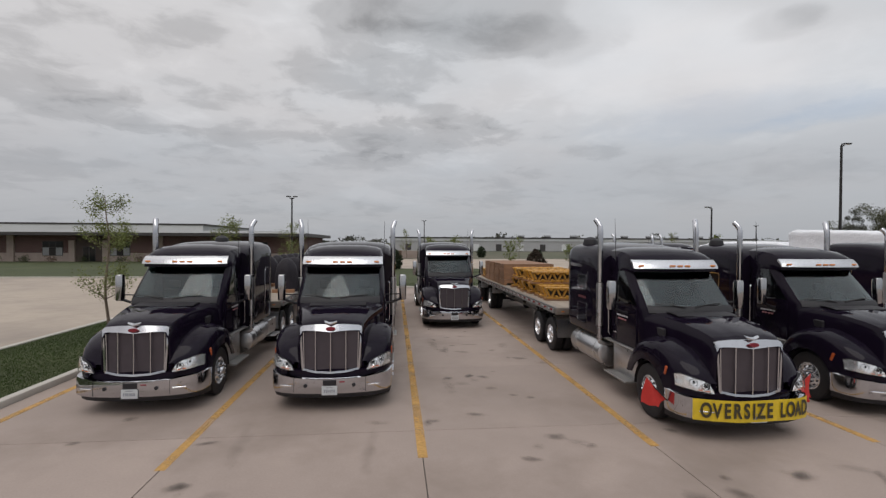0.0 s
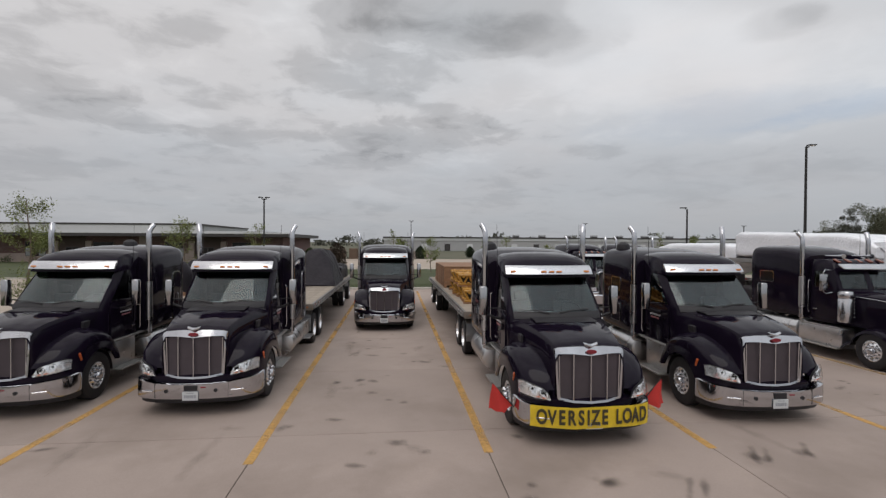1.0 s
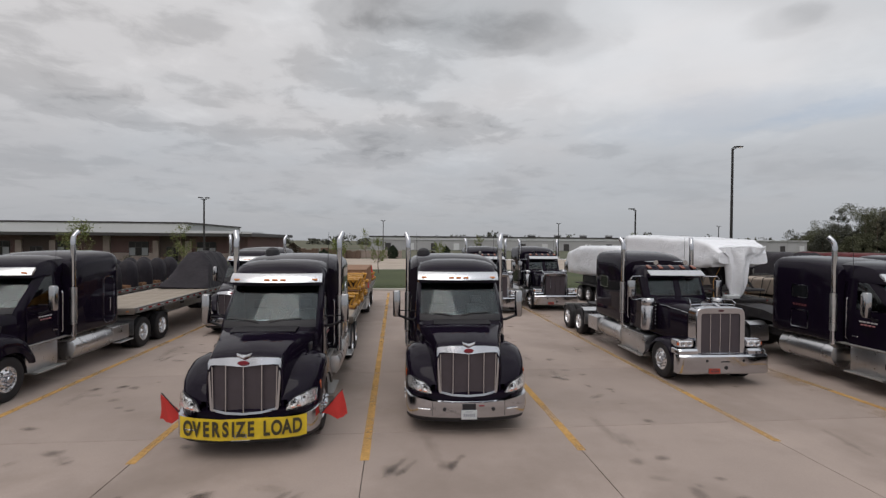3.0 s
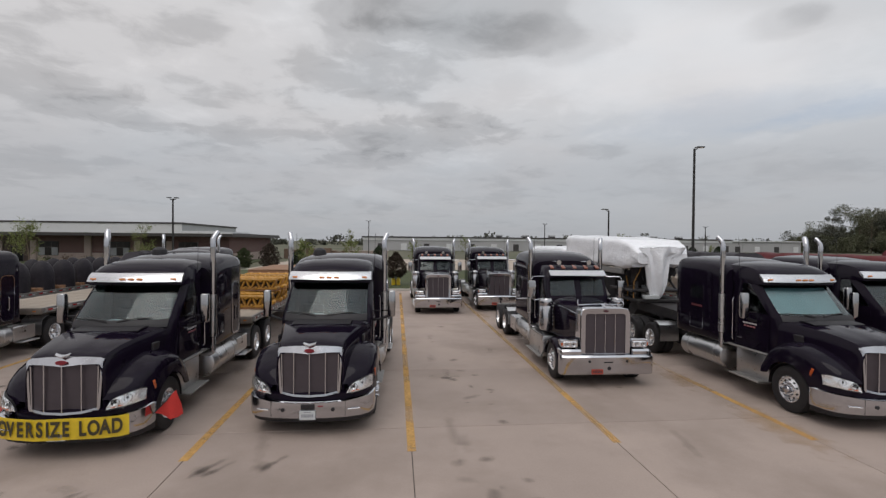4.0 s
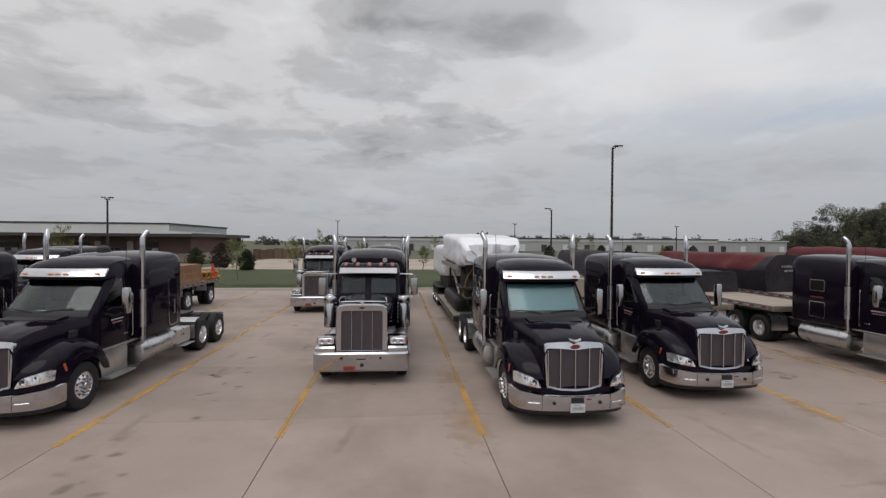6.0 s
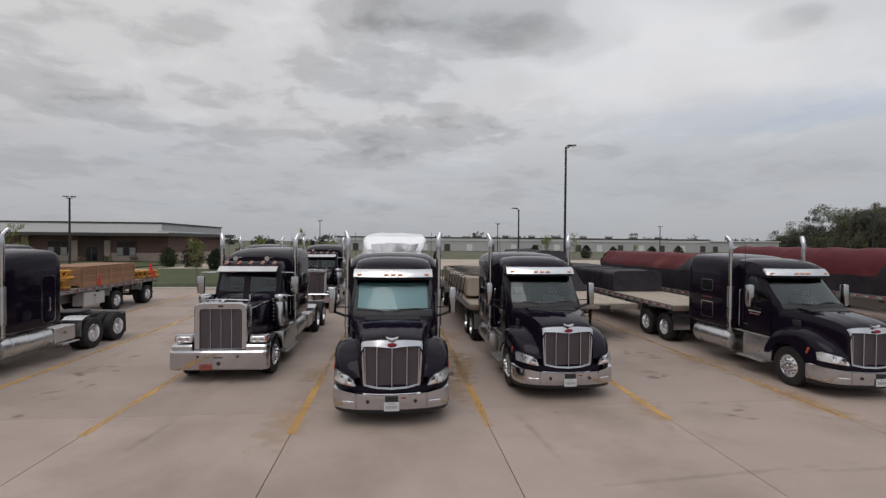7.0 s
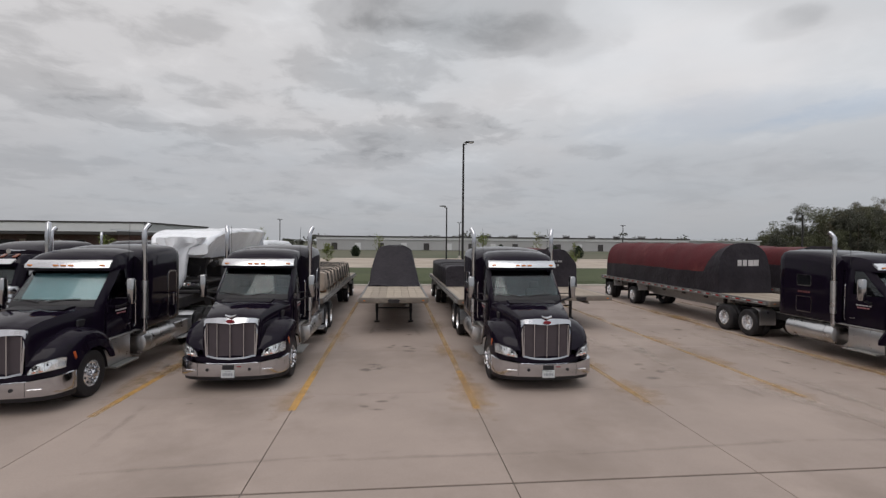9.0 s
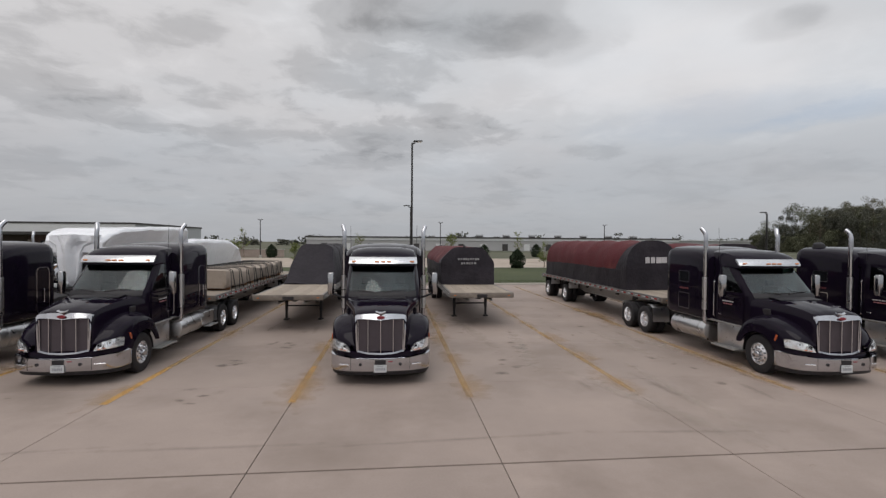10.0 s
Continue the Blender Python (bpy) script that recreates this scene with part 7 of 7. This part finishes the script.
def woods(name, spots, material, label, density=420, leaf=0.42):
    """Distant trees as one mass of leaf clumps with trunks."""
    rn = random.Random(hash(label) % 1 + len(spots))
    pts, trunks = [], bmesh.new()
    for x, y, h, r in spots:
        merge(trunks, tube([(x, y, 0), (x + rn.gauss(0, 0.3), y, h * 0.75)], 0.28, 5, 0.06))
        clumps = [(Vector((x + rn.gauss(0, r * 0.5), y + rn.gauss(0, r * 0.5), h * rn.uniform(0.08, 0.92))), r * rn.uniform(0.25, 0.55)) for _ in range(26)]
        for i in range(density):
            c, cr = clumps[rn.randrange(len(clumps))]
            d = Vector((rn.gauss(0, 1), rn.gauss(0, 1), rn.gauss(0, 0.8))).normalized() * cr * rn.random() ** 0.35
            p = c + d
            p.z = min(max(p.z, 0.4), h)
            pts.append(p)
    v, f = leaf_cards(pts, leaf, rn)
    ob = new(name, mesh_from(name, v, f, material))
    tagged(ob, label, "trees", kind="stuff")
    ob2 = new(name + "_trunks", mesh_of("trunks", trunks, M["bark"]))
    tagged(ob2, "bare brown trunks of the distant woods", "trees", kind="stuff")


rn = random.Random(5)
right = []
for i in range(54):
    u = -0.018 + 0.33 * i / 53
    tall = interp(u, [(-0.02, 8.0), (-0.008, 9.5), (0.012, 9.0), (0.03, 6.0), (0.05, 6.5), (0.07, 11.0), (0.09, 20.0), (0.11, 25.5), (0.15, 22.0), (0.35, 23.0)])
    right.append((212 + 170 * u + rn.gauss(0, 1.5), 207 - 85 * u + rn.gauss(0, 9), tall * rn.uniform(0.78, 1.04), rn.uniform(2.6, 4.4) if tall < 15 else rn.uniform(4.0, 6.5)))
woods("woods", right[::2], M["leaf_wood"], "distant dull green woods behind the yard", 6400, 0.25)
woods("olive_woods", right[1::2], M["leaf_olive"], "distant olive green woods behind the yard", 6000, 0.25)
woods("budding_woods", [(226 + i * 5 + rn.gauss(0, 2), 190 - i * 3, rn.uniform(22, 28), 3.6) for i in range(7)], M["leaf_grey"], "distant budding grey-green trees", 2400, 0.20)
woods("far_grove", [(362 + rn.gauss(0, 16), 352 + rn.gauss(0, 12), rn.uniform(13, 18), 7) for i in range(9)], M["leaf_wood"], "far dark grove near the horizon", 1300, 0.5)
horizon = []
for i in range(90):
    x = -260 + i * 9 + rn.gauss(0, 4)
    horizon.append((x, 420 + rn.gauss(0, 15), rn.choice((5, 6, 8, 9, 12)) * rn.uniform(0.7, 1.1), rn.uniform(4, 8)))
woods("horizon_trees", horizon, M["leaf_wood"], "low far tree line along the horizon", 130, 1.1)

# ---- buildings ----


def brick_building():
    t = thing("brick_building", "long low brown brick building with dark flat eaves", "building", pose(0, 74.0, 0))
    x0, x1, h = -120.0, -16.2, 4.35
    wall = part("wall", box(x0, x1, 0.0, 26.0, 0.0, h), M["brick"], t, "brown brick wall")
    part("stone_base", box(x0 - 0.05, x1 + 0.06, -0.08, 26.0, 0.0, 1.45, 0.02, 1), M["stone"], t, "tan stone base course")
    roof = part("roof", box(x0 - 1.2, x1 + 1.6, -3.4, 27.0, h - 0.15, h + 0.45, 0.03, 1), M["trim"], t, "dark flat roof with wide eaves")
    part("roof_edge", box(x0 - 1.25, x1 + 1.65, -3.46, -3.39, h + 0.34, h + 0.52), M["roof_light"], roof, "pale metal roof edge")
    part("upper_wall", box(x0, x1 - 4, 5.0, 25.0, h + 0.45, h + 0.9), M["roof_light"], t)
    i = 0
    x = x1 - 6.5
    rn2 = random.Random(9)
    while x > x0 + 6:
        kind = i % 4
        if kind in (0, 2):
            w = part("window", box(x - 1.5, x + 1.5, -0.14, 0.05, 1.0, 3.3, 0.01, 1), M["trim"], wall, "dark framed office window")
            for k in range(3):
                # outer lower panes carry the painted reflection
                part("pane", box(x - 1.42 + k * 0.97, x - 0.52 + k * 0.97, -0.16, 0.0, 1.08, 2.3), M["pale_pane"] if k != 1 else M["window"], w)
                part("pane", box(x - 1.42 + k * 0.97, x - 0.52 + k * 0.97, -0.16, 0.0, 2.38, 3.22), M["window"], w)
        elif kind == 1:
            part("panel", box(x - 2.0, x + 2.0, -0.12, 0.05, 0.0, h), M["skin"], wall, "dark brown recessed panel")
            for k in (-1, 1):
                part("pier", box(x + k * 2.5 - 0.45, x + k * 2.5 + 0.45, -0.35, 0.0, 0.0, h - 0.9, 0.02, 1), M["stone"], wall, "tan stone pier")
            d = part("door", box(x - 0.95, x + 0.95, -0.16, 0.0, 0.0, 2.5, 0.02, 1), M["trim"], wall, "glazed double door")
            for k in (-1, 1):
                part("pane", box(x + k * 0.47 - 0.38, x + k * 0.47 + 0.38, -0.18, -0.1, 0.15, 2.35), M["window"], d)
        else:
            part("pier", box(x - 0.5, x + 0.5, -0.35, 0.0, 0.0, h - 0.02, 0.02, 1), M["stone"], wall, "tan stone pier")
        x -= rn2.uniform(4.6, 6.2)
        i += 1
    return t


brick_building()
rn3 = random.Random(4)
for i in range(16):
    x = -16 - i * 4.1 + rn3.gauss(0, 0.7)
    t = thing("shrub", "small rounded shrub by the brick wall", "shrub", pose(x, 72.2 + rn3.gauss(0, 0.3), 0.09), "foundation shrubs")
    part("stem", tube([(0, 0, 0), (0, 0, 0.5)], 0.03, 5), M["bark"], t)
    pts = [Vector((rn3.gauss(0, 0.35), rn3.gauss(0, 0.35), abs(rn3.gauss(0.45, 0.25)))) for _ in range(220)]
    v, f = leaf_cards(pts, 0.1, rn3)
    part("crown", mesh_from("crown", v, f, M["leaf_dark"] if i % 3 else M["rust"]), None, t)


def warehouse(name, x0, x1, y0, y1, h, wall_mat, label, bays, trim_h=1.0, band_h=0.0, cap="trim"):
    t = thing(name, label, "building", pose(0, y0, 0))
    wall = part("wall", box(x0, x1, 0, y1 - y0, 0, h), M[wall_mat], t, "pale metal wall panels")
    part("roof", box(x0 - 0.6, x1 + 0.6, -0.6, y1 - y0 + 0.6, h, h + trim_h * 0.5, 0.02, 1), M[cap], t, "dark roof edge")
    if band_h:
        part("upper_band", box(x0 - 0.25, x1 + 0.25, -0.3, 0.0, h - band_h, h - 0.01), M["roof_light"], t, "lighter upper cladding")
    rib = mesh_of("rib", box(-0.06, 0.06, -0.09, 0.0, 0.0, h - band_h - 0.02), M[wall_mat], 0)
    step = (x1 - x0) / bays
    for i in range(bays + 1):
        part("rib", rib, None, wall, "", pose(x0 + i * step, 0, 0))
        if i < bays and i % 2:
            d = part("dock_door", box(x0 + i * step + step * 0.25, x0 + i * step + step * 0.75, -0.15, 0.05, 0.1, min(3.6, h * 0.55), 0.02, 1), M["trim"] if i % 4 == 1 else M["roof_light"], wall, "roller dock door")
    return t


warehouse("grey_warehouse", -430, -97, 246, 329, 11.5, "metal_wall", "huge grey metal warehouse behind the brick building", 60, 1.6, 4.2)
warehouse("long_warehouse", -2, 156, 187, 240, 5.2, "ware", "long low white warehouse across the road", 34, 1.0, 1.0)
far = warehouse("far_warehouse", 158, 196, 195, 230, 4.8, "ware", "low white storage building beyond the lawn", 8, 0.8, 0.0, "roof_light")
for i in range(8):
    x = 62 + i * 13.4
    t = thing("roof_unit", "grey box rooftop ventilation unit", "roof unit", pose(x, 226, 5.7), "roof units")
    part("curb", box(-1.3, 1.3, -1.2, 1.2, 0, 0.9, 0.02, 1), M["trim"], t)
    part("hood", box(-1.5, 1.5, -1.4, 1.4, 0.9, 1.7, 0.1, 2), M["metal_wall"], t)

# stacked crates and pallets past the first lawn, and a low monument wall
for i, (x, y, w, h) in enumerate(((-4.5, 92, 5, 2.2), (-0.5, 93, 3, 1.7), (-10, 95, 4, 2.0))):
    t = thing("stacked_crates", "stack of brown timber crates beyond the road", "crates", pose(x, y, 0), "brown crate stacks")
    for k in range(3):
        part("crate", box(-w / 2 + k * w / 3 + 0.03, -w / 2 + (k + 1) * w / 3 - 0.03, -1, 1, 0, h * (1 - 0.12 * (k % 2)), 0.04, 1), M["rust"], t)
t = thing("monument_wall", "low tan stone wall on the lawn", "wall", pose(5.0, 96.0, 0))
part("wall", box(-4.5, 4.5, -0.3, 0.3, 0, 1.6, 0.03, 1), M["stone"], t)
part("cap", box(-4.65, 4.65, -0.4, 0.4, 1.6, 1.75, 0.03, 1), M["kerb"], t)

# ---- concrete slabs: one piece each, last of all ----
COLS = [-8.3] + [k * W for k in range(-2, 19)] + [72.0]
lot = thing("lot_pavement", "pale stained concrete slabs with sealed joints", "pavement", pose(0, 0, 0), kind="structure")
shared = {}
for i in range(len(COLS) - 1):
    for j in range(len(JOINTS_Y) - 1):
        w, d = round(COLS[i + 1] - COLS[i], 3), round(JOINTS_Y[j + 1] - JOINTS_Y[j], 3)
        wide = (0.024 if JOINTS_Y[j] == -3.25 else 0.008, 0.024 if JOINTS_Y[j + 1] == -3.25 else 0.008)
        key = (w, d) + wide
        if key not in shared:
            shared[key] = mesh_of("slab", box(0.007, w - 0.007, wide[0], d - wide[1], -0.03, 0.0, 0.005, 1), M["slab"], 0)
        part("slab", shared[key], None, lot, "", pose(COLS[i], JOINTS_Y[j], 0))
